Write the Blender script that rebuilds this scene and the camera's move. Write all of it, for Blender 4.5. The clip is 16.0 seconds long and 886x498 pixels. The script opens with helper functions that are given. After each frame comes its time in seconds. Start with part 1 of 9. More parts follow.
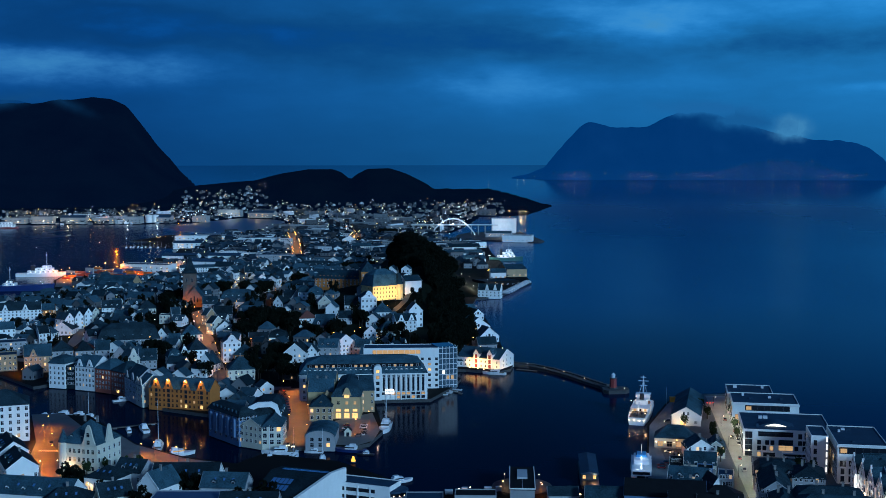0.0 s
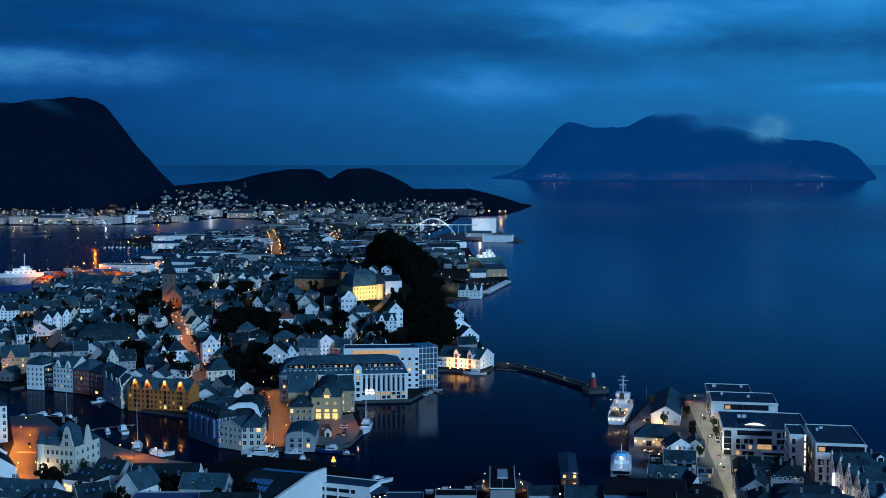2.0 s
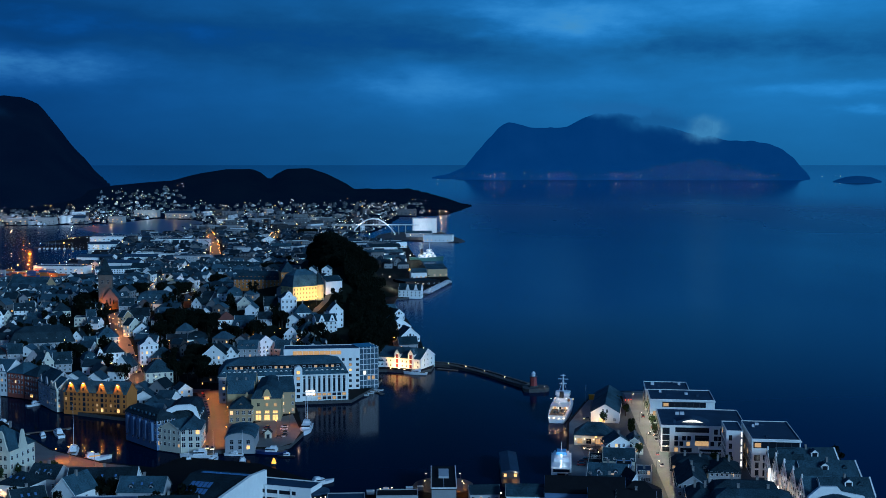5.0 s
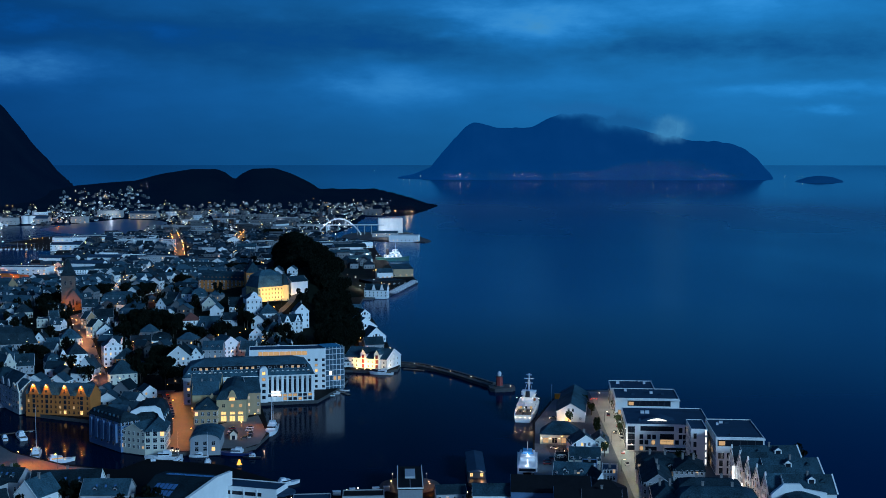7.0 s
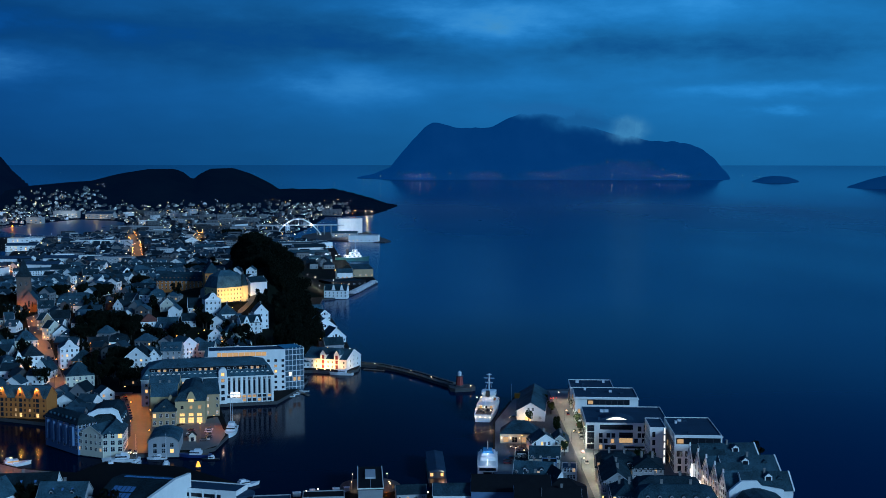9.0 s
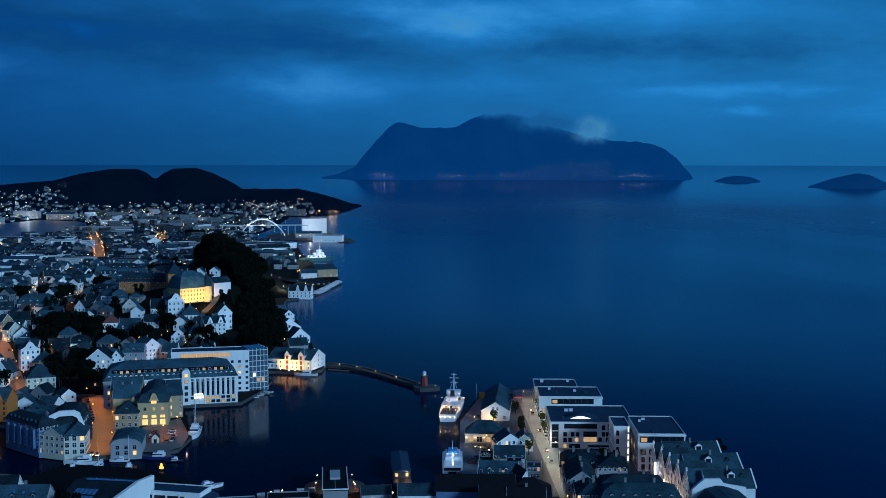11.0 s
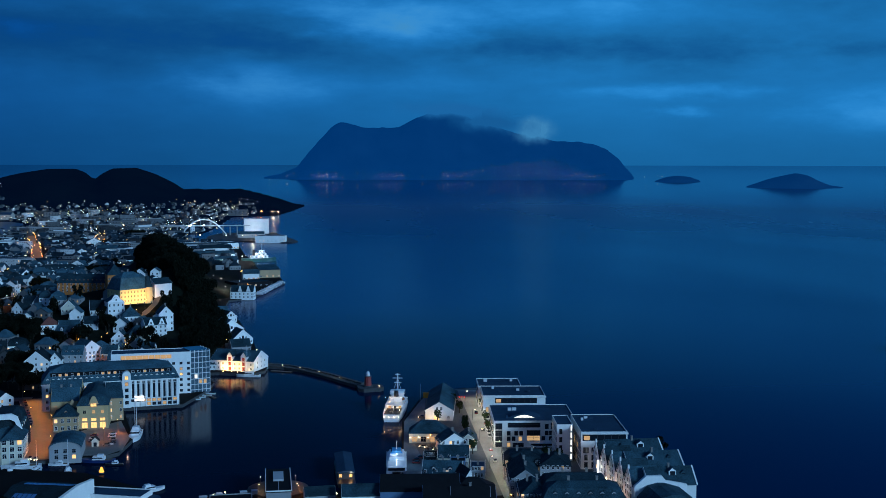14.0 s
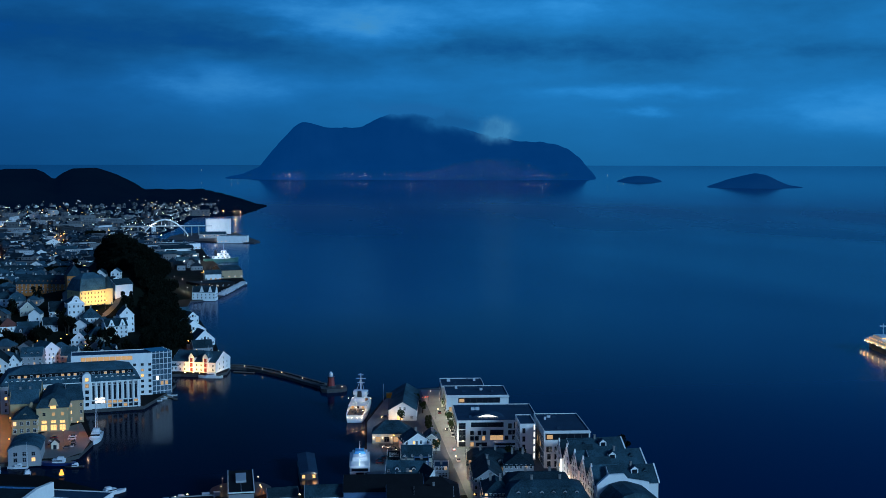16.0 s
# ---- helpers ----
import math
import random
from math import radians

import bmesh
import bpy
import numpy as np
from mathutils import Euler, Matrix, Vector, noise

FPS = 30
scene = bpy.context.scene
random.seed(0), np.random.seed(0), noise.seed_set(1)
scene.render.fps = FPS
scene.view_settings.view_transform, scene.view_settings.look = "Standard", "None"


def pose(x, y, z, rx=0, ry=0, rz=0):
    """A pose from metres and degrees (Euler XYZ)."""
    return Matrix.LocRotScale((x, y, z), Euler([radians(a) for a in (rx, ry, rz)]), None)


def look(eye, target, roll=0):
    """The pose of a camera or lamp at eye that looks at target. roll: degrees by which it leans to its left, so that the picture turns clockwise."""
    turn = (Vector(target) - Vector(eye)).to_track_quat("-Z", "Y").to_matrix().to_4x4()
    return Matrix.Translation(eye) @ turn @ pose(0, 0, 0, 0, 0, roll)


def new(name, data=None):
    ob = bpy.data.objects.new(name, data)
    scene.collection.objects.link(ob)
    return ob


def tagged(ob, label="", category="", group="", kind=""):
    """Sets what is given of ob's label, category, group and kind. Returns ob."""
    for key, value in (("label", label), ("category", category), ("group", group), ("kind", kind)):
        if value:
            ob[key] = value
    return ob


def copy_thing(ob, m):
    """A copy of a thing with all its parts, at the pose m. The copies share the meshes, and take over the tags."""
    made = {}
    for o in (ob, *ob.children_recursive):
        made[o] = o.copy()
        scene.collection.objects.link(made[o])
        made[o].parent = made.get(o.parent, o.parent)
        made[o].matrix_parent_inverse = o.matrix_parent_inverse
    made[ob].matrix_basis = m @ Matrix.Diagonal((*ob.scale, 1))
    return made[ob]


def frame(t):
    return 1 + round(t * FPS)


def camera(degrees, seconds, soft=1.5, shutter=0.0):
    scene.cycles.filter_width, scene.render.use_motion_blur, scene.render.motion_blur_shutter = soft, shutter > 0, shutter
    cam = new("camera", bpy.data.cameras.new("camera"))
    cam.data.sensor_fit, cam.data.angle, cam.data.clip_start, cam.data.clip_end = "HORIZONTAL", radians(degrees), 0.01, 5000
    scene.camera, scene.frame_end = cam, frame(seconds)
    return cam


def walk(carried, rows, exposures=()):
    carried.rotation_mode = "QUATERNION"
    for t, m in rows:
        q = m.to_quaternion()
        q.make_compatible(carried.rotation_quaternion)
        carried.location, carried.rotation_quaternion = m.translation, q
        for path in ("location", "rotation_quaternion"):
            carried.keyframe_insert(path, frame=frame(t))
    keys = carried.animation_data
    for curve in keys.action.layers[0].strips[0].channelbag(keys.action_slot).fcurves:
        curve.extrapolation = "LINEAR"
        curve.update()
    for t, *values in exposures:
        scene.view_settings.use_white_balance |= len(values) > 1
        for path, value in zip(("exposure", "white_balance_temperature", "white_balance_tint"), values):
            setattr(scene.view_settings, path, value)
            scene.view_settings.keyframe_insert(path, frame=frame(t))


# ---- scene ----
cam = camera(41.08, 16.0, soft=0.6)
EYE = 150.0
# seconds and heading of the pan, degrees to the left
PAN = [(0.0, 0.0), (0.5, -0.216), (1.0, -0.487), (1.5, -0.723), (2.0, -0.967), (2.5, -1.284), (3.0, -1.86), (3.5, -2.438),
       (4.0, -2.973), (6.5, -5.052), (7.0, -5.508), (7.5, -5.962), (8.0, -6.478), (8.5, -6.986), (9.0, -7.454), (11.5, -9.534),
       (12.0, -9.858), (12.5, -10.228), (13.0, -10.724), (13.5, -11.291), (14.0, -11.925), (14.5, -12.53), (15.0, -13.084),
       (15.5, -13.366), (16.0, -13.721)]
# the tripod's axis leans slightly forward
AXIS = pose(0, 0, EYE) @ pose(0, 0, 0, 0, 0, -6.8) @ pose(0, 0, 0, -0.70) @ pose(0, 0, 0, 0, 0, 6.8)
walk(cam, [(t, AXIS @ pose(0, 0, 0, 90 - 3.522, 0, yaw) @ pose(0, 0, 0, 0, 0, 0.023)) for t, yaw in PAN], [(0.0, 0.0, 6280, 9.5), (16.0, 0.0, 6280, 9.5)])

# ---- sky and light: blue dusk under a broken overcast ----
world = bpy.data.worlds.new("dusk_sky")
scene.world = world
world.use_nodes = True
wt = world.node_tree
wt.nodes.clear()


def wnode(kind, **props):
    n = wt.nodes.new(kind)
    for k, v in props.items():
        if k == "operation":
            n.operation = v
        elif k == "blend_type":
            n.blend_type = v
        elif k == "data_type":
            n.data_type = v
    return n


def ramp(n, stops):
    cr = n.color_ramp
    while len(cr.elements) < len(stops):
        cr.elements.new(0.5)
    for e, (p, c) in zip(cr.elements, stops):
        e.position = p
        e.color = (*c, 1) if len(c) == 3 else c


def wmath(op, a, b=None):
    n = wnode("ShaderNodeMath", operation=op)
    for k, v in enumerate((a, b)):
        if v is None:
            continue
        if isinstance(v, (int, float)):
            n.inputs[k].default_value = v
        else:
            wt.links.new(v, n.inputs[k])
    return n.outputs[0]


def wmix(fac, a, b, blend="MIX"):
    n = wnode("ShaderNodeMix", data_type="RGBA", blend_type=blend)
    cs = [s for s in n.inputs if s.type == "RGBA"]
    for sock, v in ((n.inputs[0], fac), (cs[0], a), (cs[1], b)):
        if isinstance(v, tuple):
            sock.default_value = (*v, 1)
        elif isinstance(v, (int, float)):
            sock.default_value = v
        else:
            wt.links.new(v, sock)
    return [s for s in n.outputs if s.type == "RGBA"][0]


def wrange(v, a, b, c=0.0, d=1.0, smooth=True):
    n = wnode("ShaderNodeMapRange")
    n.interpolation_type = "SMOOTHSTEP" if smooth else "LINEAR"
    for k, x in zip(("From Min", "From Max", "To Min", "To Max"), (a, b, c, d)):
        n.inputs[k].default_value = x
    wt.links.new(v, n.inputs["Value"])
    return n.outputs["Result"]


# cloud banks: sideways place and half width, height and half height (as sines), how much paler or darker
CLOUDS = [(-0.22, 0.16, 0.107, 0.013, -0.36), (-0.26, 0.06, 0.122, 0.008, -0.25), (-0.06, 0.12, 0.097, 0.018, -0.20), (0.1, 0.12, 0.094, 0.016, -0.20), (0.02, 0.12, 0.107, 0.010, -0.12), (0.28, 0.09, 0.092, 0.017, -0.18),
          (0.4, 0.12, 0.091, 0.017, -0.15), (0.55, 0.10, 0.090, 0.010, -0.15), (-0.30, 0.11, 0.076, 0.013, 0.75), (-0.36, 0.06, 0.086, 0.006, 0.30), (0.178, 0.05, 0.111, 0.013, 1.0), (0.13, 0.06, 0.125, 0.008, 0.5)]
CLOUDS += [(0.28, 0.12, 0.124, 0.012, 0.42), (0.343, 0.03, 0.131, 0.006, 0.40), (0.045, 0.05, 0.064, 0.018, 0.48), (0.16, 0.10, 0.066, 0.010, 0.18), (0.38, 0.06, 0.057, 0.005, 0.45), (0.402, 0.018, 0.042, 0.004, 0.4),
           (0.55, 0.06, 0.040, 0.013, 0.65), (0.60, 0.06, 0.055, 0.008, 0.30)]


def build_world():
    tc, sep, mp = wnode("ShaderNodeTexCoord"), wnode("ShaderNodeSeparateXYZ"), wnode("ShaderNodeMapping")
    d = tc.outputs["Generated"]
    mp.inputs["Scale"].default_value = (1.0, 1.0, 3.2)
    wt.links.new(d, mp.inputs[0])

    def cloud_noise(scale, detail, rough):
        n = wnode("ShaderNodeTexNoise")
        n.inputs["Scale"].default_value, n.inputs["Detail"].default_value, n.inputs["Roughness"].default_value = scale, detail, rough
        wt.links.new(mp.outputs[0], n.inputs["Vector"])
        return n
    bend = cloud_noise(17.0, 5, 0.6)
    bsep = wnode("ShaderNodeSeparateXYZ")
    wt.links.new(bend.outputs["Color"], bsep.inputs[0])
    wt.links.new(d, sep.inputs[0])
    X, Y, Z = sep.outputs
    x = wmath("ADD", X, wmath("MULTIPLY", wmath("SUBTRACT", bsep.outputs[0], 0.5), 0.10))
    z = wmath("ADD", Z, wmath("MULTIPLY", wmath("SUBTRACT", bsep.outputs[1], 0.5), 0.016))
    total = None
    for cx, wx, cz, wz, amount in CLOUDS:
        u = wmath("DIVIDE", wmath("SUBTRACT", x, cx), wx)
        v = wmath("DIVIDE", wmath("SUBTRACT", z, cz), wz)
        g = wmath("MULTIPLY", wmath("EXPONENT", wmath("MULTIPLY", wmath("ADD", wmath("MULTIPLY", u, u), wmath("MULTIPLY", v, v)), -1.0)), amount)
        total = g if total is None else wmath("ADD", total, g)
    fine = cloud_noise(9.0, 7, 0.58)
    torn = cloud_noise(24.0, 6, 0.62)
    total = wmath("MULTIPLY", total, wmath("ADD", wmath("MULTIPLY", torn.outputs["Fac"], 1.9), 0.15))
    high = wrange(Z, 0.015, 0.09, 0.30, 0.85)
    total = wmath("ADD", total, wmath("MULTIPLY", wmath("SUBTRACT", fine.outputs["Fac"], 0.5), high))
    tone = wmath("MAXIMUM", wmath("ADD", total, 1.0), 0.5)
    base = wmix(wrange(X, -0.27, 0.32, smooth=False), (0.0040, 0.060, 0.222), (0.0135, 0.162, 0.430))
    low = wrange(Z, -0.01, 0.055, 0.77, 1.0)
    shade = wmath("MULTIPLY", tone, low)
    scl = wnode("ShaderNodeVectorMath", operation="SCALE")
    wt.links.new(base, scl.inputs[0])
    wt.links.new(shade, scl.inputs["Scale"])
    # thin pale cloud is greener than the deep dusk blue
    navy = wmix(wrange(total, -0.08, -0.75), scl.outputs[0], (0.0035, 0.072, 0.285))
    teal = wmix(wrange(total, 0.05, 1.7), navy, (0.055, 0.255, 0.500))
    # overhead and behind, towards the afterglow, the sky is paler and brighter
    dim = wmix(wrange(Z, 0.165, 0.34, smooth=False), teal, (0.0010, 0.036, 0.155))
    over = wmix(wrange(Z, 0.40, 0.78), dim, (0.006, 0.040, 0.125))
    both = wmath("MULTIPLY", wrange(Y, 0.30, -0.80), wrange(Z, -0.02, 0.12))
    full = wmix(both, over, (0.034, 0.11, 0.30))
    bg, wo = wnode("ShaderNodeBackground"), wnode("ShaderNodeOutputWorld")
    wt.links.new(full, bg.inputs["Color"])
    wt.links.new(bg.outputs[0], wo.inputs[0])


build_world()
sun = new("sky_glow", bpy.data.lights.new("sky_glow", "SUN"))
sun.data.energy, sun.data.angle, sun.data.color = 2.55, radians(12), (0.34, 0.65, 1.0)
sun.matrix_world = look((0, 0, 400), (-150, 190, 322))

# ---- materials ----
MATS = {}


def node_mat(name):
    m = bpy.data.materials.new(name)
    m.use_nodes = True
    m.node_tree.nodes.clear()
    return m, m.node_tree


def surface(name, col, rough=0.7, var=0.25, scale=0.35, fine=4.0, rnd=0.0, metal=0.0, bump=0.0, streak=0.0, island=False, spec=0.5):
    """Painted, rendered or mineral surface: colour with stains at two scales and a little relief."""
    if name in MATS:
        return MATS[name]
    m, t = node_mat(name)
    N, L = t.nodes.new, t.links.new
    tc, big, small = N("ShaderNodeTexCoord"), N("ShaderNodeTexNoise"), N("ShaderNodeTexNoise")
    mp = N("ShaderNodeMapping")
    mp.inputs["Scale"].default_value = (1, 1, 1 - 0.85 * streak)
    L(tc.outputs["Object"], mp.inputs[0])
    for n, s, d in ((big, scale, 3), (small, fine, 2)):
        n.inputs["Scale"].default_value, n.inputs["Detail"].default_value = s, d
        L(mp.outputs[0], n.inputs["Vector"])
    add = N("ShaderNodeMath")
    add.operation = "ADD"
    L(big.outputs["Fac"], add.inputs[0])
    L(small.outputs["Fac"], add.inputs[1])
    rng = N("ShaderNodeMapRange")
    rng.inputs["From Min"].default_value, rng.inputs["From Max"].default_value = 0.6, 1.4
    rng.inputs["To Min"].default_value, rng.inputs["To Max"].default_value = 1 - var, 1 + var
    L(add.outputs[0], rng.inputs["Value"])
    val = rng.outputs["Result"]
    if rnd:
        oi = N("ShaderNodeNewGeometry") if island else N("ShaderNodeObjectInfo")
        r2 = N("ShaderNodeMapRange")
        r2.inputs["To Min"].default_value, r2.inputs["To Max"].default_value = 1 - rnd, 1 + rnd
        L(oi.outputs["Random Per Island" if island else "Random"], r2.inputs["Value"])
        mm = N("ShaderNodeMath")
        mm.operation = "MULTIPLY"
        L(val, mm.inputs[0])
        L(r2.outputs["Result"], mm.inputs[1])
        val = mm.outputs[0]
    mix = N("ShaderNodeVectorMath")
    mix.operation = "SCALE"
    mix.inputs[0].default_value = col
    L(val, mix.inputs["Scale"])
    p, o = N("ShaderNodeBsdfPrincipled"), N("ShaderNodeOutputMaterial")
    L(mix.outputs[0], p.inputs["Base Color"])
    p.inputs["Roughness"].default_value, p.inputs["Metallic"].default_value = rough, metal
    p.inputs["Specular IOR Level"].default_value = spec
    if bump:
        b = N("ShaderNodeBump")
        b.inputs["Strength"].default_value, b.inputs["Distance"].default_value = bump, 0.15
        L(small.outputs["Fac"], b.inputs["Height"])
        L(b.outputs[0], p.inputs["Normal"])
    L(p.outputs[0], o.inputs[0])
    MATS[name] = m
    return m


def glow(name, col, power):
    if name in MATS:
        return MATS[name]
    m, t = node_mat(name)
    e, o = t.nodes.new("ShaderNodeEmission"), t.nodes.new("ShaderNodeOutputMaterial")
    e.inputs["Color"].default_value, e.inputs["Strength"].default_value = (*col, 1), power
    t.links.new(e.outputs[0], o.inputs[0])
    m.cycles.emission_sampling = "NONE"
    MATS[name] = m
    return m


def water_mat():
    m, t = node_mat("sea_water")
    N, L = t.nodes.new, t.links.new
    tc, n1, n2 = N("ShaderNodeTexCoord"), N("ShaderNodeTexNoise"), N("ShaderNodeTexNoise")
    n1.inputs["Scale"].default_value, n1.inputs["Detail"].default_value = 0.22, 3
    n2.inputs["Scale"].default_value, n2.inputs["Detail"].default_value = 0.0035, 3
    mp = N("ShaderNodeMapping")
    mp.inputs["Scale"].default_value = (1.0, 0.35, 1.0)
    L(tc.outputs["Object"], n1.inputs["Vector"])
    L(tc.outputs["Object"], mp.inputs[0])
    L(mp.outputs[0], n2.inputs["Vector"])
    b = N("ShaderNodeBump")
    b.inputs["Strength"].default_value, b.inputs["Distance"].default_value = 0.10, 0.12
    L(n1.outputs["Fac"], b.inputs["Height"])
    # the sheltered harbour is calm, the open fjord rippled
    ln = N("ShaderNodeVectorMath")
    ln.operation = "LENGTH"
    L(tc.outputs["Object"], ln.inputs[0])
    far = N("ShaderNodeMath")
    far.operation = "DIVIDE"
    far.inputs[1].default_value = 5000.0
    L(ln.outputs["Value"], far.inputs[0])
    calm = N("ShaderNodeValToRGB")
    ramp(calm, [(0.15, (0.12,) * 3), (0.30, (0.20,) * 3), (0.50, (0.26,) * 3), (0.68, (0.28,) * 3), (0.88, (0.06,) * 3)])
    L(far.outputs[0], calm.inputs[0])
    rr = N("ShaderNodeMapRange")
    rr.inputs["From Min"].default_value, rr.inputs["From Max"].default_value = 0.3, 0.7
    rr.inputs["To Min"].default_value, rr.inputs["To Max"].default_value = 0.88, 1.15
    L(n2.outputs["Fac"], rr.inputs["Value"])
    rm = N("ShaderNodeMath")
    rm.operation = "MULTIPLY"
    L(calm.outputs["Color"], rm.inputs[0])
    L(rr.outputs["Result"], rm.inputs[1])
    p, o = N("ShaderNodeBsdfPrincipled"), N("ShaderNodeOutputMaterial")
    # darker in the harbour, bluer in the fjord: shade and sky sheen painted in
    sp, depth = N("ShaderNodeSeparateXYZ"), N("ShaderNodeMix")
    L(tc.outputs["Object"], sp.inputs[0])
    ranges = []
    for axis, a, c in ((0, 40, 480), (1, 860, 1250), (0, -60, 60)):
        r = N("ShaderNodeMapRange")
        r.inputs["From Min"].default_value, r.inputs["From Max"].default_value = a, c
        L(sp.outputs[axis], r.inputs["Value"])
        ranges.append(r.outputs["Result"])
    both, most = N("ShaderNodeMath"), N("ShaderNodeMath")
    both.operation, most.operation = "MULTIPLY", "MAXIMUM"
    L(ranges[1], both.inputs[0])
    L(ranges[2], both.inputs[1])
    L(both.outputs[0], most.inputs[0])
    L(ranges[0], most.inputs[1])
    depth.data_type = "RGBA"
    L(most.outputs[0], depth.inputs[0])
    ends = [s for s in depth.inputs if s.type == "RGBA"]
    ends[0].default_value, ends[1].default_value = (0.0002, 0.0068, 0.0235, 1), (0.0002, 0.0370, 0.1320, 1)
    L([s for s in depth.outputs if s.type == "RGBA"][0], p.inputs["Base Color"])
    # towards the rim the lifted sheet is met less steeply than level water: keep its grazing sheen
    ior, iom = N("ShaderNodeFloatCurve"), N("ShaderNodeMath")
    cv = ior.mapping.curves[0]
    # IOR by distance: below water's in the harbour to dim reflections, raised far out
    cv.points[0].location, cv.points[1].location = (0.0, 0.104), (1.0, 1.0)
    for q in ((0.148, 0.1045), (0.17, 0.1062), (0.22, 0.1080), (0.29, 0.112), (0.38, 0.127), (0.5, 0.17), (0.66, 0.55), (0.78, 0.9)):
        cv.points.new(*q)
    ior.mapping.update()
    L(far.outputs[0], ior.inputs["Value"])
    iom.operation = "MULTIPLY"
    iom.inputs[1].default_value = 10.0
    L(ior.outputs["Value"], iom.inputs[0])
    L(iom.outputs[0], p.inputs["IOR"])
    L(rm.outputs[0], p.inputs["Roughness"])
    L(b.outputs[0], p.inputs["Normal"])
    L(p.outputs[0], o.inputs[0])
    return m


def distant(name, col, haze_glow):
    """Far wooded rock; the haze of kilometres of dusk is painted on as emission."""
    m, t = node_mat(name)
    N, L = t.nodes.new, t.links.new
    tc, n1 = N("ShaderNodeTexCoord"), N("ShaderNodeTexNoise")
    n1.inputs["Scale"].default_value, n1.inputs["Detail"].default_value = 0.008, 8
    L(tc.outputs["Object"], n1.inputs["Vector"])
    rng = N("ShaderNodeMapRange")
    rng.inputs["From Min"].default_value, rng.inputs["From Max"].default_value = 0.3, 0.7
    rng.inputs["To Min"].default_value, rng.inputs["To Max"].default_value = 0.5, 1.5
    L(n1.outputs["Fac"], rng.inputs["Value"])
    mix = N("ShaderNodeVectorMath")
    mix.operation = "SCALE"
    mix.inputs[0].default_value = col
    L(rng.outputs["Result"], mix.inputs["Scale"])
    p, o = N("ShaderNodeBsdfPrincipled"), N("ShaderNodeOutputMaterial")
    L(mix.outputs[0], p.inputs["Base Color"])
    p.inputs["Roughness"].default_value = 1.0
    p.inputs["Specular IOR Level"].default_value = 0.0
    p.inputs["Emission Color"].default_value, p.inputs["Emission Strength"].default_value = (*haze_glow, 1), 1.0
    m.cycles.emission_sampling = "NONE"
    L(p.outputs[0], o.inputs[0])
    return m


def leaves_mat(name, col):
    return surface(name, col, rough=0.8, var=0.5, scale=0.15, fine=1.5, rnd=0.35, island=True, spec=0.1)


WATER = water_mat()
WHITE = surface("white_painted_wall", (0.80, 0.79, 0.76), var=0.10, rnd=0.12, streak=0.6)
PALE = surface("pale_facade_panels", (0.78, 0.77, 0.73), var=0.10, rnd=0.08, streak=0.5)
CREAM = surface("cream_rendered_wall", (0.60, 0.56, 0.45), var=0.12, rnd=0.12, streak=0.6)
GREY = surface("grey_rendered_wall", (0.34, 0.35, 0.36), var=0.12, rnd=0.25, streak=0.6)
OCHRE = surface("ochre_rendered_wall", (0.46, 0.150, 0.030), var=0.14, streak=0.6)
YELLOW = surface("yellow_rendered_wall", (0.64, 0.46, 0.20), var=0.12, streak=0.5)
SAND = surface("sand_rendered_wall", (0.50, 0.35, 0.18), var=0.14, streak=0.6)
TAN = surface("tan_rendered_wall", (0.40, 0.27, 0.15), var=0.14, streak=0.6)
BRICK = surface("red_brick_wall", (0.34, 0.080, 0.05), var=0.22, fine=6)
REDWOOD = surface("red_painted_boards", (0.26, 0.035, 0.03), var=0.2)
DARKBLUE = surface("dark_blue_cladding", (0.09, 0.17, 0.29), var=0.15)
SLATE = surface("slate_roof", (0.026, 0.060, 0.078), rough=0.8, var=0.70, scale=0.14, fine=1.7, rnd=0.5, bump=0.6, spec=0.06)
SLATE_DARK = surface("dark_slate_roof", (0.015, 0.030, 0.038), rough=0.8, var=0.70, scale=0.14, fine=1.7, rnd=0.3, bump=0.6, spec=0.06)
FELT = surface("roofing_felt", (0.024, 0.055, 0.092), rough=0.85, var=0.3, scale=0.12, spec=0.1)
BLACK_ROOF = surface("black_roofing_felt", (0.010, 0.011, 0.013), rough=0.85, var=0.3, spec=0.1)
TILE_RED = surface("red_tile_roof", (0.16, 0.05, 0.035), var=0.25, bump=0.4)
ASPHALT = surface("asphalt", (0.040, 0.040, 0.042), rough=0.85, var=0.25, scale=0.08, fine=1.0)
# near-black ground: shade of the gaps between houses is in the colour
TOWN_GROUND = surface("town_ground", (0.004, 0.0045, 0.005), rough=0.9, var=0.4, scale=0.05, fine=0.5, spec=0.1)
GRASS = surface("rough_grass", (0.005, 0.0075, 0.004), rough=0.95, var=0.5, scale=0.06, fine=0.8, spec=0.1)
STONE = surface("granite_blocks", (0.050, 0.052, 0.053), rough=0.85, var=0.4, scale=0.5, fine=3, bump=0.6)
CONCRETE = surface("concrete", (0.30, 0.30, 0.29), rough=0.8, var=0.2)
STEEL = surface("painted_steel", (0.62, 0.64, 0.66), rough=0.4, var=0.08)
DARK_STEEL = surface("dark_painted_steel", (0.045, 0.05, 0.055), rough=0.45, var=0.2)
GLASS = surface("dark_window_glass", (0.012, 0.018, 0.026), rough=0.10, var=0.1)
# bright blue base colour holds the sky's reflection in the panes
SKYGLASS = surface("skylight_glass", (0.07, 0.17, 0.34), rough=0.12, var=0.1, spec=1.0)
LIT = glow("lamp_lit_window", (1.0, 0.56, 0.20), 1.6)
LIT_SOFT = glow("dim_lit_window", (1.0, 0.62, 0.30), 0.55)
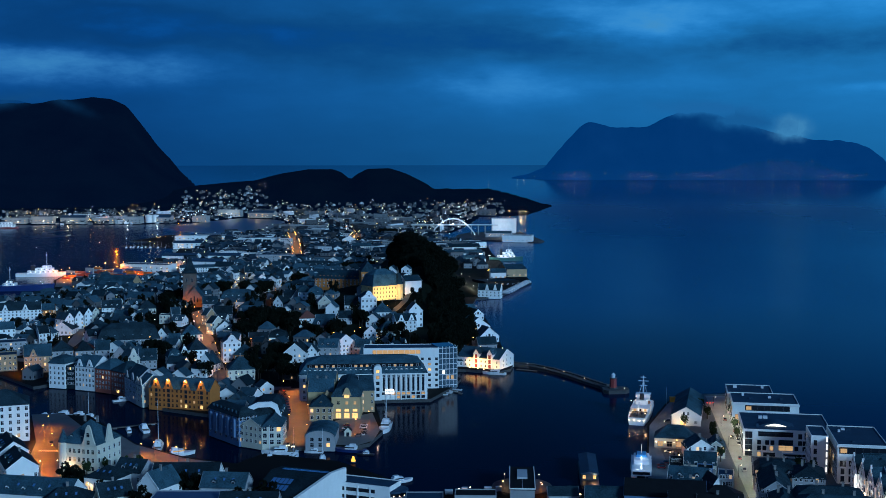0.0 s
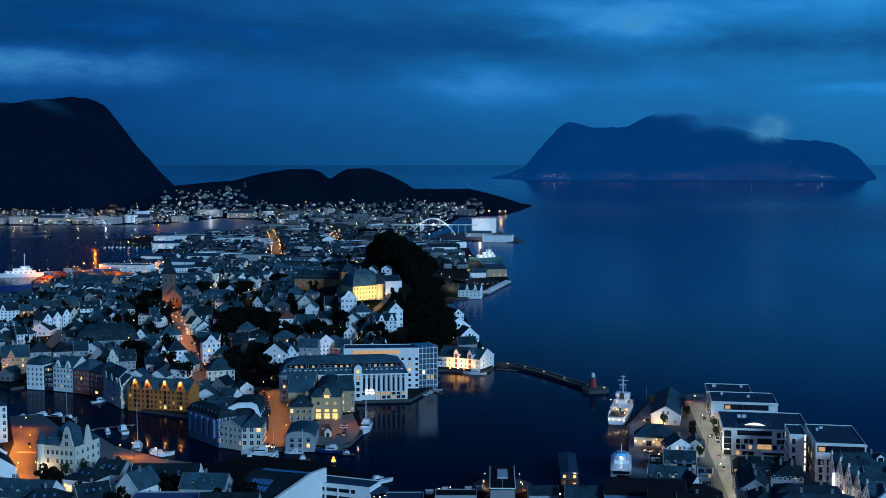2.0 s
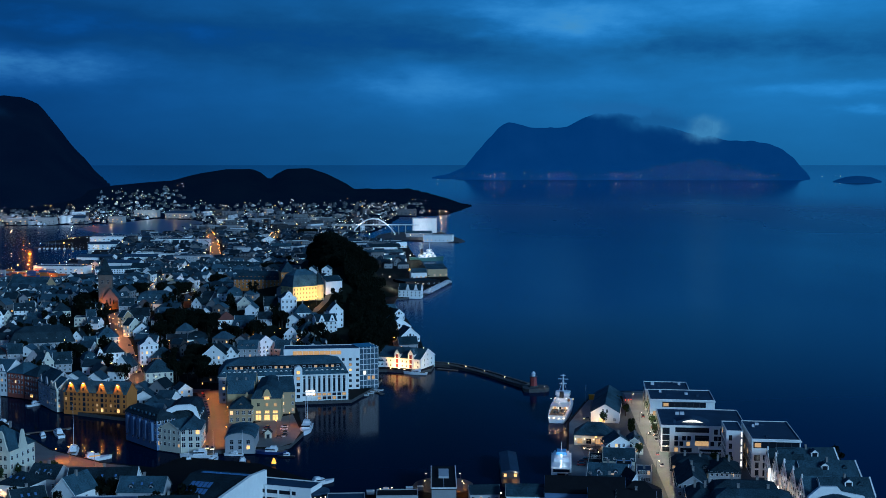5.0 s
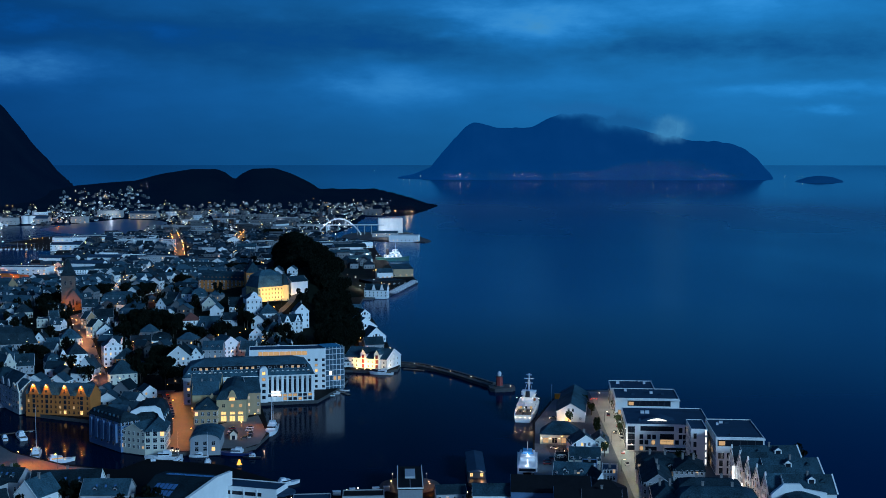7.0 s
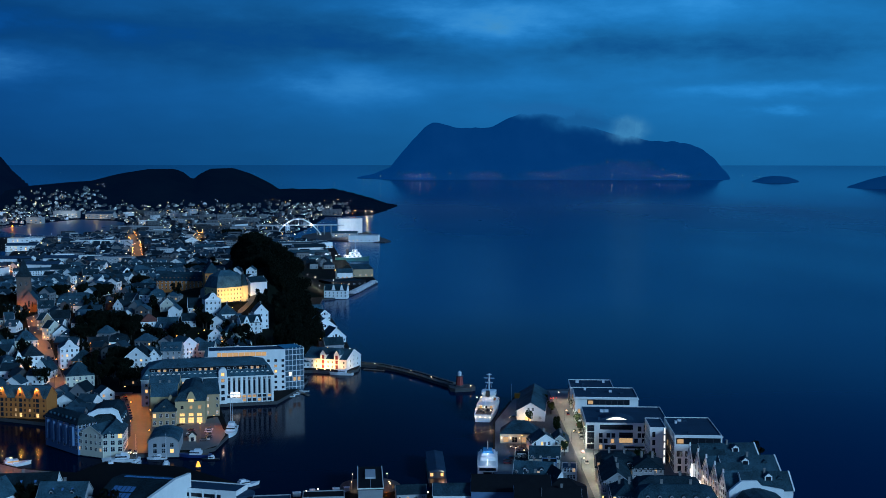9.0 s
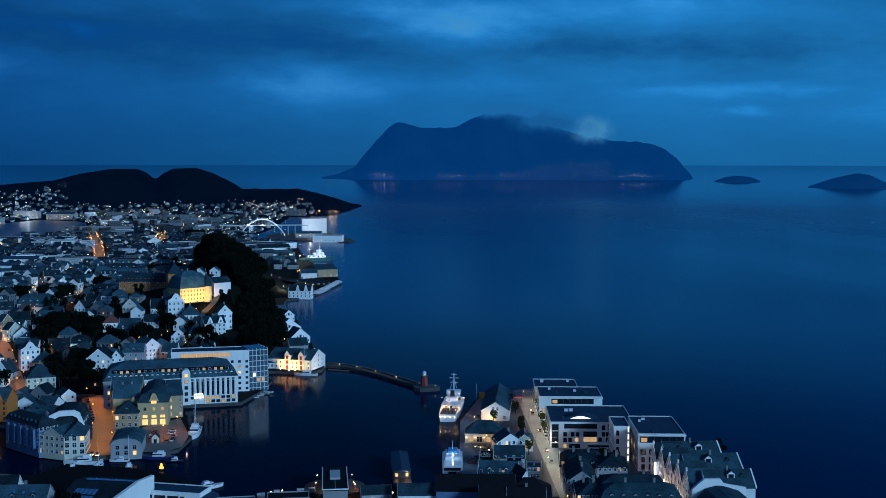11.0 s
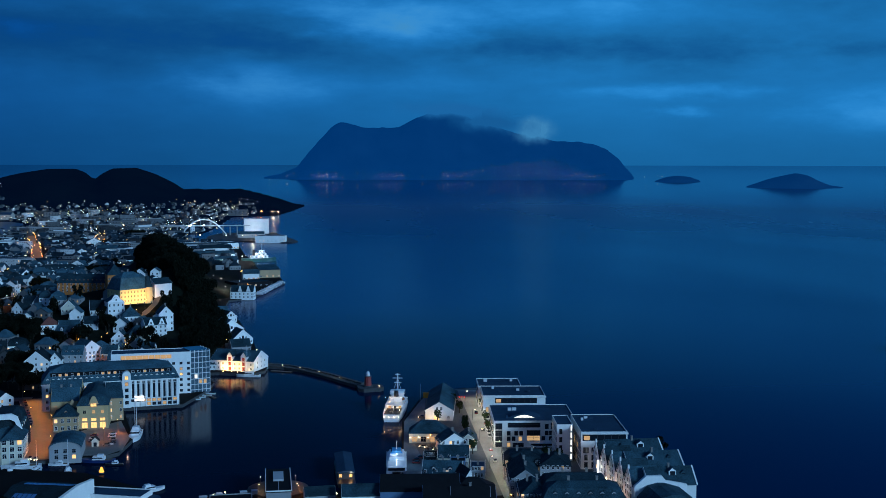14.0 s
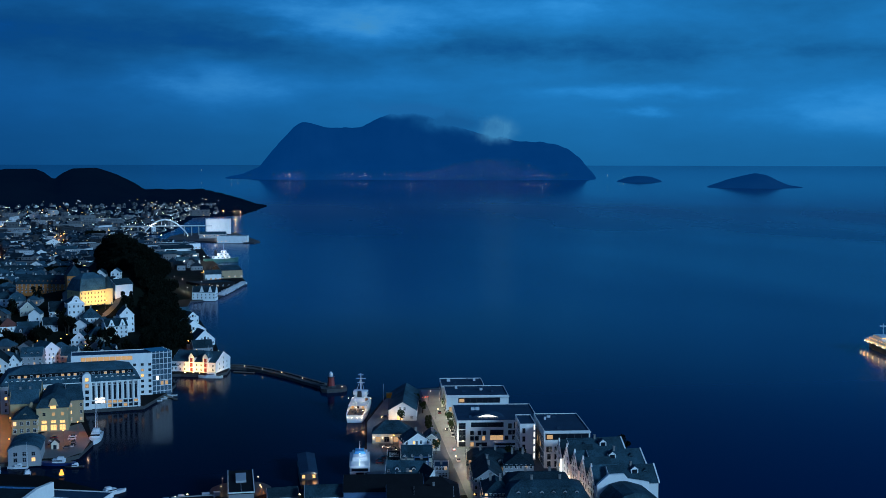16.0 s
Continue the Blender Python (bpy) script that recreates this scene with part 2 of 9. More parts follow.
LIT_WHITE = glow("white_lit_window", (0.95, 0.95, 0.85), 1.5)
BULB_O = glow("sodium_lamp", (1.0, 0.42, 0.10), 9.0)
BULB_W = glow("warm_white_lamp", (1.0, 0.74, 0.42), 8.0)
BULB_C = glow("white_lamp", (0.85, 0.93, 1.0), 5.0)
BULB_R = glow("red_lamp", (1.0, 0.08, 0.05), 4.0)
HULL_WHITE = surface("white_hull", (0.74, 0.75, 0.76), rough=0.3, var=0.06)
HULL_BLUE = surface("blue_hull", (0.015, 0.035, 0.13), rough=0.3, var=0.1)
HULL_DARK = surface("dark_hull", (0.012, 0.014, 0.018), rough=0.35, var=0.2)
WOOD = surface("weathered_wood", (0.14, 0.10, 0.07), rough=0.8, var=0.35, fine=3)
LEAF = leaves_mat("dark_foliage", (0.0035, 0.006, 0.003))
LEAF2 = leaves_mat("street_tree_foliage", (0.030, 0.050, 0.018))
BARK = surface("bark", (0.05, 0.04, 0.03), rough=0.9, var=0.3)
FAR_WALL = surface("far_house_walls", (0.10, 0.105, 0.11), var=0.1, rnd=0.8, island=True)
FAR_ROOF = surface("far_house_roofs", (0.026, 0.056, 0.074), var=0.4, rnd=0.75, island=True, spec=0.06)
FAR_SLOPE_ROOF = surface("far_slope_roofs", (0.016, 0.030, 0.042), var=0.3, rnd=0.7, island=True, spec=0.05)
CLOTH_O = surface("orange_container_paint", (0.42, 0.13, 0.03), var=0.2, rnd=0.3)
CONT = [surface("container_red", (0.30, 0.05, 0.03), var=0.2), surface("container_grey", (0.32, 0.32, 0.33), var=0.2),
        CLOTH_O, surface("container_blue", (0.03, 0.07, 0.17), var=0.2)]


# ---- mesh helpers ----
def box(bm, x0, x1, y0, y1, z0, z1, mi=0):
    v = [bm.verts.new(p) for p in ((x0, y0, z0), (x1, y0, z0), (x1, y1, z0), (x0, y1, z0), (x0, y0, z1), (x1, y0, z1), (x1, y1, z1), (x0, y1, z1))]
    for f in ((3, 2, 1, 0), (4, 5, 6, 7), (0, 1, 5, 4), (1, 2, 6, 5), (2, 3, 7, 6), (3, 0, 4, 7)):
        bm.faces.new([v[i] for i in f]).material_index = mi
    return v


def prism(bm, pts, a, b, axis="y", mi=0):
    """A closed outline pts (u, z) swept from a to b along an axis; for 'z' the outline is (x, y)."""
    def at(u, w, s):
        return (u, s, w) if axis == "y" else (s, u, w) if axis == "x" else (u, w, s)
    A, B = [bm.verts.new(at(u, w, a)) for u, w in pts], [bm.verts.new(at(u, w, b)) for u, w in pts]
    n = len(pts)
    bm.faces.new(A).material_index = mi
    bm.faces.new(B[::-1]).material_index = mi
    for i in range(n):
        bm.faces.new((A[i], B[i], B[(i + 1) % n], A[(i + 1) % n])).material_index = mi


def tube(bm, x, y, z0, z1, r0, r1, n=8, mi=0):
    A = [bm.verts.new((x + r0 * math.cos(k * math.tau / n), y + r0 * math.sin(k * math.tau / n), z0)) for k in range(n)]
    B = [bm.verts.new((x + r1 * math.cos(k * math.tau / n), y + r1 * math.sin(k * math.tau / n), z1)) for k in range(n)]
    bm.faces.new(A[::-1]).material_index = mi
    bm.faces.new(B).material_index = mi
    for k in range(n):
        bm.faces.new((A[k], A[(k + 1) % n], B[(k + 1) % n], B[k])).material_index = mi


def rod(bm, p, q, r, n=5):
    p, q = Vector(p), Vector(q)
    m = (q - p).to_track_quat("Z", "Y").to_matrix()
    A, B = [], []
    for k in range(n):
        o = m @ Vector((r * math.cos(k * math.tau / n), r * math.sin(k * math.tau / n), 0))
        A.append(bm.verts.new(p + o))
        B.append(bm.verts.new(q + o))
    bm.faces.new(A[::-1])
    bm.faces.new(B)
    for k in range(n):
        bm.faces.new((A[k], A[(k + 1) % n], B[(k + 1) % n], B[k]))


def blob(bm, x, y, z, r, mi=0):
    bmesh.ops.create_icosphere(bm, subdivisions=1, radius=r, matrix=Matrix.Translation((x, y, z)))


def mesh_of(name, bm, mats):
    bmesh.ops.recalc_face_normals(bm, faces=bm.faces)
    me = bpy.data.meshes.new(name)
    bm.to_mesh(me)
    bm.free()
    for m in mats if isinstance(mats, (list, tuple)) else [mats]:
        me.materials.append(m)
    return me


def part(name, bm, material, parent, label=""):
    ob = new(name, mesh_of(name, bm, material))
    ob.parent = parent
    if label:
        tagged(ob, label)
    return ob


def share(name, me, parent, m):
    ob = new(name, me)
    ob.parent = parent
    ob.matrix_basis = m
    return ob


def thing(name, x, y, z, rot, label, category, group="", kind=""):
    ob = new(name)
    ob.matrix_basis = pose(x, y, z, 0, 0, rot)
    return tagged(ob, label, category, group, kind)


def single(name, bm, mats, label, category, kind="", m=None):
    ob = new(name, mesh_of(name, bm, mats))
    if m is not None:
        ob.matrix_basis = m
    return tagged(ob, label, category, kind=kind)


CACHE = {}


def window_mesh(ww, wh, pane, frame_mat, bars=True):
    key = (round(ww, 2), round(wh, 2), pane.name, frame_mat.name, bars)
    if key not in CACHE:
        bm = bmesh.new()
        b = 0.09
        xs = [-ww / 2 - b, -ww / 2, -0.04, 0.04, ww / 2, ww / 2 + b] if bars else [-ww / 2 - b, -ww / 2, ww / 2, ww / 2 + b]
        zs = [-b, 0, wh * 0.62, wh * 0.62 + 0.07, wh, wh + b] if bars else [-b, 0, wh, wh + b]
        nx, nz = len(xs), len(zs)
        g = [[bm.verts.new((x, -0.09, z)) for x in xs] for z in zs]
        back = [bm.verts.new((x, 0.05, z)) for x, z in ((xs[0], zs[0]), (xs[-1], zs[0]), (xs[-1], zs[-1]), (xs[0], zs[-1]))]
        panes = []
        for j in range(nz - 1):
            for i in range(nx - 1):
                f = bm.faces.new((g[j][i], g[j][i + 1], g[j + 1][i + 1], g[j + 1][i]))
                f.material_index = 0 if i % 2 and j % 2 else 1
                if i % 2 and j % 2:
                    panes.append(f)
        for edge, (p, q) in (([g[0][i] for i in range(nx)], (0, 1)), ([g[j][-1] for j in range(nz)], (1, 2)), ([g[-1][i] for i in reversed(range(nx))], (2, 3)), ([g[j][0] for j in reversed(range(nz))], (3, 0))):
            bm.faces.new(edge[::-1] + [back[p], back[q]]).material_index = 1
        bmesh.ops.inset_individual(bm, faces=panes, thickness=0.02, depth=-0.06)
        CACHE[key] = mesh_of("window", bm, [pane, frame_mat])
    return CACHE[key]


def side_pose(side, w, d, u, z):
    """A pose on a wall of a w by d block, facing out: u metres along the wall from its middle."""
    if side == "f":
        return pose(u, -d / 2, z)
    if side == "b":
        return pose(-u, d / 2, z, 0, 0, 180)
    if side == "l":
        return pose(-w / 2, -u, z, 0, 0, -90)
    return pose(w / 2, u, z, 0, 0, 90)


def windows(th, side, w, d, cols, rows, z0, dz, ww=1.1, wh=1.6, margin=1.4, lit=0.0, rng=random, frame_mat=None, lo=None, hi=None, bars=True, lit_mat=None):
    span = w if side in "fb" else d
    lo = -span / 2 + margin if lo is None else lo
    hi = span / 2 - margin if hi is None else hi
    for r in range(rows):
        for c in range(cols):
            u = lo + (hi - lo) * (c / (cols - 1) if cols > 1 else 0.5)
            pane = (lit_mat or (LIT if rng.random() < 0.45 else LIT_SOFT)) if rng.random() < lit else GLASS
            share("window", window_mesh(ww, wh, pane, frame_mat or WHITE, bars), th, side_pose(side, w, d, u, z0 + r * dz))


def walls_bm(w, d, h, roof, rh):
    bm = bmesh.new()
    if roof == "gy":
        prism(bm, [(-w / 2, -1.5), (w / 2, -1.5), (w / 2, h), (0, h + rh), (-w / 2, h)], -d / 2, d / 2, "y")
    elif roof == "gx":
        prism(bm, [(-d / 2, -1.5), (d / 2, -1.5), (d / 2, h), (0, h + rh), (-d / 2, h)], -w / 2, w / 2, "x")
    else:
        box(bm, -w / 2, w / 2, -d / 2, d / 2, -1.5, h)
    return bm


def roof_bm(w, d, h, roof, rh, ov=0.4, th=0.3):
    bm = bmesh.new()
    if roof in ("gy", "gx"):
        a, l = (w / 2, d / 2) if roof == "gy" else (d / 2, w / 2)
        k = ov * rh / a
        prism(bm, [(-a - ov, h - k), (0, h + rh), (a + ov, h - k), (a + ov, h - k + th), (0, h + rh + th * 1.3), (-a - ov, h - k + th)], -l - ov * 0.6, l + ov * 0.6, "y" if roof == "gy" else "x")
    elif roof == "flat":
        box(bm, -w / 2 + 0.35, w / 2 - 0.35, -d / 2 + 0.35, d / 2 - 0.35, h - 0.2, h + 0.06)
    else:
        def ring(x, y, z):
            return [bm.verts.new(p) for p in ((-x, -y, z), (x, -y, z), (x, y, z), (-x, y, z))]
        rings = [ring(w / 2 + ov, d / 2 + ov, h), ring(w / 2 + ov, d / 2 + ov, h + 0.25)]
        if roof == "mans":
            s = min(w, d) * 0.14
            rings.append(ring(w / 2 - s, d / 2 - s, h + rh * 0.68))
            rx, ry = max(w / 2 - s - min(w, d) * 0.30, 0.1), max(d / 2 - s - min(w, d) * 0.30, 0.1)
        else:
            c = min(w, d) / 2 - 0.15
            rx, ry = w / 2 - c, d / 2 - c
        rings.append(ring(rx, ry, h + rh))
        bm.faces.new(rings[0][::-1])
        bm.faces.new(rings[-1])
        for A, B in zip(rings, rings[1:]):
            for k in range(4):
                bm.faces.new((A[k], A[(k + 1) % 4], B[(k + 1) % 4], B[k]))
    return bm


def parapet_bm(w, d, h, t=0.3, up=0.45):
    bm = bmesh.new()
    box(bm, -w / 2, w / 2, -d / 2, -d / 2 + t, h, h + up)
    box(bm, -w / 2, w / 2, d / 2 - t, d / 2, h, h + up)
    box(bm, -w / 2, -w / 2 + t, -d / 2 + t, d / 2 - t, h, h + up)
    box(bm, w / 2 - t, w / 2, -d / 2 + t, d / 2 - t, h, h + up)
    return bm


def chimney_mesh():
    if "chimney" not in CACHE:
        bm = bmesh.new()
        box(bm, -0.5, 0.5, -0.4, 0.4, -1.6, 1.3)
        box(bm, -0.6, 0.6, -0.5, 0.5, 1.3, 1.5)
        CACHE["chimney"] = mesh_of("chimney", bm, surface("chimney_render", (0.20, 0.19, 0.18), var=0.3))
    return CACHE["chimney"]


def dormer_mesh(wall, w=1.6, h=1.4, lit=False):
    key = ("dormer", wall.name, w, h, lit)
    if key not in CACHE:
        bm = bmesh.new()
        prism(bm, [(-w / 2, 0), (w / 2, 0), (w / 2, h), (0, h + w * 0.38), (-w / 2, h)], 0, 3.0, "y", 0)
        prism(bm, [(-w / 2 - 0.2, h - 0.1), (0, h + w * 0.42), (w / 2 + 0.2, h - 0.1), (w / 2 + 0.2, h + 0.12), (0, h + w * 0.42 + 0.25), (-w / 2 - 0.2, h + 0.12)], -0.2, 3.2, "y", 1)
        box(bm, -w * 0.36, w * 0.36, -0.05, 0.02, 0.25, h - 0.1, 2)
        CACHE[key] = mesh_of("dormer", bm, [wall, SLATE, LIT_SOFT if lit else GLASS])
    return CACHE[key]


def shaped_gable_bm(w, h0, h1, d=0.5, steps=8):
    """A bell-shaped gable wall, as on the town's early twentieth-century houses."""
    bm = bmesh.new()
    pts = [(-w / 2, h0)]
    for k in range(steps + 1):
        s = k / steps
        pts.append((-w / 2 * (1 - s) ** 0.75 * (1 - 0.22 * math.sin(s * math.pi)) - 0.25 * (1 - s) * (s > 0), h0 + (h1 - h0) * (s * 0.35 + 0.65 * s * s * (3 - 2 * s)) if s < 1 else h1))
    left = pts
    right = [(-u, z) for u, z in reversed(left[:-1])]
    top = [(-0.35, h1), (0.35, h1)]
    prism(bm, (left[:-1] + top + right)[::-1], -d, 0.3, "y")
    return bm


def building(name, x, y, rot, w, d, h, roof, rh, wall, roof_mat, label, category="house", z=2.0, front=(0, 0), side=(0, 0), lit=0.08,
             floor=3.2, z0=1.3, ww=1.1, wh=1.7, seed=1, chimneys=0, dormers=0, group="", dorm_side="f", frame_mat=None, bars=True):
    """A block with its base's middle at x, y; its front faces -y when rot is 0. front and side: windows across and up."""
    rng = random.Random(seed)
    th = thing(name, x, y, z, rot, label, category, group)
    part("wall", walls_bm(w, d, h, roof, rh), wall, th)
    part("roof", roof_bm(w, d, h, roof, rh), roof_mat, th)
    if roof == "flat":
        part("parapet", parapet_bm(w, d, h), wall, th)
    if roof in ("gy", "gx"):
        a, l = (w / 2, d / 2) if roof == "gy" else (d / 2, w / 2)
        for end in ((-1,) if roof == "gy" else (-1, 1)):
            bm = bmesh.new()
            e = end * (l + 0.26)
            prism(bm, [(-a - 0.45, h - 0.35), (0, h + rh - 0.12), (a + 0.45, h - 0.35), (a + 0.45, h), (0, h + rh + 0.36), (-a - 0.45, h)], e - 0.09, e + 0.09, "y" if roof == "gy" else "x")
            part("bargeboard", bm, WHITE if w < 13 else wall, th)
    if front[0]:
        windows(th, "f", w, d, front[0], front[1], z0, floor, ww, wh, lit=lit, rng=rng, frame_mat=frame_mat, bars=bars)
    if side[0]:
        ex = math.cos(radians(rot)) * -x - math.sin(radians(rot)) * y  # how far the viewpoint lies to the right of the block
        for s in ("r",) if ex > w / 2 else ("l",) if ex < -w / 2 else ("l", "r"):
            windows(th, s, w, d, side[0], side[1], z0, floor, ww, wh, lit=lit, rng=rng, frame_mat=frame_mat, bars=bars)
    for k in range(chimneys):
        u = (k + 0.5) / chimneys * 0.7 - 0.35
        share("chimney", chimney_mesh(), th, pose(u * w if roof != "gy" else 0.6, 0.5 if roof != "gy" else u * d, h + rh + 0.4))
    for k in range(dormers):
        u = ((k + 0.5) / dormers - 0.5) * (w if dorm_side == "f" else d) * 0.86
        zz = h + rh * 0.16
        inset = 0.14 * min(w, d) * 0.35 if roof == "mans" else (d / 2) * 0.24
        if dorm_side == "f":
            share("dormer", dormer_mesh(wall), th, pose(u, -d / 2 + inset, zz))
        else:
            share("dormer", dormer_mesh(wall), th, pose(-w / 2 + inset, -u, zz, 0, 0, -90))
    return th


# ---- sea, land and mountains ----
def sea_level(r):
    """The sheet of the sea lifts towards its rim, so that its edge lies on the horizon."""
    return 2.36e-5 * max(0.0, r - 2500.0) ** 2


def polar(az, r):
    return r * math.sin(radians(az)), r * math.cos(radians(az))


def build_sea():
    bm = bmesh.new()
    radii = [0, 300, 700, 1200, 1800] + [2500 + 100 * k for k in range(25)]
    n = 144
    rings = []
    for r in radii[1:]:
        rings.append([bm.verts.new((*polar(k * 360 / n, r), sea_level(r))) for k in range(n)])
    c = bm.verts.new((0, 0, 0))
    for k in range(n):
        bm.faces.new((c, rings[0][(k + 1) % n], rings[0][k]))
        for A, B in zip(rings, rings[1:]):
            bm.faces.new((A[k], A[(k + 1) % n], B[(k + 1) % n], B[k]))
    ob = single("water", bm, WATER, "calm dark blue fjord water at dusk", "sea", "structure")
    ob.data.shade_smooth()


SHORE = [(-310, 818), (-271, 773), (-263, 783), (-230, 769), (-202, 748), (-178, 710), (-137, 686), (-125, 636), (-105, 613), (-84, 605), (-47, 608),
         (-39, 615), (-33, 645), (-43, 727), (-8, 731), (6, 770), (12, 800), (4, 838), (16, 838), (38, 827), (48, 838), (51, 855), (47, 910), (47, 968), (45, 1019), (41, 1099), (36, 1170),
         (30, 1216), (36, 1278), (47, 1283), (66, 1312), (109, 1454), (105, 1604), (91, 1638), (79, 1921), (78, 2102), (6, 2191), (-20, 2480)]
BAY = [(-388, 2480), (-370, 2420), (-559, 2400), (-588, 2216), (-525, 2200), (-572, 2097), (-457, 2054), (-417, 1794), (-435, 1697), (-501, 1570),
       (-488, 1474), (-424, 1290), (-457, 1259), (-453, 1201), (-640, 1150), (-560, 900)]
NEAR = [(-330, 735), (-264, 694), (-239, 676), (-229, 688), (-207, 683), (-176, 636), (-162, 614), (-129, 585), (-102, 573), (-91, 593), (-52, 577),
        (-25, 545), (-21, 519), (14, 522), (48, 522), (77, 519), (93, 533), (115, 657), (136, 715), (148, 743), (180, 748), (200, 738), (204, 690),
        (205, 640), (203, 600), (213, 575), (212, 530), (216, 500), (214, 470), (235, 300), (180, -200), (-300, -200), (-420, 500)]
MAIN = SHORE + BAY


def slab(name, outline, label):
    bm = bmesh.new()
    vs = [bm.verts.new((x, y, 2.0)) for x, y in outline]
    f = bm.faces.new(vs)
    out = bmesh.ops.extrude_face_region(bm, geom=[f])
    for v in out["geom"]:
        if isinstance(v, bmesh.types.BMVert):
            v.co.z = -4.0
    bmesh.ops.triangulate(bm, faces=bm.faces)
    bm.normal_update()
    for fc in bm.faces:
        fc.material_index = 0 if abs(fc.normal.z) > 0.5 else 1
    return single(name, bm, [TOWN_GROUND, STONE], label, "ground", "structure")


def inside(poly, x, y):
    hit = False
    for (x0, y0), (x1, y1) in zip(poly, poly[1:] + poly[:1]):
        if (y0 > y) != (y1 > y) and x < (x1 - x0) * (y - y0) / (y1 - y0) + x0:
            hit = not hit
    return hit


def seg_dist(x, y, a, b):
    dx, dy = b[0] - a[0], b[1] - a[1]
    s = max(0.0, min(1.0, ((x - a[0]) * dx + (y - a[1]) * dy) / (dx * dx + dy * dy + 1e-9)))
    return math.hypot(x - a[0] - s * dx, y - a[1] - s * dy)


def line_dist(line, x, y, closed=False):
    return min(seg_dist(x, y, a, b) for a, b in zip(line, line[1:] + (line[:1] if closed else [])))


RIDGE = [(-4, 915), (2, 1005), (0, 1120), (-14, 1250), (-28, 1400), (-50, 1580)]


def wood_width(y):
    return float(np.interp(y, [900, 1000, 1150, 1350, 1600], [18, 40, 46, 36, 22]))


def hill(x, y):
    """Height of the town's ground above its quays."""
    r = line_dist(RIDGE, x, y)
    h = 40 * math.exp(-(r / (wood_width(y) * 1.15)) ** 2) * min(1.0, max(0.25, (y - 985) / 130))
    h += 31 * math.exp(-((x + 70) / 80) ** 2 - ((y - 1060) / 90) ** 2)
    h += 11 * math.exp(-((x + 230) / 110) ** 2 - ((y - 1130) / 150) ** 2)
    h += 9 * math.exp(-((x + 150) / 150) ** 2 - ((y - 1350) / 260) ** 2)
    d = line_dist(SHORE, x, y)
    return h * min(1.0, max(0.0, (d - 14) / 45))


def ground_z(x, y):
    r = math.hypot(x, y)
    if y > 2470:
        return far_z(x, y)
    return 2.0 + (hill(x, y) if y > 780 else 0.0) + sea_level(r)


def build_hill():
    bm = bmesh.new()
    nx, ny, s = 46, 90, 11.0

    def level(x, y):
        if not inside(MAIN, x, y) or line_dist(MAIN, x, y, True) < 16:
            return -3.0
        return 1.2 + hill(x, y) if hill(x, y) < 0.6 else 2.0 + hill(x, y)
    g = [[bm.verts.new((x, y, level(x, y))) for x in (-440 + s * i for i in range(nx))] for y in (800 + s * j for j in range(ny))]
    for j in range(ny - 1):
        for i in range(nx - 1):
            bm.faces.new((g[j][i], g[j][i + 1], g[j + 1][i + 1], g[j + 1][i]))
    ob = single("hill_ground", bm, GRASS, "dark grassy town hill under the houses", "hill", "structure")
    ob.data.shade_smooth()


FAR_COAST = [(-20, 2470), (17, 2480), (40, 2620), (98, 3050), (216, 3100), (322, 3430), (318, 3500), (170, 3640), (-60, 3720), (-500, 3760), (-1500, 3600), (-1900, 3300), (-1900, 2720), (-1021, 2722), (-733, 2764),
             (-611, 2811), (-513, 3000), (-420, 2950), (-388, 2884), (-388, 2470)]
# heading and height of the island's crest
CREST = [(-20.55, -19), (-18.11, -14), (-15.59, 4), (-13.02, 32), (-11.71, 50), (-10.39, 56), (-9.06, 64), (-8.25, 78), (-7.71, 86), (-6.5, 98), (-5.29, 98), (-4.88, 87), (-4.48, 65), (-4.15, 82), (-3.66, 98), (-2.57, 99), (-1.75, 82), (-1.2, 65), (-0.39, 38), (1.26, 45), (2.2, 50), (3.17, 44), (4.0, 32), (4.53, 20), (5.21, -5)]
CREST_AZ, CREST_H = [a for a, _ in CREST], [h for _, h in CREST]


def far_z(x, y):
    r, az = math.hypot(x, y), math.degrees(math.atan2(x, y))
    d = line_dist(FAR_COAST, x, y, True)
    base = sea_level(r)
    if not inside(FAR_COAST, x, y):
        return base - min(6.0, 1 + d * 0.3)
    k = min(1.0, d / 60)
    h = float(np.interp(az, CREST_AZ, CREST_H))
    s = max(0.0, min(1.0, (r - 2950) / 700))
    # gentle built-up slope below, steep wooded tops above
    low = 0.42 * s * min(h, 40) + 0.58 * min(h, 40) * s ** 2.5
    high = max(0.0, h - 40) * max(0.0, min(1.0, (r - 3380) / 270)) ** 0.8
    fall = 1.0 if r < 3650 else max(0.0, 1 - (r - 3650) / 300)
    n = noise.noise((x * 0.008, y * 0.008, 0.3)) * 4 * s * min(1.0, h / 60)
    return base + 2.5 * k + k * fall * (max(0.0, low + high - 2.5 * s) + n)


def build_far_land():
    bm = bmesh.new()
    na, nr = 200, 70
    g = []
    for j in range(nr):
        r = 2470 + (4010 - 2470) * j / (nr - 1)
        row = []
        for i in range(na):
            x, y = polar(-25 + 32 * i / (na - 1), r)
            row.append(bm.verts.new((x, y, far_z(x, y))))
        g.append(row)
    for j in range(nr - 1):
        for i in range(na - 1):
            bm.faces.new((g[j][i], g[j][i + 1], g[j + 1][i + 1], g[j + 1][i]))
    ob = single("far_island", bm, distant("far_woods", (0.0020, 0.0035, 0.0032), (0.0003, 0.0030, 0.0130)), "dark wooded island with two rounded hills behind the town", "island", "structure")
    ob.data.shade_smooth()


